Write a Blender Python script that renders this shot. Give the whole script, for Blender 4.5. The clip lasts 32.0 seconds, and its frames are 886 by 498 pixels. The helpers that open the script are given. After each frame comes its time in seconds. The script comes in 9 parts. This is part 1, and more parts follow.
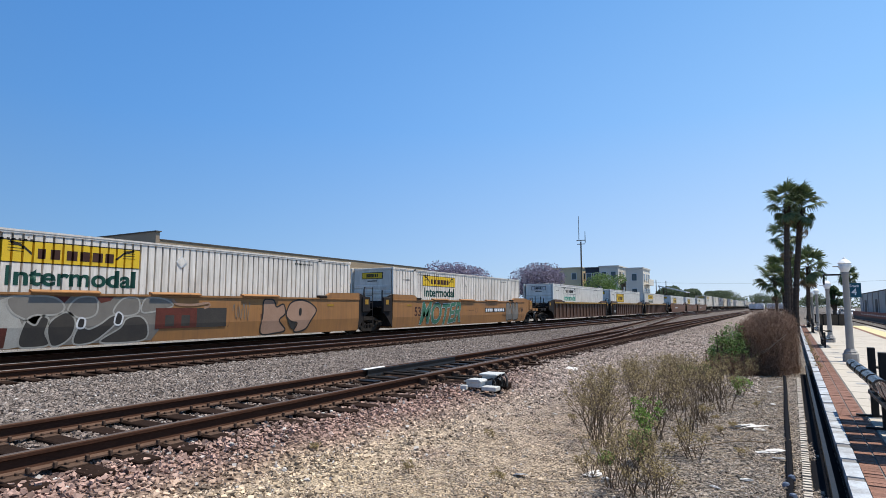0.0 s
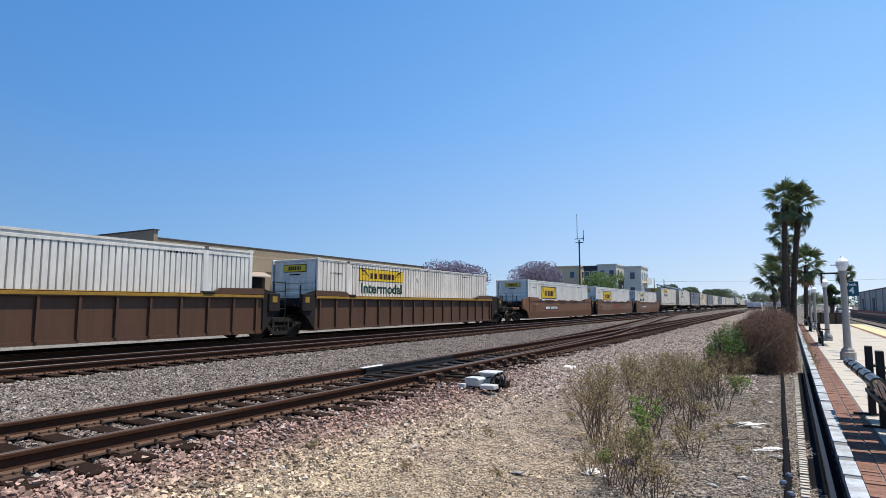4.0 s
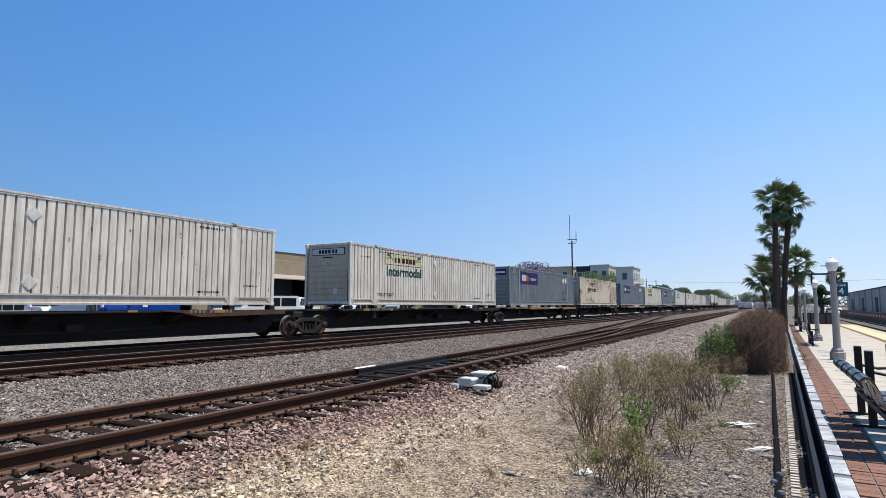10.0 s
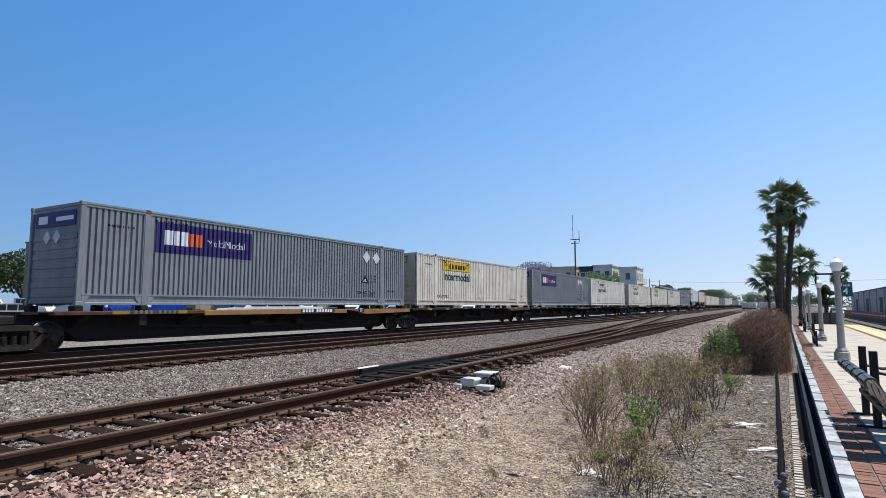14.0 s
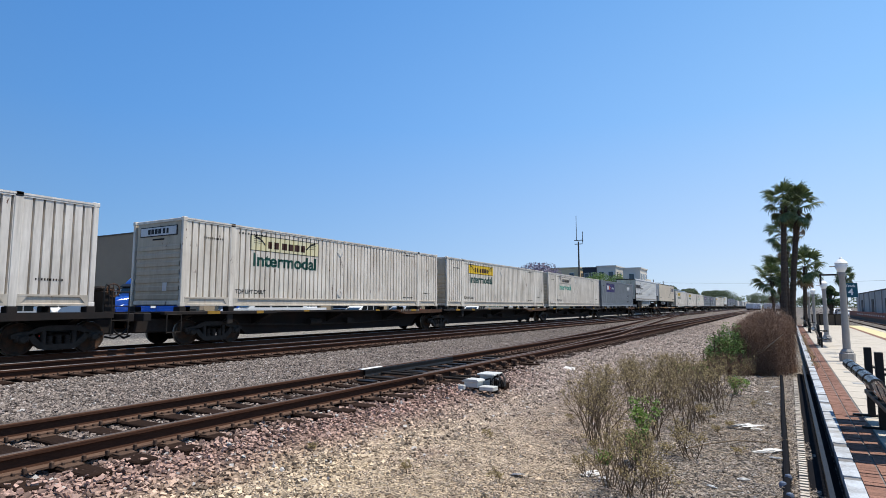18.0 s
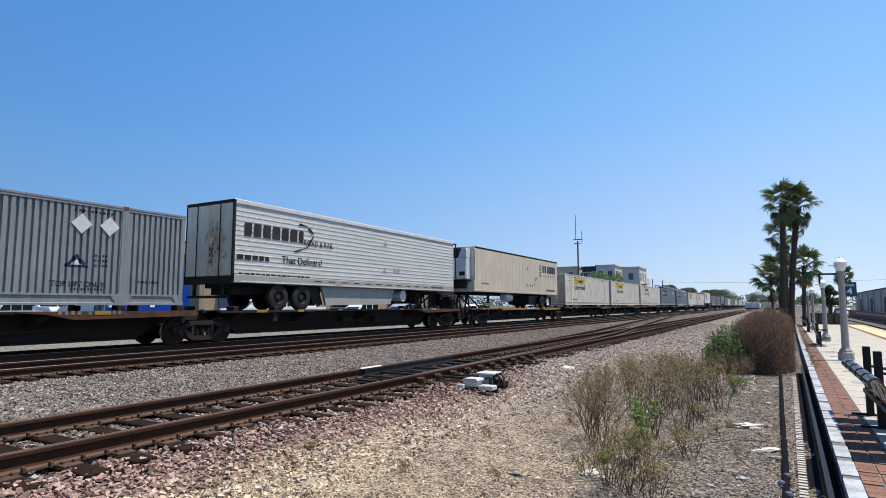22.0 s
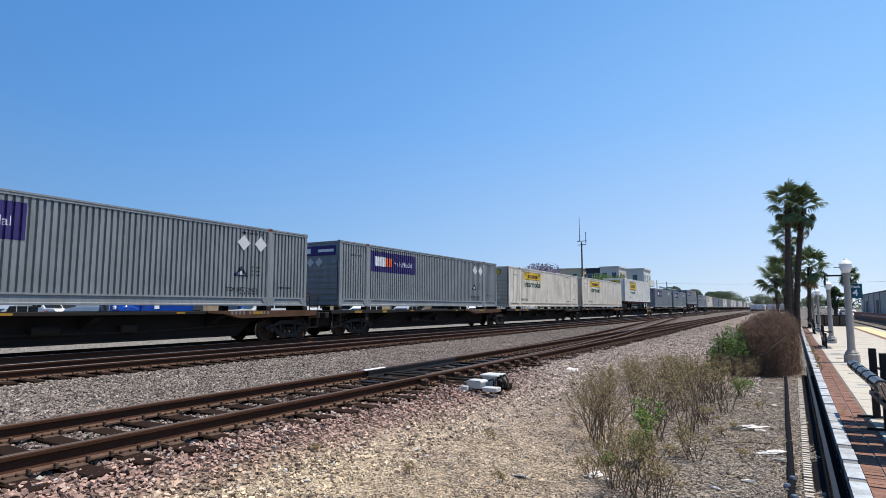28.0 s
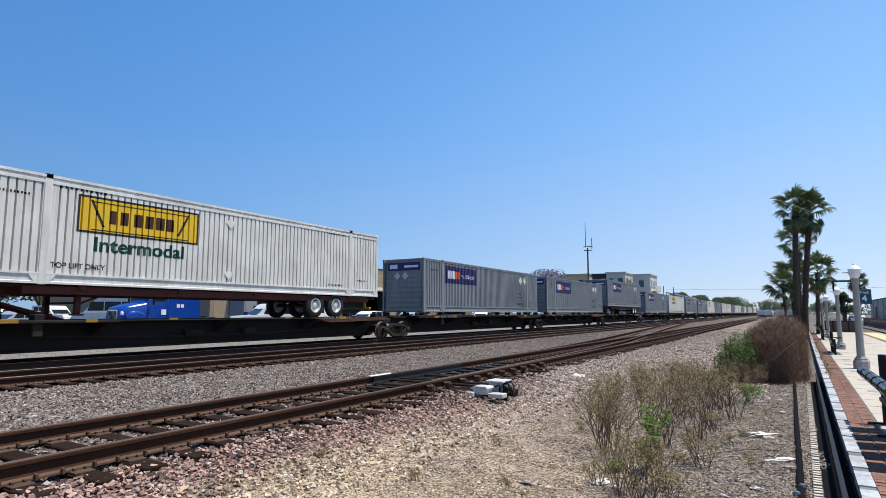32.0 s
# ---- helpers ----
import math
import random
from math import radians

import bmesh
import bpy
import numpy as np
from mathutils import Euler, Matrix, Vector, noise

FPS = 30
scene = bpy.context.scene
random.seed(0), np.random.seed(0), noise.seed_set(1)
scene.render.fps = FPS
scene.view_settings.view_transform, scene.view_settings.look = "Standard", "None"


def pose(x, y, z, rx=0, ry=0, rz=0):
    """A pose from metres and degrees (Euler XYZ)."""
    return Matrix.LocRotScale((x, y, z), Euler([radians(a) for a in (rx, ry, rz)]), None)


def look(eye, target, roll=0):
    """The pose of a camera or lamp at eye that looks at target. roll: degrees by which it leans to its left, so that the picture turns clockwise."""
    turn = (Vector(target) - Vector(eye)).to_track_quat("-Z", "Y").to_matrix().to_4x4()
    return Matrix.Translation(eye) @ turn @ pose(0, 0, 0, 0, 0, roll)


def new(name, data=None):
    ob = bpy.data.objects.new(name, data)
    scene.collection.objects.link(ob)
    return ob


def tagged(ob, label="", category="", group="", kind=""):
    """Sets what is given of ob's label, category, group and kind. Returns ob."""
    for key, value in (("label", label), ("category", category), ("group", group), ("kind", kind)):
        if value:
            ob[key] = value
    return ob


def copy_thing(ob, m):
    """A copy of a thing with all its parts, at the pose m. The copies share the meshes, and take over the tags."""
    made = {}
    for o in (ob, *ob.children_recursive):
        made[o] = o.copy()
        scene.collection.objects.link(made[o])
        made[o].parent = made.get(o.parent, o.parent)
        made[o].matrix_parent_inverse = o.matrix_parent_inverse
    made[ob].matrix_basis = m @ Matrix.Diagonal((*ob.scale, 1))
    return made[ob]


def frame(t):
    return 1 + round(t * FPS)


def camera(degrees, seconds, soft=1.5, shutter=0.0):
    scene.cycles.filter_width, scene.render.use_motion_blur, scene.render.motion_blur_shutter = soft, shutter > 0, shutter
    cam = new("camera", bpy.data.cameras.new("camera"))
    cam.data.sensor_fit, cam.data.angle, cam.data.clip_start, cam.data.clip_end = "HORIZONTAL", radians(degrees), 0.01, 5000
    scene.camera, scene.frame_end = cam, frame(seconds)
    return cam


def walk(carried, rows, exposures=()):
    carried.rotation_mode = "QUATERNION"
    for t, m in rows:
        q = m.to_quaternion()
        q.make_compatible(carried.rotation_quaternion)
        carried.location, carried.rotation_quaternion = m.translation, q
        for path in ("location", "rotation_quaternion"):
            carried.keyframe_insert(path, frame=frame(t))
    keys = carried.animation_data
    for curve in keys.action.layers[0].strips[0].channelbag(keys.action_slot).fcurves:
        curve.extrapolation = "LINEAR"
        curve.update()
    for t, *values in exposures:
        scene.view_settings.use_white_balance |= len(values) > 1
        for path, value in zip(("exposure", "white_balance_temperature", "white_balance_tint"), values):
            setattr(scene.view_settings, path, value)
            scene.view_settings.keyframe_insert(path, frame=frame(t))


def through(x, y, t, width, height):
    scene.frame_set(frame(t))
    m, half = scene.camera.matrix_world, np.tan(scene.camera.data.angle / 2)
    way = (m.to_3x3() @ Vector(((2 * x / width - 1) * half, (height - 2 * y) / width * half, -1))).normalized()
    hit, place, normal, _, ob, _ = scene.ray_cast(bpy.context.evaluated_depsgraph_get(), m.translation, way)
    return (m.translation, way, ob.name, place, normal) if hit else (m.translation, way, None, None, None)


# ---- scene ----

# ---------------------------------------------------------------- camera
# rail tops lie at z = 0, the tracks run along y; seconds, turn to the left of the track, tilt
EYE = (0.0, 0.0, 1.27)
VIEW = [
    (0, 30.14, 5.72), (0.5, 30.01, 5.80), (1, 29.98, 5.79), (1.5, 29.86, 5.73), (2, 29.97, 5.72), (2.5, 29.98, 5.71),
    (3, 29.96, 5.64), (3.5, 29.95, 5.56), (5.5, 30.08, 5.61), (6, 29.97, 5.64), (6.5, 29.84, 5.71), (7, 29.73, 5.71),
    (7.5, 29.76, 5.71), (8, 29.74, 5.65), (8.5, 29.34, 5.69), (9, 29.36, 5.70), (9.5, 29.42, 5.70), (10, 29.28, 5.61),
    (10.5, 29.38, 5.53), (11, 29.56, 5.48), (11.5, 29.47, 5.50), (12, 29.61, 5.51), (12.5, 29.62, 5.54),
    (13, 29.67, 5.54), (13.5, 29.52, 5.62), (14, 29.57, 5.62), (14.5, 29.60, 5.54), (16.5, 29.61, 5.63),
    (17, 29.76, 5.60), (17.5, 29.85, 5.63), (18, 29.91, 5.71), (18.5, 29.98, 5.79), (19, 29.98, 5.71),
    (19.5, 30.14, 5.67), (20, 30.20, 5.64), (20.5, 30.04, 5.57), (21, 29.97, 5.63), (21.5, 30.03, 5.55),
    (22, 29.84, 5.63), (22.5, 29.91, 5.57), (23, 29.96, 5.47), (23.5, 29.95, 5.53), (24, 29.87, 5.59),
    (24.5, 29.88, 5.61), (25, 29.97, 5.60), (25.5, 29.96, 5.69), (27.5, 30.10, 5.79), (28, 30.21, 5.80),
    (28.5, 30.39, 5.82), (29, 30.30, 5.89), (29.5, 30.42, 6.03), (30, 30.42, 6.06), (30.5, 30.55, 6.01),
    (31, 30.78, 6.10), (31.5, 30.87, 6.22), (32, 30.78, 6.37), 
]
cam = camera(75.46, 32.0, 0.4)
walk(cam, [(t, pose(*EYE, 90 + tilt, 0, turn)) for t, turn, tilt in VIEW])

# ---------------------------------------------------------------- light
SUN_AZ, SUN_EL = 60.0, 71.0
world = bpy.data.worlds.new("sky")
scene.world = world
world.use_nodes = True
wn, wl = world.node_tree.nodes, world.node_tree.links
sky = wn.new("ShaderNodeTexSky")
sky.sky_type = "NISHITA"
sky.sun_disc = False
sky.sun_elevation, sky.sun_rotation = radians(SUN_EL), radians(SUN_AZ)
sky.altitude, sky.air_density, sky.dust_density, sky.ozone_density = 50, 1.0, 0.15, 2.2
wc = wn.new("ShaderNodeTexCoord")
split = wn.new("ShaderNodeSeparateXYZ")
wl.new(wc.outputs["Generated"], split.inputs[0])
# clear air: pale towards the horizon, deep blue overhead
clear = wn.new("ShaderNodeValToRGB")
stops = [(0.0, (0.315, 0.445, 0.625)), (0.10, (0.25, 0.405, 0.665)), (0.30, (0.145, 0.335, 0.68)), (0.50, (0.10, 0.275, 0.62)), (1.0, (0.05, 0.16, 0.42))]
clear.color_ramp.elements[0].position, clear.color_ramp.elements[0].color = stops[0][0], (*stops[0][1], 1)
clear.color_ramp.elements[1].position, clear.color_ramp.elements[1].color = stops[-1][0], (*stops[-1][1], 1)
for at_, colour in stops[1:-1]:
    clear.color_ramp.elements.new(at_).color = (*colour, 1)
wl.new(split.outputs[2], clear.inputs[0])
# brighter round the sun's side
towards = wn.new("ShaderNodeVectorMath")
towards.operation = "DOT_PRODUCT"
wl.new(wc.outputs["Generated"], towards.inputs[0])
towards.inputs[1].default_value = (math.sin(radians(SUN_AZ)), math.cos(radians(SUN_AZ)), 0)
glow = wn.new("ShaderNodeMapRange")
glow.inputs[1].default_value, glow.inputs[2].default_value, glow.inputs[3].default_value, glow.inputs[4].default_value = -0.7, 0.7, 0.67, 1.36
wl.new(towards.outputs["Value"], glow.inputs[0])
scaled = wn.new("ShaderNodeVectorMath")
scaled.operation = "SCALE"
wl.new(clear.outputs[0], scaled.inputs[0])
wl.new(glow.outputs[0], scaled.inputs["Scale"])
# deeper blue away from the sun, milkier towards it
side = wn.new("ShaderNodeMapRange")
side.inputs[1].default_value, side.inputs[2].default_value = -0.5, 0.5
wl.new(towards.outputs["Value"], side.inputs[0])
tint = wn.new("ShaderNodeMix")
tint.data_type = "RGBA"
tint.inputs[6].default_value, tint.inputs[7].default_value = (0.75, 1.02, 1.17, 1), (1.27, 1.10, 0.97, 1)
wl.new(side.outputs[0], tint.inputs[0])
hued = wn.new("ShaderNodeVectorMath")
hued.operation = "MULTIPLY"
wl.new(scaled.outputs[0], hued.inputs[0])
wl.new(tint.outputs[2], hued.inputs[1])
raw = wn.new("ShaderNodeVectorMath")
raw.operation = "SCALE"
wl.new(sky.outputs[0], raw.inputs[0])
raw.inputs["Scale"].default_value = 0.10
both = wn.new("ShaderNodeMix")
both.data_type = "RGBA"
both.inputs[0].default_value = 0.85
wl.new(raw.outputs[0], both.inputs[6])
wl.new(hued.outputs[0], both.inputs[7])
wl.new(both.outputs[2], wn["Background"].inputs[0])
wn["Background"].inputs[1].default_value = 1.0
sun = new("sun", bpy.data.lights.new("sun", "SUN"))
sun.data.energy, sun.data.angle, sun.data.color = 4.8, radians(0.55), (1.0, 0.94, 0.83)
az, el = radians(SUN_AZ), radians(SUN_EL)
sun.matrix_basis = look((40 * math.sin(az) * math.cos(el), 40 * math.cos(az) * math.cos(el), 40 * math.sin(el)), (0, 0, 0))
scene.view_settings.exposure = 0.35


# ---------------------------------------------------------------- materials
def nodes_of(name):
    m = bpy.data.materials.new(name)
    m.use_nodes = True
    n, l = m.node_tree.nodes, m.node_tree.links
    return m, n, l, n["Principled BSDF"]


def add(n, kind, **values):
    node = n.new("ShaderNode" + kind)
    for k, v in values.items():
        node.inputs[k.replace("_", " ")].default_value = v
    return node


def rgb(c):
    return (c[0], c[1], c[2], 1.0)


def mixed(n, l, fac, a, b, blend="MIX"):
    m = n.new("ShaderNodeMix")
    m.data_type, m.blend_type = "RGBA", blend
    for sock, v in ((m.inputs[0], fac), (m.inputs[6], a), (m.inputs[7], b)):
        if isinstance(v, (int, float)):
            sock.default_value = v
        elif isinstance(v, tuple):
            sock.default_value = rgb(v)
        else:
            l.new(v, sock)
    return m.outputs[2]


def ramp(n, l, source, a, b):
    r = n.new("ShaderNodeMapRange")
    r.inputs[1].default_value, r.inputs[2].default_value = a, b
    l.new(source, r.inputs[0])
    return r.outputs[0]


def mat(name, color, second=None, rough=0.75, metal=0.0, scale=3.0, fine=40.0, bump=0.15, mix=0.6, vary=0.12, stretch=(1, 1, 1), spec=0.22):
    """Paint, metal, stone or wood: stains at one scale, grain at another, both in metres."""
    m, n, l, b = nodes_of(name)
    second = second or tuple(c * 0.6 for c in color)
    co = n.new("ShaderNodeTexCoord")
    mp = n.new("ShaderNodeMapping")
    mp.inputs["Scale"].default_value = stretch
    l.new(co.outputs["Object"], mp.inputs[0])
    big, small = add(n, "TexNoise", Scale=scale, Detail=5.0, Roughness=0.65), add(n, "TexNoise", Scale=fine, Detail=3.0)
    info = n.new("ShaderNodeObjectInfo")
    off = n.new("ShaderNodeVectorMath")
    off.operation = "MULTIPLY_ADD"
    l.new(info.outputs["Random"], off.inputs[0])
    off.inputs[1].default_value = (37, 19, 53)
    l.new(mp.outputs[0], off.inputs[2])
    l.new(off.outputs[0], big.inputs["Vector"])
    l.new(off.outputs[0], small.inputs["Vector"])
    f = ramp(n, l, big.outputs[0], 0.42, 0.72)
    sc = n.new("ShaderNodeMath")
    sc.operation = "MULTIPLY"
    l.new(f, sc.inputs[0])
    sc.inputs[1].default_value = mix
    c = mixed(n, l, sc.outputs[0], tuple(color), tuple(second))
    g = ramp(n, l, small.outputs[0], 0.3, 0.7)
    lo, hi = 1 - vary, 1 + vary * 0.6
    c = mixed(n, l, 1.0, c, mixed(n, l, g, (lo, lo, lo), (hi, hi, hi)), "MULTIPLY")
    tone = mixed(n, l, info.outputs["Random"], (1 - vary * 0.6,) * 3, (1.0, 1.0, 1.0))
    c = mixed(n, l, 1.0, c, tone, "MULTIPLY")
    l.new(c, b.inputs["Base Color"])
    rr = n.new("ShaderNodeMapRange")
    rr.inputs[3].default_value, rr.inputs[4].default_value = max(0.05, rough - 0.12), min(1, rough + 0.12)
    l.new(big.outputs[0], rr.inputs[0])
    l.new(rr.outputs[0], b.inputs["Roughness"])
    b.inputs["Metallic"].default_value = metal
    b.inputs["Specular IOR Level"].default_value = spec
    if bump:
        bp = add(n, "Bump", Strength=bump, Distance=0.02)
        l.new(small.outputs[0], bp.inputs["Height"])
        l.new(bp.outputs[0], b.inputs["Normal"])
    return m


def streaked(name, color, dirt, rust=None, amount=0.35, rust_amount=0.0, patchy=0.0):
    """Painted container steel: vertical streaks of dirt, and rust that runs down from flaked spots."""
    m, n, l, b = nodes_of(name)
    co, info = n.new("ShaderNodeTexCoord"), n.new("ShaderNodeObjectInfo")
    off = n.new("ShaderNodeVectorMath")
    off.operation = "MULTIPLY_ADD"
    l.new(info.outputs["Random"], off.inputs[0])
    off.inputs[1].default_value = (31, 47, 13)
    l.new(co.outputs["Object"], off.inputs[2])

    def coords(sx, sy, sz):
        mp = n.new("ShaderNodeMapping")
        mp.inputs["Scale"].default_value = (sx, sy, sz)
        l.new(off.outputs[0], mp.inputs[0])
        return mp.outputs[0]
    runs = add(n, "TexNoise", Scale=1.0, Detail=5.0, Roughness=0.7)
    l.new(coords(3, 6, 0.45), runs.inputs["Vector"])
    blot = add(n, "TexNoise", Scale=0.8, Detail=4.0, Roughness=0.6)
    l.new(off.outputs[0], blot.inputs["Vector"])
    fine = add(n, "TexNoise", Scale=45.0, Detail=3.0)
    l.new(off.outputs[0], fine.inputs["Vector"])
    k = n.new("ShaderNodeMath")
    k.operation = "MULTIPLY"
    l.new(ramp(n, l, runs.outputs[0], 0.4, 0.75), k.inputs[0])
    k.inputs[1].default_value = amount
    c = mixed(n, l, k.outputs[0], tuple(color), tuple(dirt))
    c = mixed(n, l, ramp(n, l, blot.outputs[0], 0.35, 0.8), c, mixed(n, l, 0.45, c, tuple(dirt)))
    if rust:
        spots = add(n, "TexNoise", Scale=1.0, Detail=6.0, Roughness=0.72)
        l.new(coords(1.6, 2.6, 0.8), spots.inputs["Vector"])
        where = add(n, "TexNoise", Scale=1.0, Detail=2.0, Roughness=0.5)
        l.new(coords(0.4, 0.42, 0.5), where.inputs["Vector"])
        patch = mixed(n, l, ramp(n, l, where.outputs[0], 0.49, 0.58), (1 - patchy,) * 3, (1.0, 1.0, 1.0))
        stain = n.new("ShaderNodeMath")
        stain.operation = "MULTIPLY"
        l.new(ramp(n, l, spots.outputs[0], 0.60 - rust_amount - patchy * 0.06, 0.74 - rust_amount - patchy * 0.06), stain.inputs[0])
        l.new(patch, stain.inputs[1])
        c = mixed(n, l, stain.outputs[0], c, mixed(n, l, 0.5 + 0.12 * patchy, c, tuple(rust)))
        flakes = add(n, "TexNoise", Scale=1.0, Detail=7.0, Roughness=0.75)
        l.new(coords(4.0, 5.5, 2.2), flakes.inputs["Vector"])
        both = n.new("ShaderNodeMath")
        both.operation = "MULTIPLY"
        l.new(ramp(n, l, flakes.outputs[0], 0.60 - rust_amount * 0.6, 0.63 - rust_amount * 0.6), both.inputs[0])
        l.new(ramp(n, l, spots.outputs[0], 0.5 - rust_amount, 0.56 - rust_amount), both.inputs[1])
        flaked = n.new("ShaderNodeMath")
        flaked.operation = "MULTIPLY"
        l.new(both.outputs[0], flaked.inputs[0])
        l.new(patch, flaked.inputs[1])
        c = mixed(n, l, flaked.outputs[0], c, (0.10, 0.04, 0.02))
    l.new(c, b.inputs["Base Color"])
    b.inputs["Roughness"].default_value = 0.62
    b.inputs["Specular IOR Level"].default_value = 0.35
    bp = add(n, "Bump", Strength=0.08, Distance=0.02)
    l.new(fine.outputs[0], bp.inputs["Height"])
    l.new(bp.outputs[0], b.inputs["Normal"])
    return m


def zone_colour(n, l, jitter):
    """Ballast, rose ballast, tan dirt and grey gravel by their place on the ground, in metres."""
    geo = n.new("ShaderNodeNewGeometry")
    wob = add(n, "TexNoise", Scale=0.55, Detail=5.0, Roughness=0.7)
    l.new(geo.outputs["Position"], wob.inputs["Vector"])
    sh = n.new("ShaderNodeVectorMath")
    sh.operation = "MULTIPLY_ADD"
    l.new(wob.outputs["Color"], sh.inputs[0])
    sh.inputs[1].default_value = (jitter, jitter * 3, 0)
    l.new(geo.outputs["Position"], sh.inputs[2])
    sep = n.new("ShaderNodeSeparateXYZ")
    l.new(sh.outputs[0], sep.inputs[0])
    half = jitter / 2
    x, y = sep.outputs[0], sep.outputs[1]
    c = mixed(n, l, ramp(n, l, x, -62 + half, -40 + half), (0.20, 0.185, 0.165), (0.16, 0.155, 0.15))
    c = mixed(n, l, ramp(n, l, x, -27 + half, -25.5 + half), c, (0.33, 0.31, 0.28))
    c = mixed(n, l, ramp(n, l, x, -16.1 + half, -15.4 + half), c, (0.187, 0.158, 0.14))
    c = mixed(n, l, ramp(n, l, x, -8.9 + half, -7.2 + half), c, (0.185, 0.15, 0.132))
    rose = mixed(n, l, ramp(n, l, y, 9.0 + half * 3, 15.0 + half * 3), (0.285, 0.192, 0.162), (0.30, 0.245, 0.212))
    c = mixed(n, l, ramp(n, l, x, -6.3 + half, -5.3 + half), c, rose)
    bare = add(n, "TexNoise", Scale=0.9, Detail=3.0, Roughness=0.6)
    l.new(geo.outputs["Position"], bare.inputs["Vector"])
    far = ramp(n, l, y, 11.0 + half * 3, 5.0 + half * 3)
    c = mixed(n, l, ramp(n, l, x, -4.9 + half, -4.1 + half), c, mixed(n, l, far, (0.355, 0.29, 0.25), mixed(n, l, ramp(n, l, bare.outputs[0], 0.52, 0.62), (0.43, 0.345, 0.245), (0.29, 0.212, 0.148))))
    c = mixed(n, l, ramp(n, l, x, -2.2 + half, -1.1 + half), c, (0.255, 0.226, 0.196))
    c = mixed(n, l, ramp(n, l, x, 3.0 + half, 6.0 + half), c, (0.2, 0.185, 0.17))
    return c, geo


def ground_material():
    m, n, l, b = nodes_of("ballast_and_dirt")
    c, geo = zone_colour(n, l, 1.4)
    cell = add(n, "TexVoronoi", Scale=24.0)
    l.new(geo.outputs["Position"], cell.inputs["Vector"])
    grit = add(n, "TexNoise", Scale=90.0, Detail=4.0)
    l.new(geo.outputs["Position"], grit.inputs["Vector"])
    hue = n.new("ShaderNodeHueSaturation")
    hue.inputs["Saturation"].default_value = 0.0
    l.new(cell.outputs["Color"], hue.inputs["Color"])
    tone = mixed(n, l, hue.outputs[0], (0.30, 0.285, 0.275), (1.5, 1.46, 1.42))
    # seams between the stones darkened: their shade is put into the colour
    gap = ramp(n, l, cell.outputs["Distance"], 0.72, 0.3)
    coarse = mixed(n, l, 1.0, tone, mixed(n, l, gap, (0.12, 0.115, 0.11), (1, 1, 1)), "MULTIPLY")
    # packed dirt and grit beyond the shoulder of the ballast
    small = add(n, "TexVoronoi", Scale=46.0)
    l.new(geo.outputs["Position"], small.inputs["Vector"])
    hue2 = n.new("ShaderNodeHueSaturation")
    hue2.inputs["Saturation"].default_value = 0.0
    l.new(small.outputs["Color"], hue2.inputs["Color"])
    # grit seams get the same painted shade, less deep
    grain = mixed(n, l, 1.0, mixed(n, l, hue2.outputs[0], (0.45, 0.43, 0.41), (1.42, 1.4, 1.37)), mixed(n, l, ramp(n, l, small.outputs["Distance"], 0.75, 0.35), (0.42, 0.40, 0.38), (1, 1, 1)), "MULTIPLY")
    sep = n.new("ShaderNodeSeparateXYZ")
    l.new(geo.outputs["Position"], sep.inputs[0])
    sand = n.new("ShaderNodeMath")
    sand.operation = "MULTIPLY"
    l.new(ramp(n, l, sep.outputs[0], -4.9, -4.2), sand.inputs[0])
    l.new(ramp(n, l, sep.outputs[1], 12.0, 8.0), sand.inputs[1])
    edge = n.new("ShaderNodeMath")
    edge.operation = "MULTIPLY"
    l.new(sand.outputs[0], edge.inputs[0])
    l.new(ramp(n, l, sep.outputs[0], -1.1, -1.9), edge.inputs[1])
    sand = edge.outputs[0]
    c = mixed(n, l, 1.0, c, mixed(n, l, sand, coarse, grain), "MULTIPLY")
    c = mixed(n, l, 1.0, c, mixed(n, l, ramp(n, l, grit.outputs[0], 0.3, 0.7), (0.8, 0.8, 0.8), (1.1, 1.1, 1.1)), "MULTIPLY")
    l.new(c, b.inputs["Base Color"])
    b.inputs["Roughness"].default_value = 0.95
    b.inputs["Specular IOR Level"].default_value = 0.15
    bp = add(n, "Bump", Strength=0.9, Distance=0.04)
    bp.invert = True
    l.new(cell.outputs["Distance"], bp.inputs["Height"])
    l.new(bp.outputs[0], b.inputs["Normal"])
    return m


def stone_material(name="loose_stone", own=0.0):
    m, n, l, b = nodes_of(name)
    c, geo = zone_colour(n, l, 1.4)
    if own:
        c = mixed(n, l, own, c, (0.32, 0.27, 0.228))
    hue = mixed(n, l, ramp(n, l, geo.outputs["Random Per Island"], 0, 1), (0.26, 0.245, 0.24), (1.75, 1.7, 1.64))
    c = mixed(n, l, 1.0, c, hue, "MULTIPLY")
    pale = ramp(n, l, geo.outputs["Random Per Island"], 0.965, 0.975)
    c = mixed(n, l, pale, c, (0.42, 0.39, 0.36))
    l.new(c, b.inputs["Base Color"])
    b.inputs["Roughness"].default_value = 0.9
    b.inputs["Specular IOR Level"].default_value = 0.2
    return m


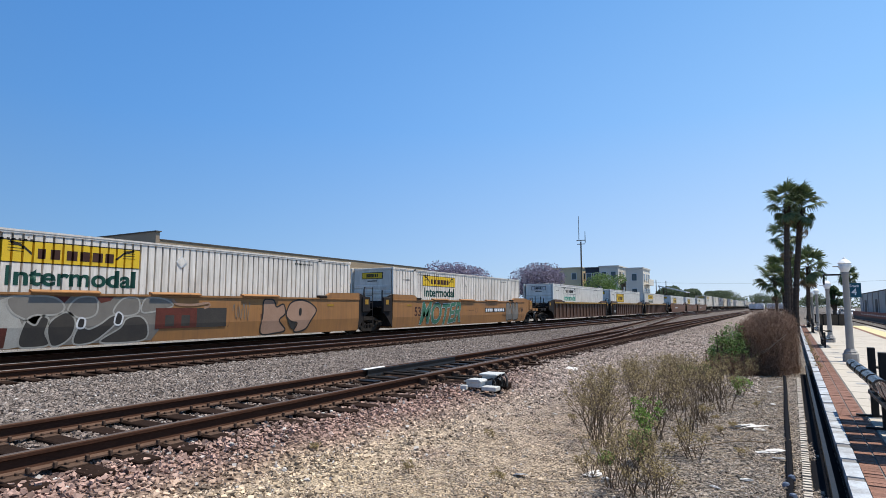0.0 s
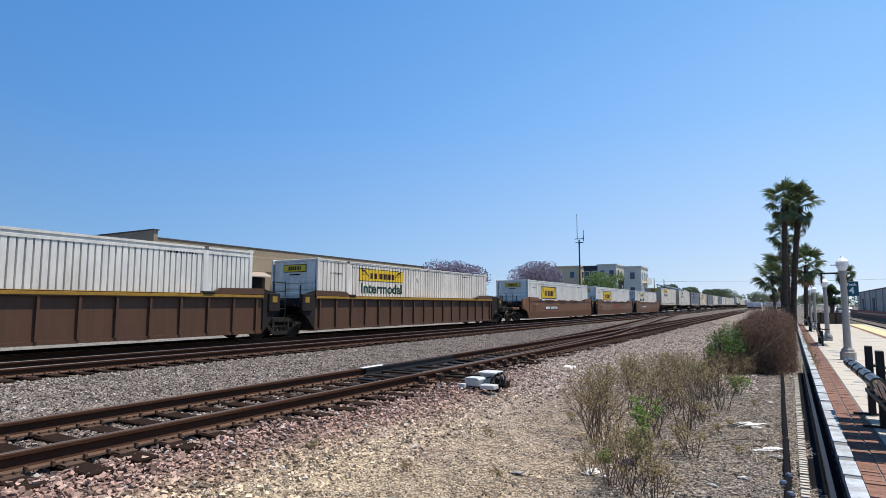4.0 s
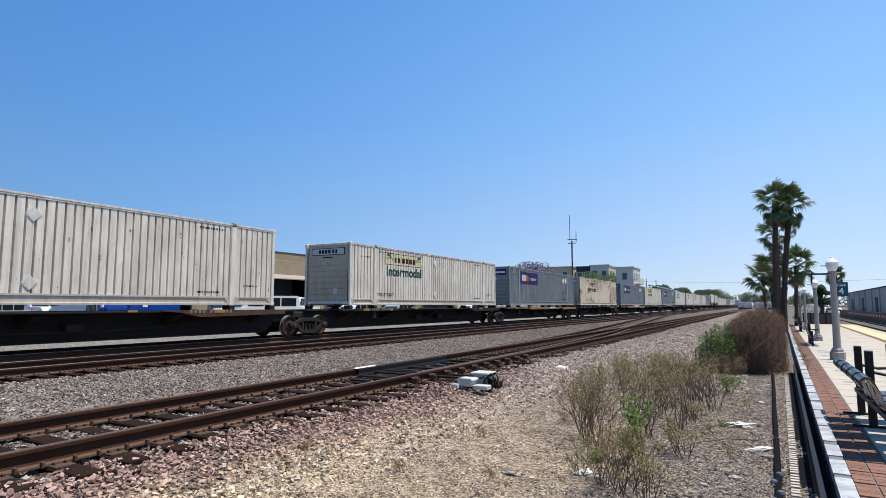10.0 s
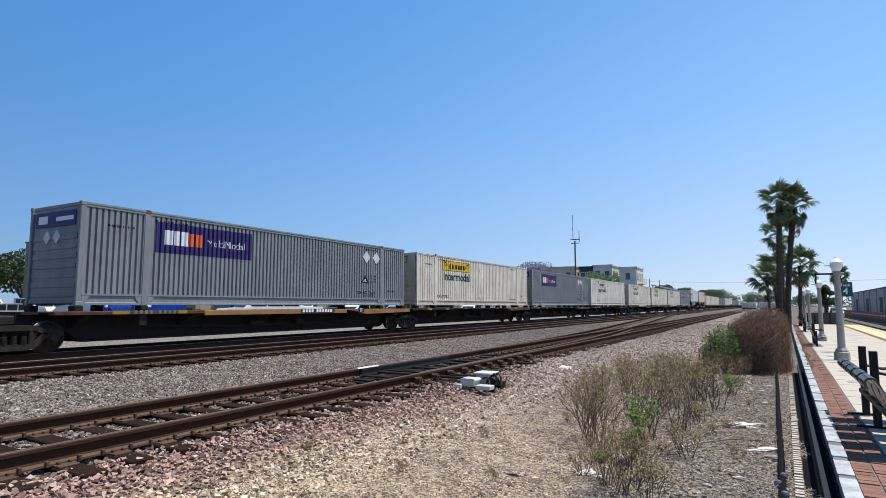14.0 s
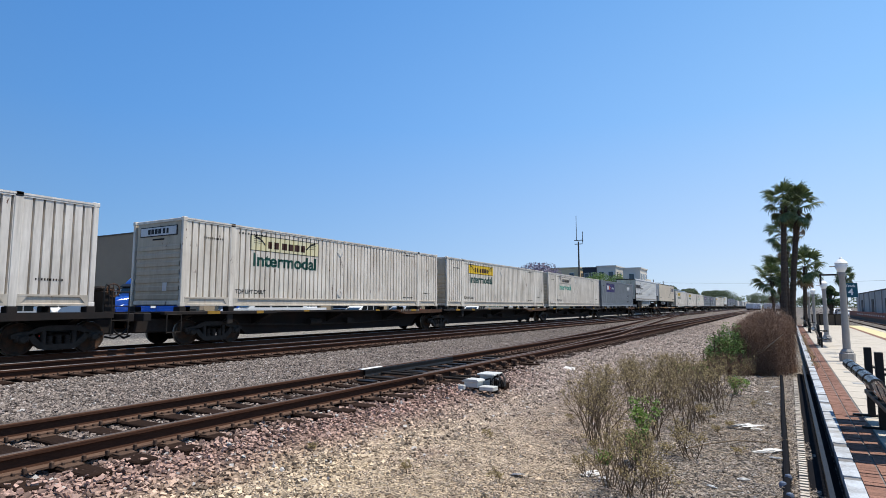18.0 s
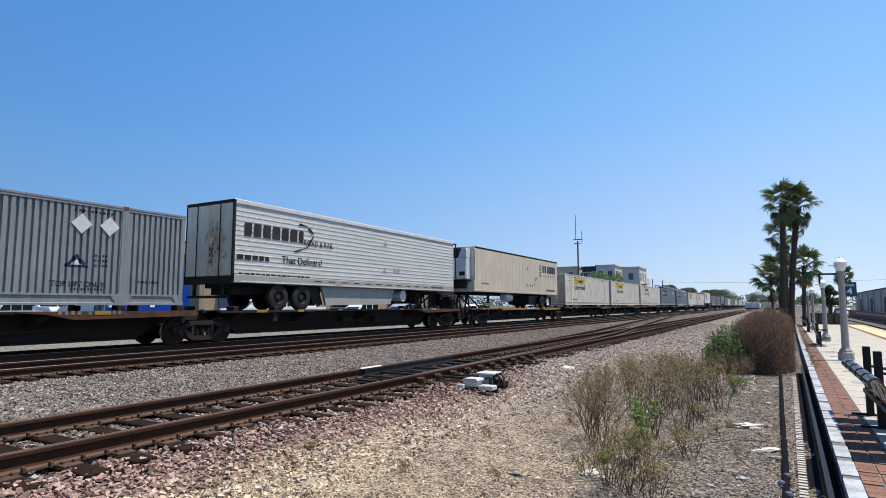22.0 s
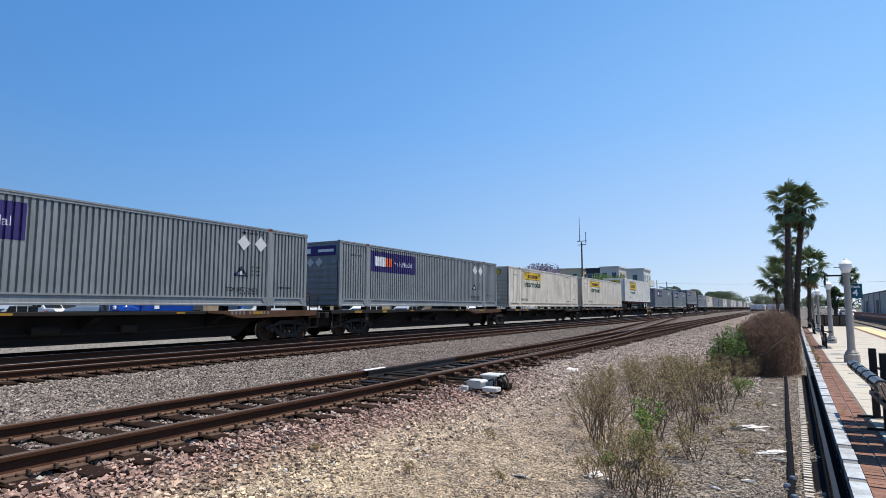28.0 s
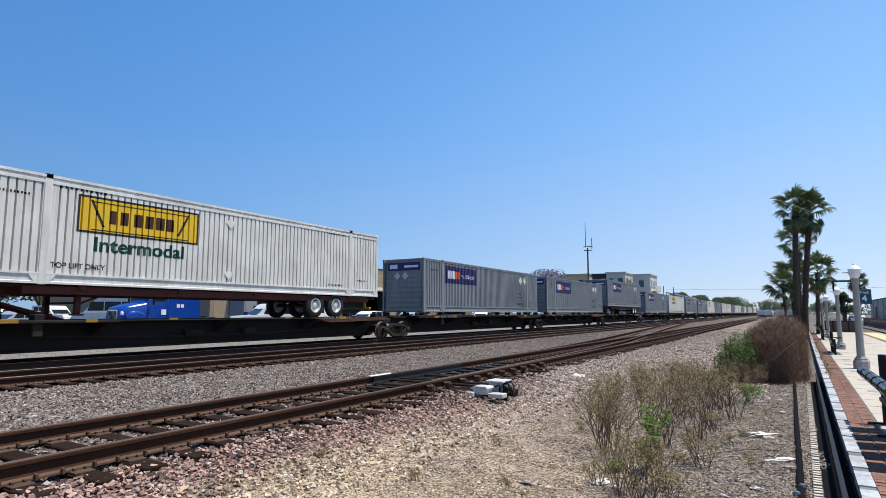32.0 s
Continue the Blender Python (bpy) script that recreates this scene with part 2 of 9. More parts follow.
def leaf_material(name, a, b_, rough=0.6, through=0.25):
    m, n, l, b = nodes_of(name)
    geo, info = n.new("ShaderNodeNewGeometry"), n.new("ShaderNodeObjectInfo")
    c = mixed(n, l, ramp(n, l, geo.outputs["Random Per Island"], 0, 1), tuple(a), tuple(b_))
    c = mixed(n, l, info.outputs["Random"], c, mixed(n, l, 0.3, c, tuple(b_)))
    l.new(c, b.inputs["Base Color"])
    b.inputs["Roughness"].default_value = rough
    b.inputs["Specular IOR Level"].default_value = 0.3
    tr = n.new("ShaderNodeBsdfTranslucent")
    l.new(c, tr.inputs[0])
    mx = n.new("ShaderNodeMixShader")
    mx.inputs[0].default_value = through
    l.new(b.outputs[0], mx.inputs[1])
    l.new(tr.outputs[0], mx.inputs[2])
    l.new(mx.outputs[0], n["Material Output"].inputs[0])
    return m


M_GROUND, M_STONE, M_PEBBLE = ground_material(), stone_material(), stone_material("pebble", 0.6)
M_RAIL = mat("rail_rust", (0.068, 0.032, 0.02), (0.035, 0.018, 0.012), 0.9, 0.0, 2, 60, 0.2, 0.7, 0.2, (1, 0.3, 1), 0.06)
M_RAILHEAD = mat("rail_head", (0.36, 0.33, 0.30), (0.24, 0.2, 0.17), 0.32, 0.9, 1.5, 30, 0.03, 0.6, 0.1, (1, 0.2, 1))
M_RAILFOOT = mat("rail_foot_dust", (0.125, 0.075, 0.052), (0.07, 0.04, 0.028), 0.9, 0.1, 3, 60, 0.2, 0.7, 0.2, (1, 0.4, 1))
M_TIE = mat("tie_wood", (0.028, 0.0165, 0.012), (0.014, 0.009, 0.007), 0.95, 0, 4, 60, 0.5, 0.6, 0.25, (0.25, 1, 1), 0.05)
M_PLATE = mat("tie_plate", (0.105, 0.064, 0.044), (0.06, 0.036, 0.026), 0.85, 0.2, 7, 80, 0.2, 0.7, 0.2)
M_WHITE = streaked("white_container", (0.80, 0.735, 0.65), (0.30, 0.25, 0.195), (0.35, 0.17, 0.08), 0.6, -0.045)
M_CREAM = streaked("aged_cream_container", (0.79, 0.715, 0.61), (0.30, 0.235, 0.165), (0.33, 0.15, 0.07), 0.62, -0.01)
M_NEW = streaked("clean_white_container", (0.77, 0.74, 0.675), (0.34, 0.305, 0.26), None, 0.42)
M_RUSTY = streaked("rusted_container", (0.80, 0.70, 0.54), (0.46, 0.33, 0.18), (0.46, 0.18, 0.05), 0.4, 0.13, 0.92)
M_GREY = streaked("grey_container", (0.245, 0.26, 0.27), (0.115, 0.115, 0.11), None, 0.55)
M_ENDDIRT = streaked("dirty_container_end", (0.52, 0.44, 0.33), (0.26, 0.20, 0.13), (0.3, 0.15, 0.07), 0.5, -0.03)
# bottom rails: darker and browner than the container sides
M_RAILDULL = streaked("grimy_bottom_rail", (0.56, 0.49, 0.40), (0.28, 0.23, 0.17), (0.3, 0.15, 0.07), 0.6, -0.03)
M_ORANGE = streaked("orange_wellcar", (0.34, 0.155, 0.048), (0.15, 0.08, 0.04), (0.2, 0.08, 0.03), 0.5, -0.02)
M_RUSSET = streaked("russet_wellcar", (0.175, 0.072, 0.03), (0.09, 0.045, 0.024), (0.13, 0.05, 0.025), 0.5, -0.02)
M_BROWN = streaked("brown_wellcar", (0.102, 0.047, 0.024), (0.05, 0.026, 0.016), (0.09, 0.038, 0.018), 0.5, -0.01)
M_DECK = mat("spine_deck", (0.105, 0.05, 0.026), (0.04, 0.024, 0.017), 0.85, 0.0, 2.5, 50, 0.2, 0.8, 0.2)
M_SILL = mat("spine_sill", (0.018, 0.015, 0.014), (0.04, 0.026, 0.02), 0.85, 0.0, 1.5, 40, 0.2, 0.6, 0.2)
M_TRUCK = mat("bogie_iron", (0.034, 0.027, 0.022), (0.012, 0.0105, 0.0095), 0.8, 0.1, 5, 60, 0.3, 0.7, 0.2)
M_TREAD = mat("polished_tread", (0.24, 0.215, 0.19), (0.12, 0.095, 0.08), 0.42, 0.8, 5, 50, 0.02, 0.5, 0.1)
M_WHEEL = mat("wheel_rust", (0.026, 0.018, 0.013), (0.10, 0.042, 0.02), 0.8, 0.0, 6, 50, 0.1, 0.6, 0.2)
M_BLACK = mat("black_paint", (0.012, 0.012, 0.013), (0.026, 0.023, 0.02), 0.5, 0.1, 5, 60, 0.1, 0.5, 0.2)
M_GLOSSBLACK = mat("glossy_black_enamel", (0.014, 0.014, 0.016), (0.03, 0.03, 0.033), 0.26, 0.0, 4, 60, 0.03, 0.5, 0.1, (1, 1, 1), 0.6)
M_YELLOW = mat("yellow_mark", (0.72, 0.42, 0.02), (0.42, 0.24, 0.03), 0.55, 0, 3, 50, 0.05, 0.6, 0.12)
M_LOGO = mat("logo_yellow", (0.76, 0.49, 0.025), (0.60, 0.41, 0.07), 0.5, 0, 2, 50, 0.03, 0.5, 0.1)
M_FADED = mat("faded_logo", (0.70, 0.62, 0.36), (0.62, 0.58, 0.46), 0.6, 0, 2, 50, 0.03, 0.6, 0.1)
M_INK = mat("dark_lettering", (0.025, 0.022, 0.02), (0.06, 0.055, 0.05), 0.6, 0, 5, 60, 0.0, 0.6, 0.1)
M_BROWNINK = mat("dark_brown_lettering", (0.05, 0.02, 0.014), (0.09, 0.045, 0.03), 0.6, 0, 5, 60, 0.0, 0.6, 0.1)
M_GREEN = mat("green_lettering", (0.008, 0.055, 0.04), (0.025, 0.08, 0.06), 0.6, 0, 4, 60, 0.0, 0.6, 0.1)
M_MINT = mat("mint_lettering", (0.04, 0.30, 0.21), (0.14, 0.38, 0.3), 0.6, 0, 4, 60, 0.0, 0.6, 0.1)
M_PURPLE = mat("purple_panel", (0.038, 0.027, 0.13), (0.065, 0.052, 0.145), 0.5, 0, 3, 50, 0.0, 0.5, 0.1)
M_SIGNWHITE = mat("white_lettering", (0.78, 0.78, 0.78), (0.66, 0.66, 0.66), 0.5, 0, 4, 60, 0.0, 0.5, 0.06)
M_SIGNRED = mat("red_orange_lettering", (0.75, 0.14, 0.03), (0.6, 0.12, 0.05), 0.5, 0, 4, 60, 0.0, 0.5, 0.06)
M_PLACARD = mat("placard_grey", (0.62, 0.61, 0.6), (0.45, 0.44, 0.43), 0.5, 0, 4, 60, 0.0, 0.5, 0.1)


M_PAINTGREY = mat("pale_grey_enamel", (0.56, 0.56, 0.53), (0.30, 0.29, 0.27), 0.5, 0.1, 5, 50, 0.05, 0.5, 0.1)
M_TYRE = mat("tyre_rubber", (0.022, 0.021, 0.02), (0.05, 0.046, 0.042), 0.9, 0, 6, 60, 0.2, 0.5, 0.1)
M_RIM = mat("wheel_rim", (0.66, 0.65, 0.62), (0.38, 0.35, 0.31), 0.5, 0.1, 6, 60, 0.05, 0.6, 0.1)
M_NAVY = mat("navy_lettering", (0.016, 0.022, 0.06), (0.03, 0.04, 0.08), 0.6, 0, 4, 60, 0.0, 0.5, 0.1)
M_OCHRE = mat("dulled_reflector", (0.36, 0.20, 0.03), (0.2, 0.11, 0.025), 0.6, 0, 4, 50, 0.0, 0.6, 0.12)
M_FLUTED = mat("fluted_steel", (0.60, 0.585, 0.55), (0.45, 0.435, 0.40), 0.55, 0.0, 1.5, 40, 0.03, 0.5, 0.1, (1, 0.2, 3))
M_REDIRON = mat("dark_red_iron", (0.13, 0.035, 0.025), (0.07, 0.03, 0.022), 0.8, 0.1, 3, 50, 0.2, 0.7, 0.2)
M_STUCCO = mat("taupe_stucco", (0.29, 0.225, 0.16), (0.24, 0.185, 0.13), 0.95, 0, 0.5, 25, 0.2, 0.5, 0.08)
M_BRICKWALL = mat("tan_block_wall", (0.36, 0.275, 0.18), (0.28, 0.21, 0.14), 0.95, 0, 1.2, 12, 0.3, 0.6, 0.15)
M_TRIMDARK = mat("dark_coping", (0.10, 0.085, 0.07), (0.07, 0.06, 0.05), 0.8, 0, 2, 30, 0.1, 0.5, 0.1)
M_BLUESIGN = mat("blue_sign", (0.05, 0.12, 0.32), (0.08, 0.15, 0.33), 0.5, 0, 2, 30, 0.0, 0.5, 0.1)
M_BLUEGREY = mat("faded_blue_lettering", (0.16, 0.21, 0.28), (0.1, 0.16, 0.26), 0.6, 0, 2, 30, 0.0, 0.6, 0.1)
M_APTTAN = mat("cream_render", (0.62, 0.50, 0.32), (0.54, 0.44, 0.29), 0.9, 0, 0.4, 15, 0.1, 0.4, 0.06)
M_APTWHITE = mat("white_render", (0.60, 0.56, 0.49), (0.50, 0.47, 0.41), 0.9, 0, 0.4, 15, 0.1, 0.4, 0.06)
M_APTDARK = mat("charcoal_render", (0.05, 0.055, 0.07), (0.07, 0.075, 0.085), 0.85, 0, 0.4, 15, 0.1, 0.4, 0.06)
M_GLASS = mat("window_glass", (0.035, 0.05, 0.06), (0.06, 0.08, 0.09), 0.08, 0.0, 0.6, 4, 0.02, 0.5, 0.1, (1, 1, 1), 0.8)
M_CARGLASS = mat("tinted_car_glass", (0.010, 0.013, 0.014), (0.016, 0.019, 0.02), 0.12, 0.0, 0.6, 4, 0.0, 0.4, 0.05, (1, 1, 1), 0.35)
M_PALMTRUNK = mat("palm_trunk", (0.075, 0.055, 0.042), (0.04, 0.03, 0.024), 0.95, 0, 2, 14, 0.8, 0.7, 0.25, (1, 1, 5))
M_BARK = mat("bark", (0.12, 0.09, 0.065), (0.07, 0.055, 0.04), 0.95, 0, 4, 25, 0.8, 0.6, 0.25, (1, 1, 0.3))
M_PALMLEAF = leaf_material("palm_leaf", (0.045, 0.08, 0.028), (0.15, 0.18, 0.08), 0.38, 0.25)
M_DEADLEAF = leaf_material("dead_palm_leaf", (0.16, 0.12, 0.075), (0.24, 0.18, 0.11), 0.8, 0.15)
M_LEAF = leaf_material("tree_leaf", (0.03, 0.055, 0.018), (0.075, 0.11, 0.035), 0.6, 0.25)
M_BRIGHTLEAF = leaf_material("bright_leaf", (0.08, 0.16, 0.025), (0.18, 0.27, 0.055), 0.6, 0.3)
M_JACARANDA = leaf_material("jacaranda_blossom", (0.13, 0.112, 0.15), (0.255, 0.218, 0.295), 0.7, 0.3)
M_TWIG = leaf_material("dry_twig", (0.085, 0.05, 0.033), (0.24, 0.15, 0.10), 0.9, 0.0)
M_CHAFF = leaf_material("pale_chaff", (0.17, 0.12, 0.08), (0.50, 0.41, 0.31), 0.9, 0.1)
M_STALK = leaf_material("woody_stalk", (0.08, 0.057, 0.038), (0.18, 0.128, 0.078), 0.9, 0.0)
M_DEADBRUSH = leaf_material("dead_brush_leaf", (0.07, 0.04, 0.028), (0.215, 0.13, 0.09), 0.95, 0.0)
M_DARKSTALK = leaf_material("dark_stalk", (0.045, 0.031, 0.022), (0.14, 0.10, 0.06), 0.9, 0.0)
M_BUSHLEAF = leaf_material("bush_leaf", (0.05, 0.11, 0.02), (0.15, 0.225, 0.06), 0.6, 0.3)
M_TRAILER = streaked("cream_trailer", (0.60, 0.505, 0.385), (0.34, 0.27, 0.19), None, 0.4)
M_DULLHEAD = mat("dull_rail_head", (0.13, 0.095, 0.075), (0.075, 0.052, 0.042), 0.6, 0.5, 1.5, 30, 0.05, 0.6, 0.1, (1, 0.2, 1))
M_SEEDHEAD = leaf_material("seed_head", (0.17, 0.127, 0.058), (0.35, 0.27, 0.13), 0.9, 0.15)
M_CONCRETE = mat("platform_tile", (0.46, 0.41, 0.34), (0.39, 0.345, 0.285), 0.8, 0, 1.2, 30, 0.1, 0.5, 0.1)
M_BRICK = mat("red_paver", (0.25, 0.13, 0.092), (0.18, 0.095, 0.07), 0.85, 0, 6, 60, 0.2, 0.6, 0.3)
M_MORTAR = mat("pale_mortar", (0.34, 0.28, 0.23), (0.27, 0.22, 0.18), 0.95, 0, 4, 60, 0.3, 0.5, 0.1)
M_PALESLAT = mat("pale_slat", (0.46, 0.41, 0.35), (0.34, 0.30, 0.25), 0.9, 0, 4, 60, 0.3, 0.5, 0.2)
M_COPING = mat("peeling_white_paint", (0.44, 0.465, 0.49), (0.22, 0.21, 0.2), 0.8, 0, 5, 50, 0.4, 0.95, 0.15)
M_KERBDARK = mat("bare_coping", (0.15, 0.145, 0.14), (0.25, 0.24, 0.23), 0.9, 0, 5, 50, 0.4, 0.8, 0.15)
M_POSTGREY = mat("lamp_post_grey", (0.33, 0.31, 0.285), (0.25, 0.235, 0.215), 0.75, 0, 4, 60, 0.25, 0.5, 0.1)
M_GLOBE = mat("milk_glass", (0.82, 0.82, 0.80), (0.74, 0.74, 0.72), 0.25, 0, 2, 30, 0.0, 0.4, 0.03)
M_TACTILE = mat("yellow_tactile", (0.60, 0.52, 0.29), (0.52, 0.45, 0.27), 0.8, 0, 3, 50, 0.2, 0.4, 0.1)
M_TEAL = mat("teal_sign", (0.012, 0.075, 0.11), (0.02, 0.085, 0.12), 0.45, 0, 3, 40, 0.0, 0.4, 0.05)
M_STEELRED = mat("red_brown_steel", (0.24, 0.075, 0.045), (0.17, 0.06, 0.04), 0.7, 0.1, 2, 40, 0.1, 0.5, 0.1)
M_CARWHITE = mat("white_car_paint", (0.75, 0.75, 0.74), (0.7, 0.7, 0.69), 0.22, 0, 1, 20, 0.0, 0.3, 0.03, (1, 1, 1), 0.6)
M_CARBLUE = mat("blue_truck_paint", (0.005, 0.045, 0.27), (0.008, 0.055, 0.3), 0.16, 0.0, 1, 20, 0.0, 0.3, 0.03, (1, 1, 1), 0.7)
M_CARSILVER = mat("silver_car_paint", (0.50, 0.51, 0.52), (0.44, 0.45, 0.46), 0.25, 0.4, 1, 20, 0.0, 0.3, 0.03)
M_WAREHOUSE = mat("weathered_tilt_up_concrete", (0.44, 0.415, 0.375), (0.34, 0.32, 0.29), 0.9, 0, 0.6, 20, 0.2, 0.6, 0.12)
M_VANPAINT = mat("pale_silver_paint", (0.60, 0.60, 0.59), (0.54, 0.54, 0.53), 0.3, 0.0, 1, 20, 0.0, 0.3, 0.03, (1, 1, 1), 0.5)
M_BOXGREY = mat("grey_cabinet", (0.30, 0.30, 0.29), (0.24, 0.24, 0.23), 0.6, 0.1, 2, 40, 0.05, 0.4, 0.1)
M_REDPAINT = mat("bright_red_paint", (0.62, 0.03, 0.02), (0.45, 0.03, 0.02), 0.5, 0, 3, 40, 0.05, 0.4, 0.1)
M_HOSE = mat("blue_grey_plastic", (0.10, 0.13, 0.19), (0.06, 0.07, 0.1), 0.5, 0, 4, 50, 0.05, 0.5, 0.1)
M_DUSTY = mat("dusty_pink_spray", (0.36, 0.22, 0.15), (0.28, 0.16, 0.1), 0.8, 0, 2, 40, 0.0, 0.6, 0.15)
M_MATTEBLACK = mat("black_pipe", (0.007, 0.007, 0.009), (0.014, 0.013, 0.013), 0.9, 0, 4, 50, 0.05, 0.5, 0.1, (1, 1, 1), 0.05)
M_SPRAYGREY = mat("grey_spray", (0.20, 0.18, 0.155), (0.13, 0.115, 0.1), 0.8, 0, 2, 40, 0.0, 0.7, 0.15)
M_SPRAYPALE = mat("pale_spray", (0.37, 0.35, 0.31), (0.28, 0.255, 0.22), 0.8, 0, 2, 40, 0.0, 0.6, 0.12)
M_SPRAYDARK = mat("charcoal_spray", (0.045, 0.04, 0.036), (0.07, 0.06, 0.05), 0.8, 0, 2, 40, 0.0, 0.7, 0.15)
# distance haze mixed into the leaf colour, paler than M_LEAF
M_HAZELEAF = leaf_material("far_leaf", (0.055, 0.08, 0.04), (0.11, 0.14, 0.075), 0.7, 0.25)
M_SAGE = mat("sage_spray", (0.045, 0.16, 0.105), (0.13, 0.17, 0.10), 0.8, 0, 2, 40, 0.0, 0.7, 0.15)
M_LITTER = mat("litter", (0.66, 0.64, 0.61), (0.42, 0.39, 0.35), 0.7, 0, 9, 60, 0.3, 0.6, 0.15)

# ---------------------------------------------------------------- mesh building
class Shape:
    """Collects simple solids and turns them into one mesh."""

    def __init__(self):
        self.v, self.f, self.smooth = [], [], False

    def quad_strip(self, pts, faces):
        base = len(self.v)
        self.v += [tuple(p) for p in pts]
        self.f += [tuple(base + i for i in f) for f in faces]
        return self

    def box(self, x0, x1, y0, y1, z0, z1, b=0.0, m=None):
        if b:
            b = min(b, (x1 - x0) / 2.2, (y1 - y0) / 2.2, (z1 - z0) / 2.2)
            pts, faces, key = [], [], {}
            for sx in (0, 1):
                for sy in (0, 1):
                    for sz in (0, 1):
                        p = [(x0, x1)[sx], (y0, y1)[sy], (z0, z1)[sz]]
                        i = [(b, -b)[s] for s in (sx, sy, sz)]
                        for a in range(3):
                            q = [p[k] if k == a else p[k] + i[k] for k in range(3)]
                            key[sx, sy, sz, a] = len(pts)
                            pts.append(q)
            for a in range(3):
                o = [k for k in range(3) if k != a]
                for s in (0, 1):
                    ring = []
                    for u, w in ((0, 0), (1, 0), (1, 1), (0, 1)):
                        c = [0, 0, 0]
                        c[a], c[o[0]], c[o[1]] = s, u, w
                        ring.append(key[(*c, a)])
                    faces.append(ring)
                for u in (0, 1):
                    for w in (0, 1):
                        c0, c1 = [0, 0, 0], [0, 0, 0]
                        c0[o[0]], c0[o[1]] = u, w
                        c1[o[0]], c1[o[1]], c1[a] = u, w, 1
                        faces.append([key[(*c0, o[0])], key[(*c1, o[0])], key[(*c1, o[1])], key[(*c0, o[1])]])
            for sx in (0, 1):
                for sy in (0, 1):
                    for sz in (0, 1):
                        faces.append([key[sx, sy, sz, k] for k in range(3)])
        else:
            pts = [(x, y, z) for x in (x0, x1) for y in (y0, y1) for z in (z0, z1)]
            faces = [(0, 1, 3, 2), (4, 6, 7, 5), (0, 4, 5, 1), (2, 3, 7, 6), (0, 2, 6, 4), (1, 5, 7, 3)]
        if m is not None:
            pts = [m @ Vector(p) for p in pts]
        return self.quad_strip(pts, faces)

    def prism(self, profile, a, b, axis="y", caps=True):
        """Pushes a closed outline along one axis. Outline points are the other two coordinates in order."""
        n = len(profile)
        pts = []
        for s in (a, b):
            for p, q in profile:
                pts.append({"x": (s, p, q), "y": (p, s, q), "z": (p, q, s)}[axis])
        faces = [(i, (i + 1) % n, n + (i + 1) % n, n + i) for i in range(n)]
        if caps:
            faces += [tuple(range(n)), tuple(range(2 * n - 1, n - 1, -1))]
        return self.quad_strip(pts, faces)

    def tube(self, p0, p1, r0, r1=None, n=8, caps=True):
        r1 = r0 if r1 is None else r1
        p0, p1 = Vector(p0), Vector(p1)
        d = (p1 - p0).normalized()
        u = d.orthogonal().normalized()
        w = d.cross(u)
        pts = [c + (u * math.cos(2 * math.pi * i / n) + w * math.sin(2 * math.pi * i / n)) * r
               for c, r in ((p0, r0), (p1, r1)) for i in range(n)]
        faces = [(i, (i + 1) % n, n + (i + 1) % n, n + i) for i in range(n)]
        if caps:
            faces += [tuple(range(n - 1, -1, -1)), tuple(range(n, 2 * n))]
        return self.quad_strip(pts, faces)

    def path(self, points, r, n=8):
        """One bent round bar through the points."""
        pts = [Vector(p) for p in points]
        rings = []
        u = None
        for i, p in enumerate(pts):
            d = (pts[min(i + 1, len(pts) - 1)] - pts[max(i - 1, 0)]).normalized()
            u = d.orthogonal().normalized() if u is None else (u - d * u.dot(d)).normalized()
            w = d.cross(u)
            rings += [p + (u * math.cos(6.28319 * k / n) + w * math.sin(6.28319 * k / n)) * r for k in range(n)]
        faces = [(j * n + k, j * n + (k + 1) % n, (j + 1) * n + (k + 1) % n, (j + 1) * n + k) for j in range(len(pts) - 1) for k in range(n)]
        faces += [tuple(range(n - 1, -1, -1)), tuple(range((len(pts) - 1) * n, len(pts) * n))]
        return self.quad_strip(rings, faces)

    def lathe(self, rows, n=20, centre=(0, 0, 0), axis="z"):
        """Turns rows of (radius, height) round an axis."""
        pts = []
        for r, h in rows:
            for i in range(n):
                a = 2 * math.pi * i / n
                p = (r * math.cos(a), r * math.sin(a), h)
                if axis == "x":
                    p = (p[2], p[0], p[1])
                pts.append((p[0] + centre[0], p[1] + centre[1], p[2] + centre[2]))
        faces = [(k * n + i, k * n + (i + 1) % n, (k + 1) * n + (i + 1) % n, (k + 1) * n + i)
                 for k in range(len(rows) - 1) for i in range(n)]
        faces += [tuple(range(n - 1, -1, -1)), tuple(range((len(rows) - 1) * n, len(rows) * n))]
        return self.quad_strip(pts, faces)

    def mesh(self, name, material, smooth=None):
        me = bpy.data.meshes.new(name)
        me.from_pydata(self.v, [], self.f)
        bm = bmesh.new()
        bm.from_mesh(me)
        bmesh.ops.recalc_face_normals(bm, faces=bm.faces)
        if smooth is not None:
            for f in bm.faces:
                f.smooth = True
            for e in bm.edges:
                if len(e.link_faces) == 2 and e.calc_face_angle(0) > radians(smooth):
                    e.smooth = False
        bm.to_mesh(me)
        bm.free()
        me.materials.append(material)
        return me


MESHES = {}


def shared(key, make):
    """A mesh that alike parts share."""
    if key not in MESHES:
        MESHES[key] = make()
    return MESHES[key]


def put(name, me, parent=None, m=None, label=""):
    ob = new(name, me)
    if parent is not None:
        ob.parent = parent
    if m is not None:
        ob.matrix_basis = m
    if label:
        ob["label"] = label
    return ob


def part(name, shape, material, parent=None, label="", m=None, smooth=None):
    return put(name, shape.mesh(name, material, smooth), parent, m, label)


def thing(name, m, label, category, group="", kind=""):
    ob = new(name)
    ob.empty_display_size = 0.3
    ob.matrix_basis = m
    return tagged(ob, label, category, group, kind)


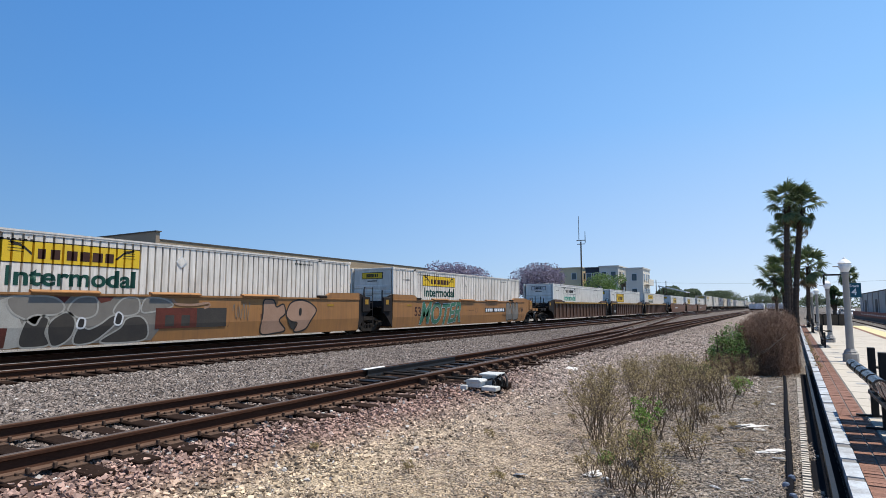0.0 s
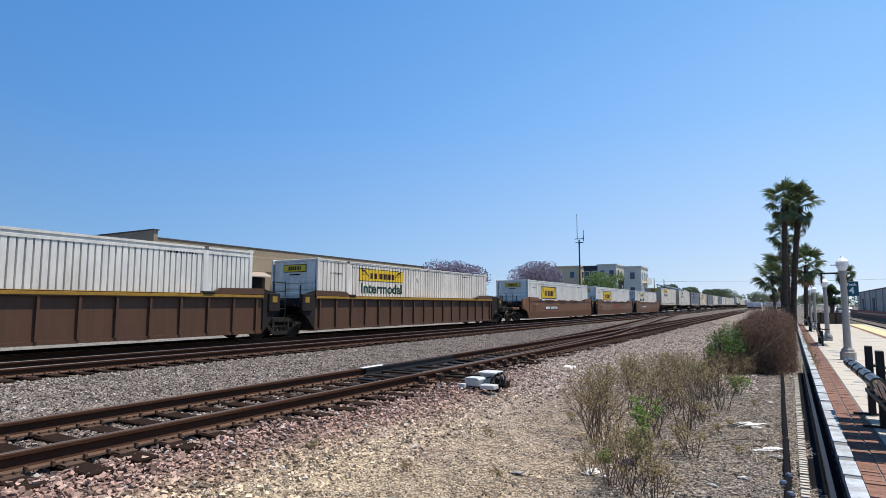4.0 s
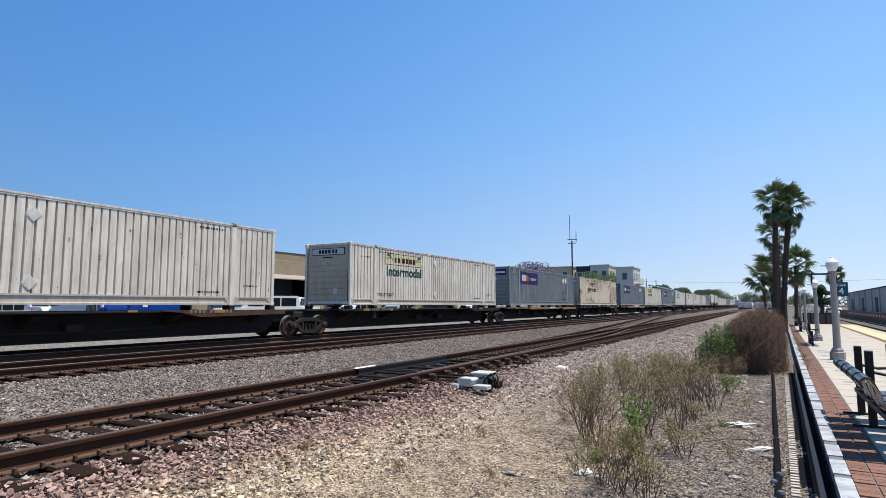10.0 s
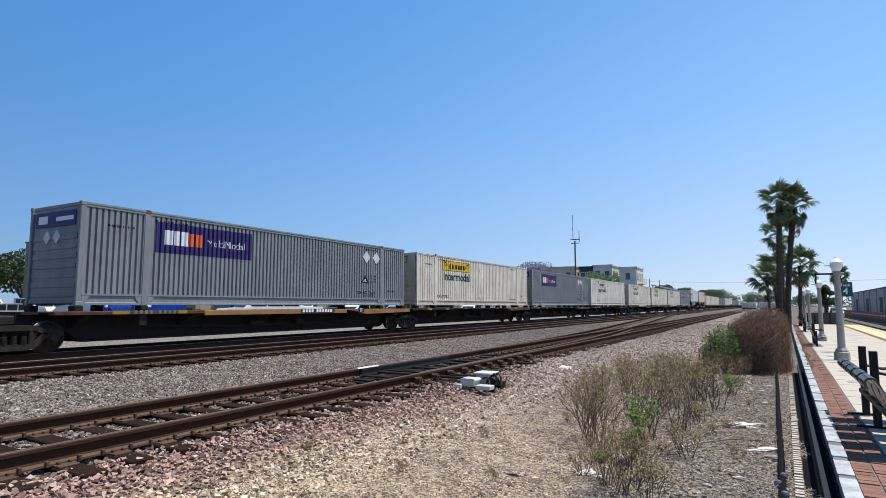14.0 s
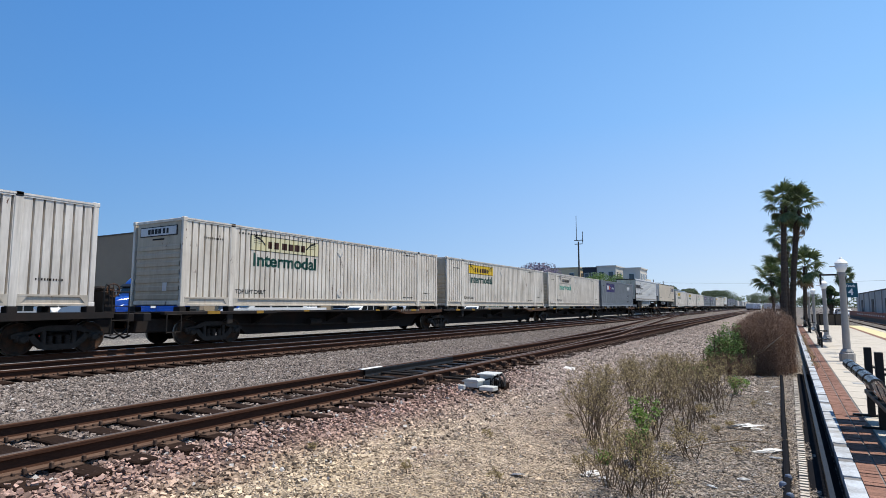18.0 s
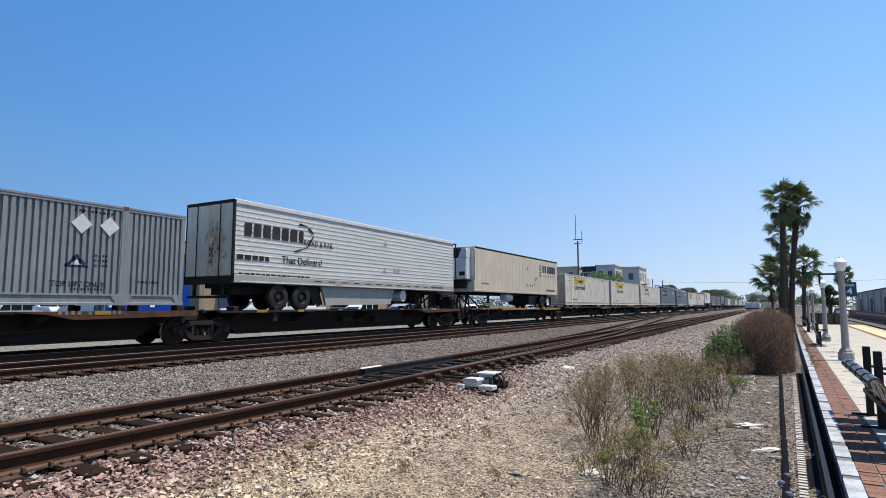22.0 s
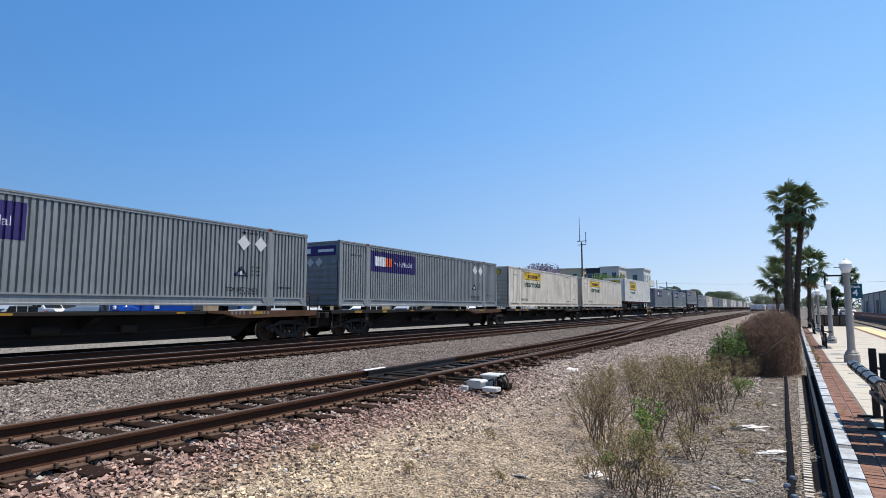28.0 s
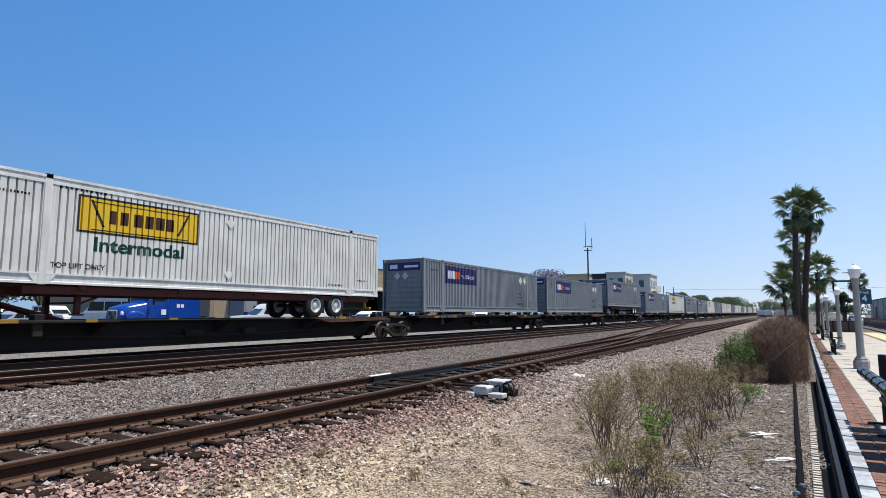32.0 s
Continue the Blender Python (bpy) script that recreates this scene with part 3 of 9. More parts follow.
def lettering(text, size, material, bold=0.0, wide=1.0):
    """Letters as a flat mesh, centred, in the plane x = 0, read from +x along +y."""
    cu = bpy.data.curves.new("letters", "FONT")
    cu.body, cu.size, cu.align_x, cu.align_y, cu.offset = text, size, "CENTER", "CENTER", bold
    cu.resolution_u = 4
    ob = bpy.data.objects.new("letters", cu)
    scene.collection.objects.link(ob)
    bpy.context.view_layer.update()
    me = bpy.data.meshes.new_from_object(ob.evaluated_get(bpy.context.evaluated_depsgraph_get()))
    bpy.data.objects.remove(ob)
    me.transform(Matrix(((0, 0, 1, 0), (wide, 0, 0, 0), (0, 1, 0, 0), (0, 0, 0, 1))))
    me.materials.clear()
    me.materials.append(material)
    return me


rnd = random.Random(7)

# ---------------------------------------------------------------- ground
TRAIN_X, MID_X, NEAR_X = -17.70, -14.08, -6.54
GAUGE = 1.505


def ground_height(x, y):
    marks = [(-3000, -0.5), (-60, 0.0), (-28.5, 0.0), (-24.5, -0.3), (-21.2, -0.34), (-19.6, -0.245), (-12.4, -0.245), (-11.6, -0.28), (-9.0, -0.28),
             (-8.1, -0.235), (-5.0, -0.24), (-3.9, -0.42), (-2.0, -0.46), (0.5, -0.47), (1.2, -0.6), (3000, -0.6)]
    for (a, p), (b, q) in zip(marks, marks[1:]):
        if a <= x <= b:
            z = p + (q - p) * (x - a) / (b - a)
            break
    if -12.5 < x < 0.4 and -2 < y < 60:
        z += 0.035 * noise.noise((x * 0.9, y * 0.9, 0)) + 0.02 * noise.noise((x * 2.7, y * 2.7, 5))
    return z


def steps(*runs):
    out = []
    for a, b, d in runs:
        k = max(1, round((b - a) / d))
        out += [a + (b - a) * i / k for i in range(k)]
    return out + [runs[-1][1]]


def build_ground():
    xs = steps((-3000, -200, 700), (-200, -60, 70), (-60, -24, 12), (-24, -13, 0.6), (-13, 0.5, 0.27), (0.5, 20, 4), (20, 3000, 700))
    ys = steps((-400, -5, 80), (-5, 0, 1.2), (0, 26, 0.3), (26, 60, 1.2), (60, 200, 14), (200, 3500, 500))
    s = Shape()
    nx = len(xs)
    s.v = [(x, y, ground_height(x, y)) for y in ys for x in xs]
    s.f = [(j * nx + i, j * nx + i + 1, (j + 1) * nx + i + 1, (j + 1) * nx + i) for j in range(len(ys) - 1) for i in range(nx - 1)]
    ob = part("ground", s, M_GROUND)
    tagged(ob, "crushed stone ballast, rose gravel and tan dirt beside the tracks", "ground", kind="structure")


def region_middle(r):
    return r.uniform(-13.0, -8.0), 3 + 44 * r.random() ** 1.35


def scatter_stones(name, count, region, size, label, lift=0.3, material=None, blocky=False):
    """Loose crushed stones: uneven chunks, each tumbled its own way."""
    r = random.Random(name)
    g = np.random.default_rng(count)
    spots = []
    while len(spots) < count:
        x, y = region(r)
        if x is not None:
            spots.append((x, y, ground_height(x, y)))
    half = size * (0.55 + 0.55 * g.random(count) ** 1.6)
    if blocky:
        core = np.array([(-1, -1, -1), (1, -1, -1), (1, 1, -1), (-1, 1, -1), (-1, -1, 1), (1, -1, 1), (1, 1, 1), (-1, 1, 1)], float)
        p = core[None] * (0.42 + 0.45 * g.random((count, 1, 3))) + g.uniform(-0.36, 0.36, (count, 8, 3))
        sides = np.array([(0, 3, 2, 1), (4, 5, 6, 7), (0, 1, 5, 4), (1, 2, 6, 5), (2, 3, 7, 6), (3, 0, 4, 7)])
    else:
        core = np.array([(1, 0, 0), (-1, 0, 0), (0, 1, 0), (0, -1, 0), (0, 0, 1), (0, 0, -1)], float) * 1.15
        p = core[None] * (0.65 + 0.5 * g.random((count, 1, 3))) + g.uniform(-0.27, 0.27, (count, 6, 3))
        sides = np.array([(0, 2, 4), (2, 1, 4), (1, 3, 4), (3, 0, 4), (2, 0, 5), (1, 2, 5), (3, 1, 5), (0, 3, 5)])
    q = g.normal(size=(count, 4))
    q /= np.linalg.norm(q, axis=1, keepdims=True)
    a, b, c, d = q.T
    turn = np.stack([np.stack([1 - 2 * (c * c + d * d), 2 * (b * c - a * d), 2 * (b * d + a * c)], 1),
                     np.stack([2 * (b * c + a * d), 1 - 2 * (b * b + d * d), 2 * (c * d - a * b)], 1),
                     np.stack([2 * (b * d - a * c), 2 * (c * d + a * b), 1 - 2 * (b * b + c * c)], 1)], 1)
    p = np.einsum("nij,nkj->nki", turn, p) * np.array((1, 1, 0.8))
    p = p * half[:, None, None] + np.array(spots)[:, None, :]
    p[:, :, 2] += (half * lift)[:, None]
    faces = (sides[None] + len(core) * np.arange(count)[:, None, None]).reshape(-1, sides.shape[1])
    me = bpy.data.meshes.new(name)
    me.from_pydata(p.reshape(-1, 3).tolist(), [], faces.tolist())
    me.materials.append(material or M_STONE)
    tagged(new(name, me), label, "gravel", kind="stuff")


def region_ballast(r):
    y = 1.5 + 26 * r.random() ** 1.5
    x = r.uniform(-12.6, -3.4)
    if x > -4.2 and r.random() < (x + 4.2) / 0.8:
        return None, None
    return x, y


def region_tie_ends(r):
    return NEAR_X + (1 if r.random() < 0.7 else -1) * r.uniform(1.0, 1.5), 1.5 + 20 * r.random() ** 1.4


def region_dirt(r):
    y = 2.2 + 23 * r.random() ** 1.7
    x = r.uniform(-4.4, 0.3)
    if -4.0 < x < -1.5 and y < 10 and r.random() < 0.12 + 1.6 * noise.noise((x * 0.8, y * 0.8, 3)):
        return None, None
    return x, y


def region_far(r):
    return r.uniform(-5.4, -0.4), 13 + 42 * r.random() ** 1.6


def region_lone(r):
    return r.uniform(-4.4, 0.1), 2.6 + 14 * r.random() ** 1.3


# ---------------------------------------------------------------- tracks
RAIL_PROFILE = [(-0.07, -0.175), (0.07, -0.175), (0.07, -0.163), (0.018, -0.145), (0.010, -0.125), (0.010, -0.052), (0.036, -0.040), (0.036, -0.012),
                (0.028, -0.002), (-0.028, -0.002), (-0.036, -0.012), (-0.036, -0.040), (-0.010, -0.052), (-0.010, -0.125), (-0.018, -0.145), (-0.07, -0.163)]
HEAD_PROFILE = [(-0.027, -0.002), (0.027, -0.002), (0.024, 0.003), (-0.024, 0.003)]


def sweep(profile, line):
    """Pushes an outline along a line of (x, y) on the ground."""
    s, n = Shape(), len(profile)
    for i, (x, y) in enumerate(line):
        for p, q in profile:
            s.v.append((x + p, y, q))
    s.f = [(k * n + i, k * n + (i + 1) % n, (k + 1) * n + (i + 1) % n, (k + 1) * n + i) for k in range(len(line) - 1) for i in range(n)]
    s.f += [tuple(range(n)), tuple(range((len(line) - 1) * n, len(line) * n))]
    return s


def lay_rail(parent, line, label="", bright=False):
    rail = part("rail", sweep(RAIL_PROFILE, line), M_RAIL, parent, label or "rust-brown steel rail")
    part("rail_foot", sweep([(-0.074, -0.178), (0.074, -0.178), (0.074, -0.160), (0.03, -0.146), (-0.03, -0.146), (-0.074, -0.160)], line), M_RAILFOOT, rail, "dusty tan rail foot")
    part("railhead", sweep(HEAD_PROFILE, line), M_RAILHEAD if bright else M_DULLHEAD, rail, "worn running surface")
    return rail


def tie_mesh():
    return Shape().box(-1.3, 1.3, -0.115, 0.115, -0.36, -0.185, 0.012).mesh("tie", M_TIE)


def plate_mesh():
    s = Shape().box(-0.19, 0.19, -0.09, 0.09, -0.19, -0.172, 0.004)
    for sx in (-1, 1):
        for sy in (-0.05, 0.05):
            s.box(sx * 0.09 - 0.018, sx * 0.09 + 0.018, sy - 0.012, sy + 0.012, -0.175, -0.148, 0.004)
        s.box(sx * 0.075 - 0.02, sx * 0.075 + 0.02, 0.125, 0.155, -0.185, -0.125, 0.006)
        s.box(sx * 0.075 - 0.02, sx * 0.075 + 0.02, -0.155, -0.125, -0.185, -0.125, 0.006)
    return s.mesh("tie_plate", M_PLATE)


def build_track(name, x, label, near, far=0.0):
    t = thing(name, pose(0, 0, 0), label, "railway track", "railway tracks", "structure")
    for dx in (-GAUGE / 2, GAUGE / 2):
        lay_rail(t, [(x + dx, -60), (x + dx, 0), (x + dx, 60), (x + dx, 900)], "", x != NEAR_X)
    r = random.Random(name)
    y, k = -2.0, 0
    rest = Shape()
    while y < 140:
        if near[0] < y < near[1]:
            put("tie", shared("tie", tie_mesh), t, pose(x + r.uniform(-.03, .03), y, r.uniform(-.008, .004), 0, 0, r.uniform(-1, 1)))
            for dx in (-GAUGE / 2, GAUGE / 2):
                put("tie_plate", shared("plate", plate_mesh), t, pose(x + dx, y, 0))
        else:
            rest.box(x - 1.3, x + 1.3, y - 0.115, y + 0.115, -0.36, -0.187)
        y += 0.5
    tagged(part("tie_row", rest, M_TIE, t), "dark timber ties further along", kind="stuff")
    return t


def turnout_shift(y):
    """How far the diverging route has moved to the left at y."""
    d = y - 9.2
    if d <= 0:
        return 0.0
    return d * d / (2 * 250) if d < 23 else 23 * 23 / 500 + (d - 23) * 23 / 250


def build_turnout():
    t = thing("turnout", pose(0, 0, 0), "diverging switch rails with polished points between dark ties", "railway switch", kind="structure")
    right, left = NEAR_X + GAUGE / 2, NEAR_X - GAUGE / 2
    ys = steps((9.4, 30, 0.8), (30, 95, 2.5))
    lay_rail(t, [(right - 0.075 - turnout_shift(y), y) for y in ys if MID_X + 0.9 < right - turnout_shift(y)], "curved rail of the diverging route")
    lay_rail(t, [(left - 0.005 - turnout_shift(y), y) for y in ys if y > 12.5 and MID_X + 0.9 < left - turnout_shift(y)], "curved rail of the diverging route")
    blade = sweep([(-0.015, -0.15), (0.03, -0.15), (0.015, -0.10), (0.02, -0.03), (0.016, -0.012), (-0.012, -0.012), (-0.012, -0.05)], [(left + 0.06, 9.4), (left + 0.075, 11.0), (left + 0.085, 13.0)])
    part("switch_point", blade, M_BLACK, t, "oily black tapered switch point")
    part("point_cover", Shape().prism([(left - 0.03, 0.0), (left + 0.07, 0.0), (left + 0.05, 0.014), (left - 0.01, 0.014)], 9.3, 10.0), M_PLACARD, t, "whitish worn strip on the point's tip")
    for i in range(10):
        y = 9.1 + i * 0.62
        part("slide_plate", Shape().box(left - 0.12, left + 0.55, y - 0.1, y + 0.1, -0.183, -0.16, 0.004), M_BLACK, t)
        part("rail_brace", Shape().prism([(0.03, -0.16), (0.16, -0.16), (0.15, -0.1), (0.05, -0.05), (0.03, -0.05)], y - 0.05, y + 0.05)
             .tube((0.10, y, -0.085), (0.165, y, -0.085), 0.05, 0.05, 12).tube((0.16, y, -0.085), (0.19, y, -0.085), 0.022, 0.02, 6), M_PLATE, t, "bolted rail brace", pose(right, 0, 0))
        if i % 3 == 0:
            part("switch_rod", Shape().tube((left + 0.05, y + 0.3, -0.14), (right - 0.05, y + 0.3, -0.14), 0.022), M_TRUCK, t)
    part("throw_rod", Shape().tube((left, 9.95, -0.12), (NEAR_X + 1.9, 9.95, -0.12), 0.025).tube((left, 10.3, -0.12), (NEAR_X + 1.9, 10.3, -0.12), 0.02), M_TRUCK, t)
    # longer ties under the switch
    for i in range(12):
        y = 9.25 + i * 0.5
        if i in (1, 2):
            part("head_tie", Shape().box(NEAR_X - 1.35, NEAR_X + 2.05, y - 0.12, y + 0.12, -0.36, -0.183, 0.012), M_TIE, t)
    m = thing("switch_machine", pose(-4.62, 9.5, -0.19) @ Matrix.Scale(0.74, 4), "pale grey metal switch machine boxes bolted on long ties", "switch machine")
    for k in range(5):
        part("cable", Shape().path([(0.06 + 0.05 * k, 0.25 + 0.03 * k, 0.0), (0.07 + 0.05 * k, 0.27, 0.16 + 0.03 * (k % 2)), (0.12 + 0.05 * k, 0.36, 0.2 - 0.03 * (k % 3)), (0.15 + 0.05 * k, 0.44, -0.02)], 0.02, 6), M_BLACK, m)
    part("motor_case", Shape().box(-0.44, -0.06, -0.20, 0.12, 0.0, 0.15, 0.02), M_PAINTGREY, m)
    part("motor_lid", Shape().prism([(-0.47, 0.14), (-0.03, 0.14), (-0.03, 0.165), (-0.08, 0.20), (-0.40, 0.20), (-0.47, 0.165)], -0.23, 0.15), M_PAINTGREY, m)
    part("gear_case", Shape().box(-0.26, 0.10, 0.30, 0.72, 0.0, 0.27, 0.02), M_PAINTGREY, m)
    part("gear_lid", Shape().box(-0.31, 0.17, 0.25, 0.77, 0.25, 0.30, 0.012), M_PAINTGREY, m)
    part("junction_box", Shape().box(-0.02, 0.36, -0.22, 0.06, -0.05, 0.055, 0.015), M_PAINTGREY, m)
    part("base_plate", Shape().box(-0.30, 0.12, 0.2, 0.78, -0.05, 0.0), M_TRUCK, m)
    part("cable", Shape().path([(0.10, 0.40, 0.2), (0.2, 0.42, 0.27), (0.26, 0.4, 0.2), (0.28, 0.3, 0.02)], 0.028), M_BLACK, m)
    part("cable", Shape().path([(0.10, 0.55, 0.2), (0.24, 0.58, 0.28), (0.34, 0.5, 0.18), (0.38, 0.4, 0.0)], 0.028), M_BLACK, m)
    part("cable", Shape().path([(-0.05, 0.2, 0.16), (0.08, 0.22, 0.2), (0.16, 0.2, 0.1), (0.18, 0.12, 0.06)], 0.022), M_BLACK, m)
    part("foot_box", Shape().box(-0.52, -0.36, -0.36, -0.24, -0.04, 0.07, 0.012), M_PAINTGREY, m)


# ---------------------------------------------------------------- the train
SPEED = 16.98
C_LEN, C_HALF, C_HIGH = 16.15, 1.30, 2.90
POSTS = (1.98, 14.17)


def groove(y, style):
    """How deep the corrugated side lies behind its outer face at y."""
    for a, b in ((0.13, POSTS[0] - 0.12), (POSTS[0] + 0.12, POSTS[1] - 0.12), (POSTS[1] + 0.12, C_LEN - 0.13)):
        if a <= y <= b:
            n = max(1, round((b - a) / style[0]))
            p = (b - a) / n
            u = (y - a) % p
            g0 = p * style[1]
            w = (p - g0) * 0.17
            if u < g0:
                return 0.0
            if u < g0 + w:
                return style[2] * (u - g0) / w
            if u < p - w:
                return style[2]
            return style[2] * (p - u) / w
    return 0.0


def groove_marks(style):
    out = []
    for a, b in ((0.13, POSTS[0] - 0.12), (POSTS[0] + 0.12, POSTS[1] - 0.12), (POSTS[1] + 0.12, C_LEN - 0.13)):
        n = max(1, round((b - a) / style[0]))
        p = (b - a) / n
        g0 = p * style[1]
        w = (p - g0) * 0.17
        for i in range(n):
            out += [a + i * p, a + i * p + g0, a + i * p + g0 + w, a + (i + 1) * p - w]
        out.append(b)
    return out


# pitch of the corrugation, share of it that lies proud, depth of the groove, bottom and top of the sheet
NARROW, CLOSE, WIDE = (0.238, 0.76, 0.105, 0.31, 2.79), (0.192, 0.74, 0.090, 0.31, 2.66), (0.176, 0.56, 0.060, 0.33, 2.77)


def side_mesh(style, material):
    ys = groove_marks(style)
    s = Shape()
    for y in ys:
        x = C_HALF - 0.012 - groove(y, style)
        s.v += [(x, y, style[3]), (x, y, style[4])]
    s.f = [(2 * i, 2 * i + 2, 2 * i + 3, 2 * i + 1) for i in range(len(ys) - 1)]
    return s.mesh("side_panel", material)


def on_side(me, y, z, style, proud=0.0):
    """Lays a flat mesh on the corrugated side, into its grooves."""
    me.transform(Matrix.Translation((0, y, z)))
    bm = bmesh.new()
    bm.from_mesh(me)
    lo, hi = min(v.co.y for v in bm.verts), max(v.co.y for v in bm.verts)
    for mark in groove_marks(style):
        if lo < mark < hi:
            bmesh.ops.bisect_plane(bm, geom=bm.verts[:] + bm.edges[:] + bm.faces[:], plane_co=(0, mark, 0), plane_no=(0, 1, 0), dist=1e-5)
    for v in bm.verts:
        v.co.x = C_HALF - 0.008 + proud - groove(v.co.y, style)
    bm.to_mesh(me)
    bm.free()
    return me


def flat(y0, y1, z0, z1, material, x=0.0):
    return Shape().quad_strip([(x, y0, z0), (x, y1, z0), (x, y1, z1), (x, y0, z1)], [(0, 1, 2, 3)]).mesh("panel", material)


def outline(y0, y1, z0, z1, w, material):
    s = Shape()
    for a, b, c, d in ((y0, y1, z0, z0 + w), (y0, y1, z1 - w, z1), (y0, y0 + w, z0 + w, z1 - w), (y1 - w, y1, z0 + w, z1 - w)):
        s.quad_strip([(0, a, c), (0, b, c), (0, b, d), (0, a, d)], [(0, 1, 2, 3)])
    return s.mesh("outline", material)


def bars(cells, height, material, z=0.0):
    """Plain bars in place of writing that is not spelled out: (y, width) pairs."""
    s = Shape()
    for y, w in cells:
        s.quad_strip([(0, y, z - height / 2), (0, y + w, z - height / 2), (0, y + w, z + height / 2), (0, y, z + height / 2)], [(0, 1, 2, 3)])
    return s.mesh("bars", material)


def word_bars(width, count, seed):
    """Blocks in the rhythm of a painted name: some narrow, some wide, with small gaps."""
    r = random.Random(seed)
    ws = [r.uniform(0.62, 1.0) for _ in range(count)]
    if count == 6:
        ws = [0.62, 0.78, 0.92, 0.86, 0.95, 0.80]
    gaps = [0.24] * count
    if count == 6:
        gaps[1], gaps[0] = 0.55, 0.4
    k = width / (sum(ws) + sum(gaps[:-1]))
    out, y = [], -width / 2
    for w, g in zip(ws, gaps):
        out.append((y, w * k))
        y += (w + g) * k
    return out


def end_panel(material, rear):
    """The end wall: pressed ribs lying across it, inside a frame."""
    s = Shape()
    y = 0.0
    zs = [0.17]
    xs = [0.03]
    z = 0.22
    while z < 2.0:
        zs += [z, z + 0.03, z + 0.15, z + 0.18]
        xs += [0.035, 0.012, 0.012, 0.035]
        z += 0.27
    zs += [2.02, 2.80]
    xs += [0.03, 0.03]
    for zz, d in zip(zs, xs):
        s.v += [(-1.16, y + d, zz), (1.16, y + d, zz)]
    s.f = [(2 * i, 2 * i + 1, 2 * i + 3, 2 * i + 2) for i in range(len(zs) - 1)]
    if rear:
        for x in (-0.75, -0.28, 0.28, 0.75):
            s.tube((x, y + 0.0, 0.2), (x, y + 0.0, 2.75), 0.018, 0.018, 6)
        s.box(-0.01, 0.01, y, y + 0.03, 0.17, 2.8)
    return s.mesh("end_panel", material)


LOOKS = {}


def container(look_, m, label, group="containers on the train"):
    """A 53-foot container; its base is at z = 0, its near end at y = 0, and the side that shows at +x."""
    if look_ in LOOKS:
        ob = copy_thing(LOOKS[look_], m)
        return tagged(ob, label)
    kind, paint = look_
    paint_mat = {"white": M_WHITE, "cream": M_CREAM, "new": M_NEW, "rusty": M_RUSTY, "grey": M_GREY}[paint]
    style = {"grey": WIDE, "new": CLOSE}.get(paint, NARROW)
    c = thing("intermodal_container", m, label, "shipping container", group)
    put("side_panel", side_mesh(style, paint_mat), c, None, "corrugated steel side")
    part("far_side_panel", Shape().box(-C_HALF + 0.012, -C_HALF + 0.04, 0.13, C_LEN - 0.13, 0.17, 2.8), paint_mat, c)
    part("roof", Shape().box(-C_HALF + 0.05, C_HALF - 0.05, 0.05, C_LEN - 0.05, 2.83, 2.87, 0.01), paint_mat, c)
    part("floor", Shape().box(-C_HALF + 0.05, C_HALF - 0.05, 0.05, C_LEN - 0.05, 0.05, 0.16), M_SILL, c)
    for sx in (-1, 1):
        sill = [(C_HALF - 0.06, 0.02), (C_HALF + 0.004, 0.02), (C_HALF + 0.004, 0.075), (C_HALF - 0.022, 0.09), (C_HALF - 0.022, style[3] - 0.075), (C_HALF + 0.006, style[3] - 0.05), (C_HALF + 0.006, style[3]), (C_HALF - 0.06, style[3])]
        rail = Shape().prism([(sx * p, q) for p, q in sill], 0.15, C_LEN - 0.15)
        for y, d in ((0.15, 1), (POSTS[0] - 0.1, -1), (POSTS[0] + 0.1, 1), (POSTS[1] - 0.1, -1), (POSTS[1] + 0.1, 1), (C_LEN - 0.15, -1)):
            if sx > 0:
                rail.prism([(y, 0.03), (y + d * 0.05, 0.03), (y + d * 0.24, style[3] - 0.03), (y, style[3] - 0.03)], C_HALF - 0.05, C_HALF + 0.002, "x")
        part("bottom_rail", rail, M_RAILDULL if paint in ("white", "cream", "rusty") else paint_mat, c)
        head = [(C_HALF - 0.05, style[4] - 0.01), (C_HALF + 0.004, style[4] - 0.01), (C_HALF + 0.004, 2.82), (C_HALF + 0.014, 2.83), (C_HALF + 0.014, 2.88), (C_HALF - 0.05, 2.88)]
        if paint == "new":
            head = head[:2] + [(C_HALF + 0.004, 2.73), (C_HALF - 0.015, 2.74), (C_HALF - 0.015, 2.80), (C_HALF + 0.014, 2.81)] + head[4:]
        part("top_rail", Shape().prism([(sx * p, q) for p, q in head], 0.15, C_LEN - 0.15), paint_mat, c)
        for y in (0.0, C_LEN - 0.15):
            part("corner_post", Shape().box(sx * C_HALF - 0.10, sx * C_HALF + 0.006, y, y + 0.15, 0.12, 2.79, 0.015), paint_mat, c)
            for z in (2.78, 0.0):
                part("corner_casting", Shape().box(sx * C_HALF - 0.12, sx * C_HALF + 0.012, y - 0.006, y + 0.17, z, z + 0.125, 0.012), paint_mat, c)
        for y in POSTS:
            part("lift_post", Shape().box(sx * C_HALF - 0.06, sx * C_HALF + 0.008, y - 0.10, y + 0.10, 0.0, 2.80, 0.012), paint_mat, c)
            part("lift_casting", Shape().box(sx * C_HALF - 0.10, sx * C_HALF + 0.014, y - 0.09, y + 0.09, 2.78, C_HIGH + 0.004, 0.01), M_SILL if paint != "grey" else M_STEELRED, c, "dark steel lift casting" if paint != "grey" else "rust-red lift casting")
    put("front_end", end_panel(M_ENDDIRT if paint in ("cream", "rusty") else paint_mat, False), c)
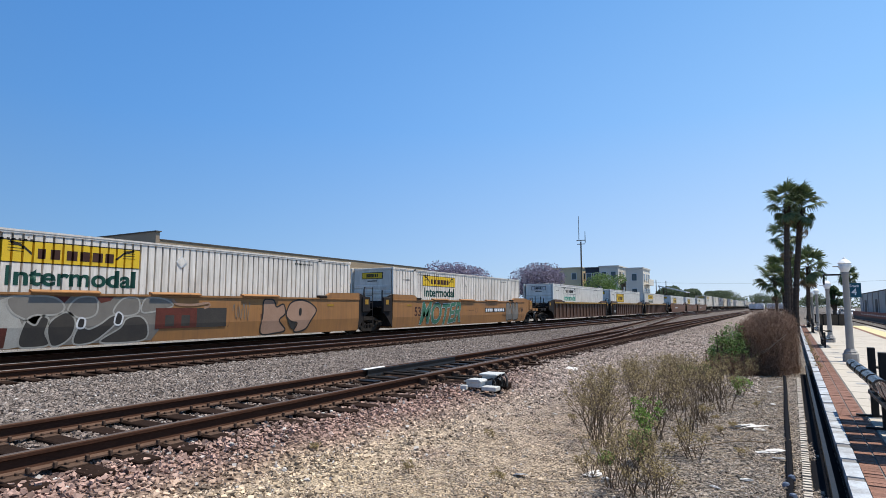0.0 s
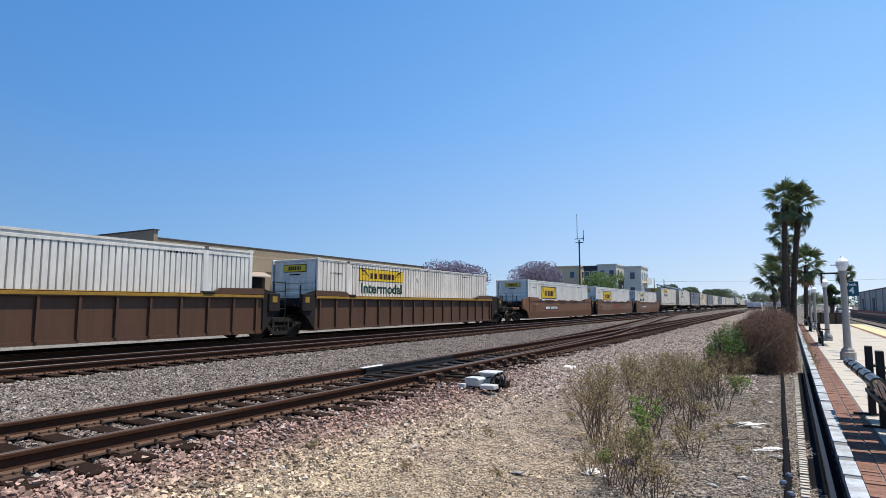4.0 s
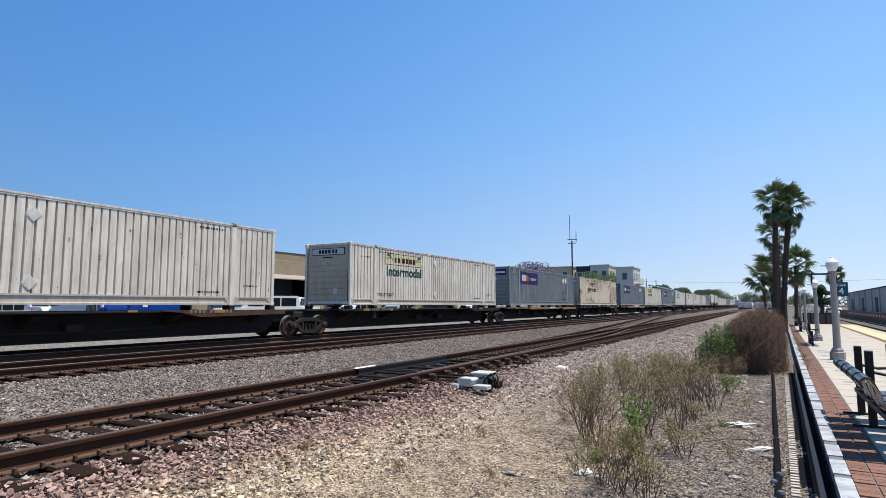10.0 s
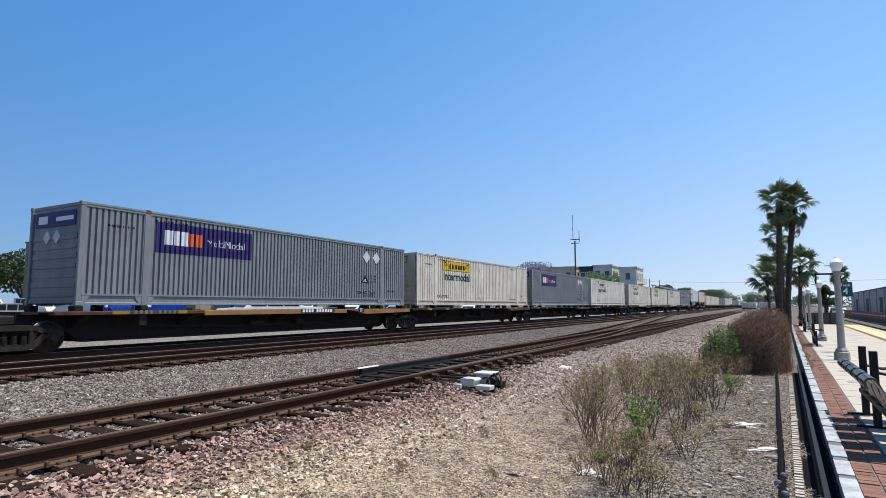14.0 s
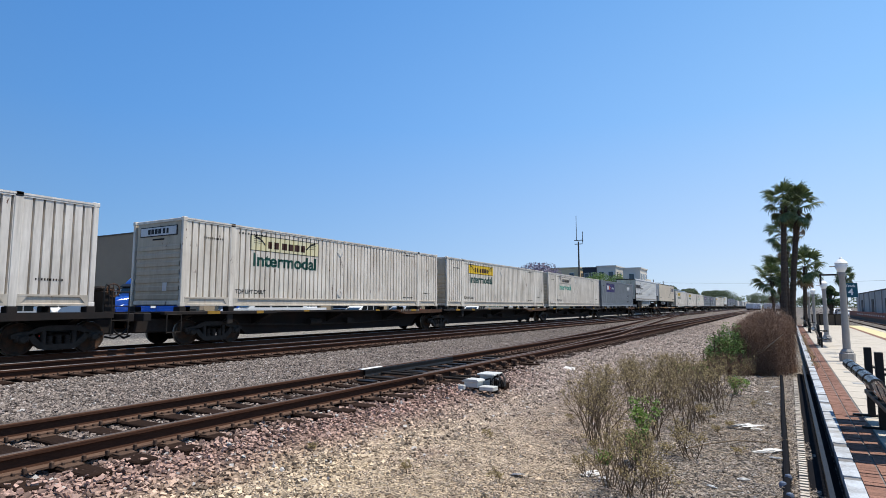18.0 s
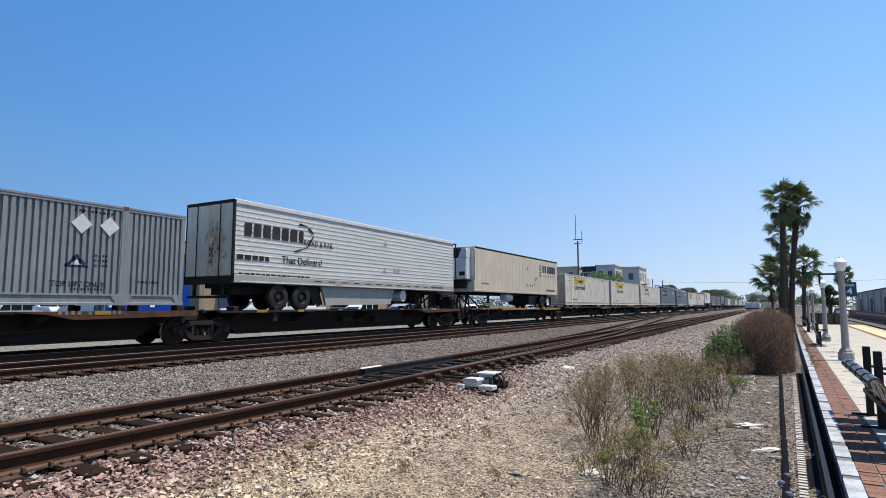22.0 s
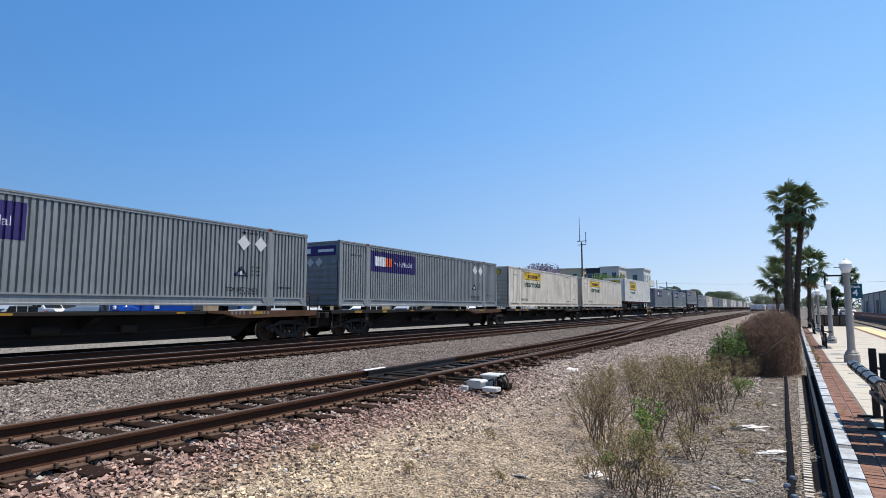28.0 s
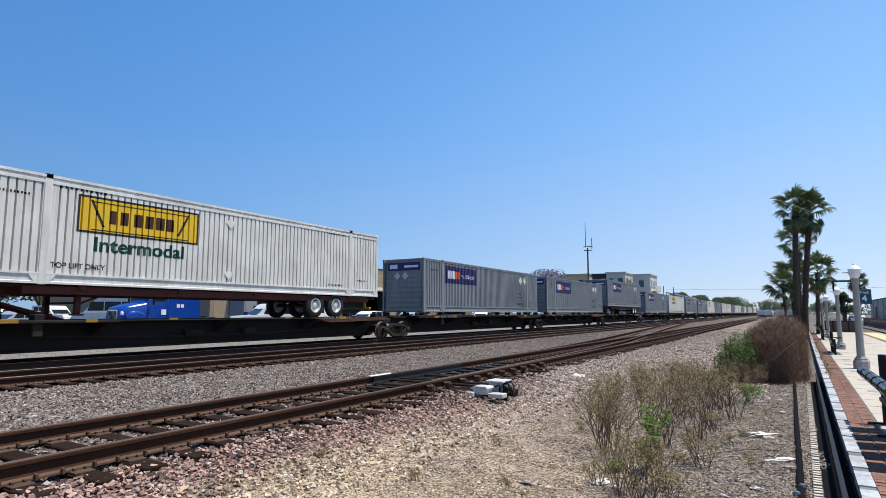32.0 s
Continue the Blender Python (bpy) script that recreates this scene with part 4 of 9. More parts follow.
    put("rear_end", end_panel(paint_mat, True), c, Matrix.Translation((0, C_LEN, 0)) @ pose(0, 0, 0, 0, 0, 180))
    for y in (0.05, C_LEN - 0.05):
        part("end_header", Shape().box(-1.2, 1.2, y - 0.05, y + 0.05, 2.78, 2.88, 0.012), paint_mat, c)
        part("end_sill", Shape().box(-1.2, 1.2, y - 0.05, y + 0.05, 0.05, 0.18, 0.012), paint_mat, c)
    # markings
    if kind != "plain":
        tagged(put("lift_lettering", on_side(lettering("TOP LIFT ONLY", 0.20, M_INK, 0.004), 2.85 if paint != "grey" else 12.95, 0.52 if paint != "grey" else 0.58, style, 0.002), c), kind="stuff")
        for i, (y, w, z) in enumerate(((2.9, 1.3, 2.62), (1.2, 0.8, 2.30), (13.3, 1.1, 2.62), (13.2, 0.9, 0.45), (15.0, 0.7, 0.7))):
            cells = [(-w / 2 + k * w / 10, w / 20) for k in range(10)]
            tagged(put("number_marking", on_side(bars(cells, 0.062, M_TRUCK), y, z, style, 0.002), c), kind="stuff")
    if kind in ("box", "yellow", "faded", "outline", "mint"):
        big = kind == "box"
        y0, y1, z0, z1 = (2.85, 6.60, 1.45, 2.46) if big else (2.75, 6.38, 2.04, 2.62)
        panel = {"box": M_LOGO, "yellow": M_LOGO, "faded": M_FADED}.get(kind)
        if panel:
            put("logo_panel", on_side(flat(y0, y1, z0, z1, panel), 0, 0, style, 0.0), c, None, "yellow painted panel")
        put("panel_border", on_side(outline(y0, y1, z0, z1, 0.07 if big else 0.025, M_INK), 0, 0, style, 0.0015), c)
        k = (y1 - y0)
        yc, zc = (y0 + y1) / 2, (z0 + z1) / 2
        hh = (z1 - z0) * 0.45
        put("logo_marking", on_side(bars(word_bars(k * 0.54, 6, 4), hh, M_BROWNINK if panel else M_INK), yc + 0.03, zc - hh * 0.12, style, 0.003), c, None, "dark bars of a painted trade name")
        s = Shape()
        for sg in (-1, 1):
            a = [(sg * k * 0.44, hh * 0.9), (sg * k * 0.36, hh * 0.55), (sg * k * 0.30, -hh * 0.2)]
            for (p, q), (p2, q2) in zip(a, a[1:]):
                s.quad_strip([(0, p, q - 0.035), (0, p2, q2 - 0.035), (0, p2, q2 + 0.035), (0, p, q + 0.035)], [(0, 1, 2, 3)])
            for j in range(4):
                s.quad_strip([(0, sg * k * 0.45, hh * (0.9 - j * 0.28)), (0, sg * k * 0.35, hh * (0.86 - j * 0.28)), (0, sg * k * 0.35, hh * (0.80 - j * 0.28)), (0, sg * k * 0.45, hh * (0.84 - j * 0.28))], [(0, 1, 2, 3)])
        tagged(put("scroll_mark", on_side(s.mesh("scroll", M_INK), yc, zc, style, 0.0025), c), kind="stuff")
        if not big or kind == "boxword":
            ink = {"mint": M_MINT, "outline": M_INK}.get(kind, M_GREEN)
            put("intermodal_lettering", on_side(lettering("Intermodal", 0.66, ink, 0.018, 1.16), yc + 0.02, 1.69, style, 0.002), c, None, "large painted word")
    if kind == "mark":
        yc = 4.6
        put("intermodal_lettering", on_side(lettering("Intermodal", 0.56, M_GREEN, 0.014, 1.14), yc, 1.15, style, 0.002), c, None, "large painted word")
        y0, y1, z0, z1 = 2.73, 6.48, 1.47, 2.51
        put("logo_panel", on_side(flat(y0, y1, z0, z1, M_LOGO), 0, 0, style), c, None, "yellow painted panel with dark border")
        put("panel_border", on_side(outline(y0, y1, z0, z1, 0.06, M_INK), 0, 0, style, 0.0015), c)
        put("logo_marking", on_side(bars(word_bars(2.0, 6, 4), 0.38, M_BROWNINK), yc, 1.98, style, 0.003), c, None, "dark bars of a painted trade name")
        s = Shape()
        for sg in (-1, 1):
            s.quad_strip([(0, sg * 1.55, 0.42), (0, sg * 1.2, -0.3), (0, sg * 1.12, -0.3), (0, sg * 1.47, 0.42)], [(0, 1, 2, 3)])
        for z in (-0.42, 0.36):
            s.quad_strip([(0, -1.5, z), (0, 1.5, z), (0, 1.5, z + 0.03), (0, -1.5, z + 0.03)], [(0, 1, 2, 3)])
        put("scroll_mark", on_side(s.mesh("scroll", M_INK), yc, 1.98, style, 0.0025), c)
    if kind == "purple":
        y0, y1, z0, z1 = 2.27, 6.05, 1.64, 2.60
        put("logo_panel", on_side(flat(y0, y1, z0, z1, M_PURPLE), 0, 0, style), c, None, "deep purple painted panel")
        put("logo_white", on_side(bars([(0, 0.30), (0.34, 0.22), (0.60, 0.24)], 0.46, M_SIGNWHITE), y0 + 0.28, 2.14, style, 0.002), c, None, "white blocks of a trade name")
        put("logo_orange", on_side(bars([(0, 0.24), (0.28, 0.24)], 0.42, M_SIGNRED), y0 + 1.14, 2.13, style, 0.002), c, None, "orange-red blocks of a trade name")
        put("logo_marking", on_side(lettering("MultiModal", 0.36, M_SIGNWHITE, -0.002), y0 + 2.66, 2.09, style, 0.002), c, None, "white painted word")
        part("end_logo", Shape().box(-1.05, 1.05, -0.004, 0.026, 2.25, 2.68), M_PURPLE, c)
        part("end_logo_marking", Shape().box(-0.9, -0.4, -0.008, 0.02, 2.35, 2.58), M_SIGNWHITE, c)
        part("end_word_marking", Shape().box(0.05, 0.95, -0.008, 0.02, 2.40, 2.52), M_SIGNWHITE, c)
        for yy, zz in ((12.95, 2.25), (13.72, 2.25)):
            part("placard", Shape().prism([(yy - 0.28, zz), (yy, zz - 0.28), (yy + 0.28, zz), (yy, zz + 0.28)], C_HALF - 0.01, C_HALF + 0.008, "x"), M_PLACARD, c)
        put("triangle_mark", on_side(Shape().quad_strip([(0, 12.55, 1.05), (0, 13.2, 1.05), (0, 12.87, 1.42)], [(0, 1, 2)]).mesh("triangle", M_NAVY), 0, 0, style, 0.002), c, None, "dark blue triangle mark")
        put("peak_mark", on_side(Shape().quad_strip([(0, 12.72, 1.11), (0, 13.02, 1.11), (0, 12.87, 1.26)], [(0, 1, 2)]).mesh("peak", M_PLACARD), 0, 0, style, 0.004), c)
        for k_ in range(3):
            tagged(put("small_marking", on_side(bars([(0.10 * i, 0.06) for i in range(4)], 0.05, M_SPRAYDARK), 13.35, 1.4 - 0.14 * k_, style, 0.002), c), kind="stuff")
        part("end_plate", Shape().prism([(-0.62, 1.95), (-0.42, 1.75), (-0.22, 1.95), (-0.42, 2.15)], 0.0, 0.03, "y").prism([(-0.1, 1.95), (0.1, 1.75), (0.3, 1.95), (0.1, 2.15)], 0.0, 0.03, "y"), M_PLACARD, c)
    elif kind != "plain":
        for zz in (0.58, 2.35):
            pl = part("placard", Shape().prism([(7.75 - 0.2, zz), (7.75, zz - 0.2), (7.75 + 0.2, zz), (7.75, zz + 0.2)], C_HALF - 0.01, C_HALF + 0.006, "x"), M_PLACARD, c)
            part("placard_face", Shape().prism([(7.75 - 0.16, zz), (7.75, zz - 0.16), (7.75 + 0.16, zz), (7.75, zz + 0.16)], C_HALF + 0.006, C_HALF + 0.009, "x"), paint_mat, pl)
        wide = 0.95 if kind in ("outline", "faded") else 0.62
        part("end_border", Shape().box(-wide - 0.03, wide + 0.03, 0.004, 0.03, 2.33, 2.66), M_INK, c)
        part("end_logo", Shape().box(-wide, wide, 0.0, 0.028, 2.36, 2.63), {"faded": M_PLACARD, "outline": M_PLACARD, "mint": M_PLACARD}.get(kind, M_LOGO), c)
        letters = Shape()
        for y_, w_ in word_bars(wide * 1.15, 6, 4):
            letters.box(-y_ - w_, -y_, -0.006, 0.02, 2.41, 2.58)
        tagged(part("end_logo_marking", letters, M_INK, c), kind="stuff")
        part("end_mark", Shape().box(-0.3, 0.3, 0.008, 0.03, 2.20, 2.25), M_TRUCK, c)
        part("end_plate", Shape().box(0.35, 0.55, 0.0, 0.03, 0.5, 0.78), M_PLACARD, c)
    for ob in c.children:
        if ob.name.startswith("logo_"):
            tagged(ob, kind="stuff")
    LOOKS[look_] = c
    return c


WHEELSETS = []


def wheelset_mesh():
    rows = [(0.14, 0.06), (0.19, 0.03), (0.30, 0.012), (0.355, 0.03), (0.375, 0.062), (0.415, 0.066), (0.42, -0.055), (0.445, -0.07), (0.44, -0.085), (0.36, -0.085), (0.30, -0.03), (0.14, -0.03)]
    s = Shape().tube((-0.98, 0, 0), (0.98, 0, 0), 0.085, 0.085, 12)
    for sx in (-1, 1):
        s.lathe([(r, sx * h) for r, h in rows], 26, (sx * 0.755, 0, 0), "x")
    me = s.mesh("wheelset", M_WHEEL, 40)
    me.materials.append(M_TREAD)
    for f in me.polygons:
        if 0.40 < math.hypot(f.center.y, f.center.z) < 0.44 and len(f.vertices) == 4:
            f.material_index = 1
    return me


def side_frame_mesh():
    """Cast side frame: an arched top chord, a dished bottom chord and two columns round the springs."""
    s = Shape()
    top = [(-1.14, 0.55), (-0.98, 0.60), (-0.75, 0.62), (-0.5, 0.735), (-0.3, 0.76), (0.3, 0.76), (0.5, 0.735), (0.75, 0.62), (0.98, 0.60), (1.14, 0.55),
           (1.14, 0.44), (0.92, 0.46), (0.72, 0.50), (0.44, 0.62), (-0.44, 0.62), (-0.72, 0.50), (-0.92, 0.46), (-1.14, 0.44)]
    low = [(-0.80, 0.54), (-0.66, 0.56), (-0.52, 0.40), (-0.36, 0.27), (0.36, 0.27), (0.52, 0.40), (0.66, 0.56), (0.80, 0.54), (0.66, 0.32), (0.46, 0.16), (0.3, 0.12), (-0.3, 0.12), (-0.46, 0.16), (-0.66, 0.32)]
    for outline_ in (top, low):
        n = len(outline_) // 2
        for i in range(n - 1):
            j = len(outline_) - 1 - i
            s.prism([outline_[i], outline_[i + 1], outline_[j - 1], outline_[j]], 0.93, 1.07, "x")
    for y in (-0.89, 0.89):
        s.box(0.92, 1.09, y - 0.17, y + 0.17, 0.34, 0.56, 0.04)
        s.lathe([(0.02, 1.15), (0.075, 1.15), (0.095, 1.13), (0.115, 1.08), (0.115, 1.04)], 14, (0, y, 0.42), "x")
    for y in (-0.38, 0.38):
        s.box(0.94, 1.06, y - 0.06, y + 0.06, 0.22, 0.66, 0.025)
    for y in (-0.22, 0.0, 0.22):
        for k in range(5):
            s.tube((1.0, y, 0.27 + 0.045 * k), (1.0, y, 0.292 + 0.045 * k), 0.082, 0.082, 10)
        s.tube((1.0, y, 0.26), (1.0, y, 0.49), 0.062, 0.062, 8)
    s.box(-1.06, 1.06, -0.27, 0.27, 0.48, 0.63, 0.04)
    return s.mesh("side_frame", M_TRUCK)


def side_frame_far_mesh():
    me = shared("frame", side_frame_mesh).copy()
    me.transform(Matrix.Diagonal((-1, 1, 1, 1)))
    me.flip_normals()
    return me


def bogie(parent, y):
    b = put("bogie", shared("frame", side_frame_mesh), parent, pose(0, y, 0))
    put("side_frame", shared("frame_far", side_frame_far_mesh), b)
    for dy in (-0.89, 0.89):
        WHEELSETS.append(put("wheelset", shared("wheelset", wheelset_mesh), b, pose(0, dy, 0.42)))
    return b


def ladder(x, y, z0, z1, w=0.42):
    s = Shape()
    for dy in (-w / 2, w / 2):
        s.tube((x, y + dy, z0), (x, y + dy, z1), 0.018, 0.018, 6)
    k = int((z1 - z0) / 0.33)
    for i in range(k + 1):
        z = z0 + 0.04 + (z1 - z0 - 0.08) * i / max(1, k)
        s.tube((x, y - w / 2, z), (x, y + w / 2, z), 0.016, 0.016, 6)
    return s


def coupler(parent, y, sign):
    s = Shape().box(-0.17, 0.17, min(y, y + sign * 0.75), max(y, y + sign * 0.75), 0.58, 0.90, 0.03)
    s.box(-0.2, 0.2, y + sign * 0.75 - 0.16, y + sign * 0.75 + 0.16, 0.58, 0.92, 0.05)
    part("coupler", s, M_DECK, parent, "rusty knuckle coupler")
    part("air_hose", Shape().path([(0.35, y, 0.7), (0.38, y + sign * 0.25, 0.45), (0.33, y + sign * 0.5, 0.3), (0.25, y + sign * 0.75, 0.36)], 0.03, 6), M_BLACK, parent)


def brake_stand(parent, y):
    """Hand brake: a dark gear case on the end platform with a small wheel and a hose looped over it."""
    part("brake_case", Shape().box(-0.1, 0.75, y - 0.2, y + 0.16, 1.05, 1.72, 0.04).box(0.15, 0.6, y - 0.24, y + 0.2, 1.72, 1.86, 0.05), M_SILL, parent)
    part("brake_wheel", Shape().path([(0.86, y + 0.19 * math.cos(k * 0.3927), 1.74 + 0.19 * math.sin(k * 0.3927)) for k in range(17)], 0.018, 5)
         .tube((0.86, y - 0.18, 1.74), (0.86, y + 0.18, 1.74), 0.013, 0.013, 6).tube((0.86, y, 1.56), (0.86, y, 1.92), 0.013, 0.013, 6).tube((0.7, y, 1.74), (0.88, y, 1.74), 0.03, 0.03, 8), M_DECK, parent)
    part("brake_hose", Shape().path([(1.0, y - 0.35, 1.05), (1.02, y - 0.36, 1.7), (0.98, y - 0.28, 1.9), (0.95, y - 0.18, 1.84), (0.94, y - 0.16, 1.3)], 0.022, 6), M_BLACK, parent)


DECK_Z = 1.15          # deck top of the spine wagons


def spine_car(m, gap_near, gap_far, join_near, join_far, label, deck, top=1.15, floor=1.31):
    """One unit of an articulated spine car. join: 'shared' (a bogie under the joint belongs to the near unit), 'end' (coupler)."""
    c = thing("spine_car", m, label, "railway wagon", "wagons of the train")
    y0, y1 = -gap_near / 2, C_LEN + gap_far / 2
    b0 = 1.55 if join_near == "end" else y0
    b1 = C_LEN - 0.7 if join_far == "end" else y1
    sill = [(y0 + 0.25, 1.02), (y1 - 0.25, 1.02), (y1 - 0.25, 0.74), (b1 - 1.3, 0.70), (b1 - 1.9, 0.26), (b0 + 1.9, 0.26), (b0 + 1.3, 0.70), (y0 + 0.25, 0.74)]
    part("centre_sill", Shape().prism(sill, -0.42, 0.42, "x"), M_SILL, c, "deep dark steel beam")
    part("sill_flange", Shape().box(-0.55, 0.55, b0 + 1.95, b1 - 1.95, 0.225, 0.262).box(-0.6, 0.6, y0 + 0.3, y1 - 0.3, 1.02, 1.09), M_SILL, c)
    near_end, far_end = max(y0 + 0.15, -0.55), min(y1 - 0.15, C_LEN + 0.55)
    part("side_deck", Shape().box(1.10, 1.36, near_end, 4.1, 1.0, top, 0.015).box(0.42, 1.12, near_end, 4.1, 1.06, top - 0.02), M_SILL if deck is not M_ORANGE else M_DECK, c, "dark worn deck edge")
    part("side_deck", Shape().prism([(11.5, top), (far_end, top), (far_end, 0.94), (12.9, 0.88), (12.2, 1.03), (11.5, 1.08)], 1.10, 1.36, "x").box(0.42, 1.12, 11.9, far_end, 1.06, top - 0.02), deck, c, "rusty brown deck edge")
    if deck is M_ORANGE:
        part("side_deck", Shape().box(1.30, 1.36, 4.1, 11.5, 0.94, top, 0.01), deck, c, "orange-brown deck edge")
    part("walkway", Shape().box(0.95, 1.30, 4.1, 11.5, 1.04, top - 0.01, 0.01).box(-1.30, -0.95, 4.1, 11.9, 1.04, top - 0.01, 0.01), M_SILL, c)
    part("far_deck", Shape().box(-1.36, -0.42, -0.4, 4.1, 0.98, top - 0.02, 0.015).box(-1.36, -0.42, 11.9, C_LEN + 0.4, 0.98, top - 0.02, 0.015), M_SILL, c)
    for y in (0.35, 3.8, 8.0, 12.2, 15.8):
        part("cross_bearer", Shape().prism([(-1.34, 0.97), (1.34, 0.97), (0.45, 0.62), (-0.45, 0.62)], y - 0.1, y + 0.1), M_SILL, c)
    for y in (0.08, POSTS[0], POSTS[1], C_LEN - 0.08):
        part("pedestal", Shape().box(1.02, 1.34, y - 0.12, y + 0.12, top - 0.03, floor, 0.02).box(-1.34, -1.02, y - 0.12, y + 0.12, top - 0.03, floor, 0.02), M_SILL, c)
    for y, w in ((1.0, 0.5), (3.1, 0.32), (5.6, 0.3), (10.4, 0.3), (13.4, 0.45)):
        part("reflector", Shape().box(1.335, 1.372, y, y + w, 1.015, 1.115) if (y < 4 or y > 11.8) else Shape().box(1.28, 1.31, y, y + w, 1.06, 1.12), M_OCHRE, c, "yellow reflective strip")
    put("number_marking", bars([(-0.95 + 0.165 * i + (0.12 if i > 3 else 0), 0.09) for i in range(10)], 0.11, M_SPRAYGREY), c, pose(1.368, 13.4 if deck is M_DECK else 2.6, 1.07))
    if deck is M_ORANGE:
        board = part("number_board", Shape().box(1.361, 1.366, 8.6, 10.65, 0.97, 1.13), M_INK, c, "black number board")
        put("board_bars", bars([(-0.92 + 0.17 * i + (0.13 if i > 3 else 0), 0.12) for i in range(10)], 0.115, M_SIGNWHITE), board, pose(1.368, 9.62, 1.05))
        plate = part("size_plate", Shape().box(1.361, 1.366, 12.3, 12.75, 0.97, 1.13), M_INK, c)
        put("size_lettering", lettering("53'", 0.19, M_SIGNWHITE, 0.004), plate, pose(1.368, 12.52, 1.05))
    part("hanger", Shape().box(1.2, 1.3, 1.86, 2.1, 0.66, 1.02, 0.02), M_TRUCK, c)
    part("brake_pipe", Shape().path([(0.6, 2.5, 0.62), (0.62, 6.0, 0.52), (0.62, 10.0, 0.5), (0.6, 13.6, 0.62)], 0.03, 6), M_TRUCK, c)
    part("brake_cylinder", Shape().tube((0.62, 6.6, 0.62), (0.62, 7.3, 0.62), 0.14, 0.14, 12), M_TRUCK, c)
    part("valve_box", Shape().box(0.5, 0.75, 9.0, 9.5, 0.5, 0.75, 0.03), M_TRUCK, c)
    if join_near == "end":
        bogie(c, 1.55)
        coupler(c, y0 + 0.35, -1)
        part("end_ladder", ladder(1.36, -0.22, 0.42, 1.05, 0.5), M_TRUCK, c)
        part("draft_box", Shape().box(-0.62, 0.62, y0 + 0.3, 1.0, 0.44, 0.9, 0.04), M_SILL, c)
        part("end_sill", Shape().box(-1.3, 1.3, y0 + 0.15, y0 + 0.4, 0.82, 1.06, 0.02), M_SILL, c)
    if join_far == "end":
        bogie(c, C_LEN - 0.7)
        coupler(c, y1 - 0.35, 1)
        part("end_ladder", ladder(1.34, y1 - 0.6, 0.42, 1.72, 0.5), M_TRUCK, c)
        part("draft_box", Shape().box(-0.62, 0.62, C_LEN - 0.4, y1 - 0.3, 0.44, 0.9, 0.04), M_SILL, c)
        brake_stand(c, y1 - 0.55)
        part("end_sill", Shape().box(-1.3, 1.3, y1 - 0.4, y1 - 0.15, 0.82, 1.06, 0.02), M_SILL, c)
    else:
        bogie(c, y1)
        part("joint_casting", Shape().box(-0.4, 0.4, y1 - 0.5, y1 + 0.4, 0.74, 1.0, 0.04), M_TRUCK, c)
    return c


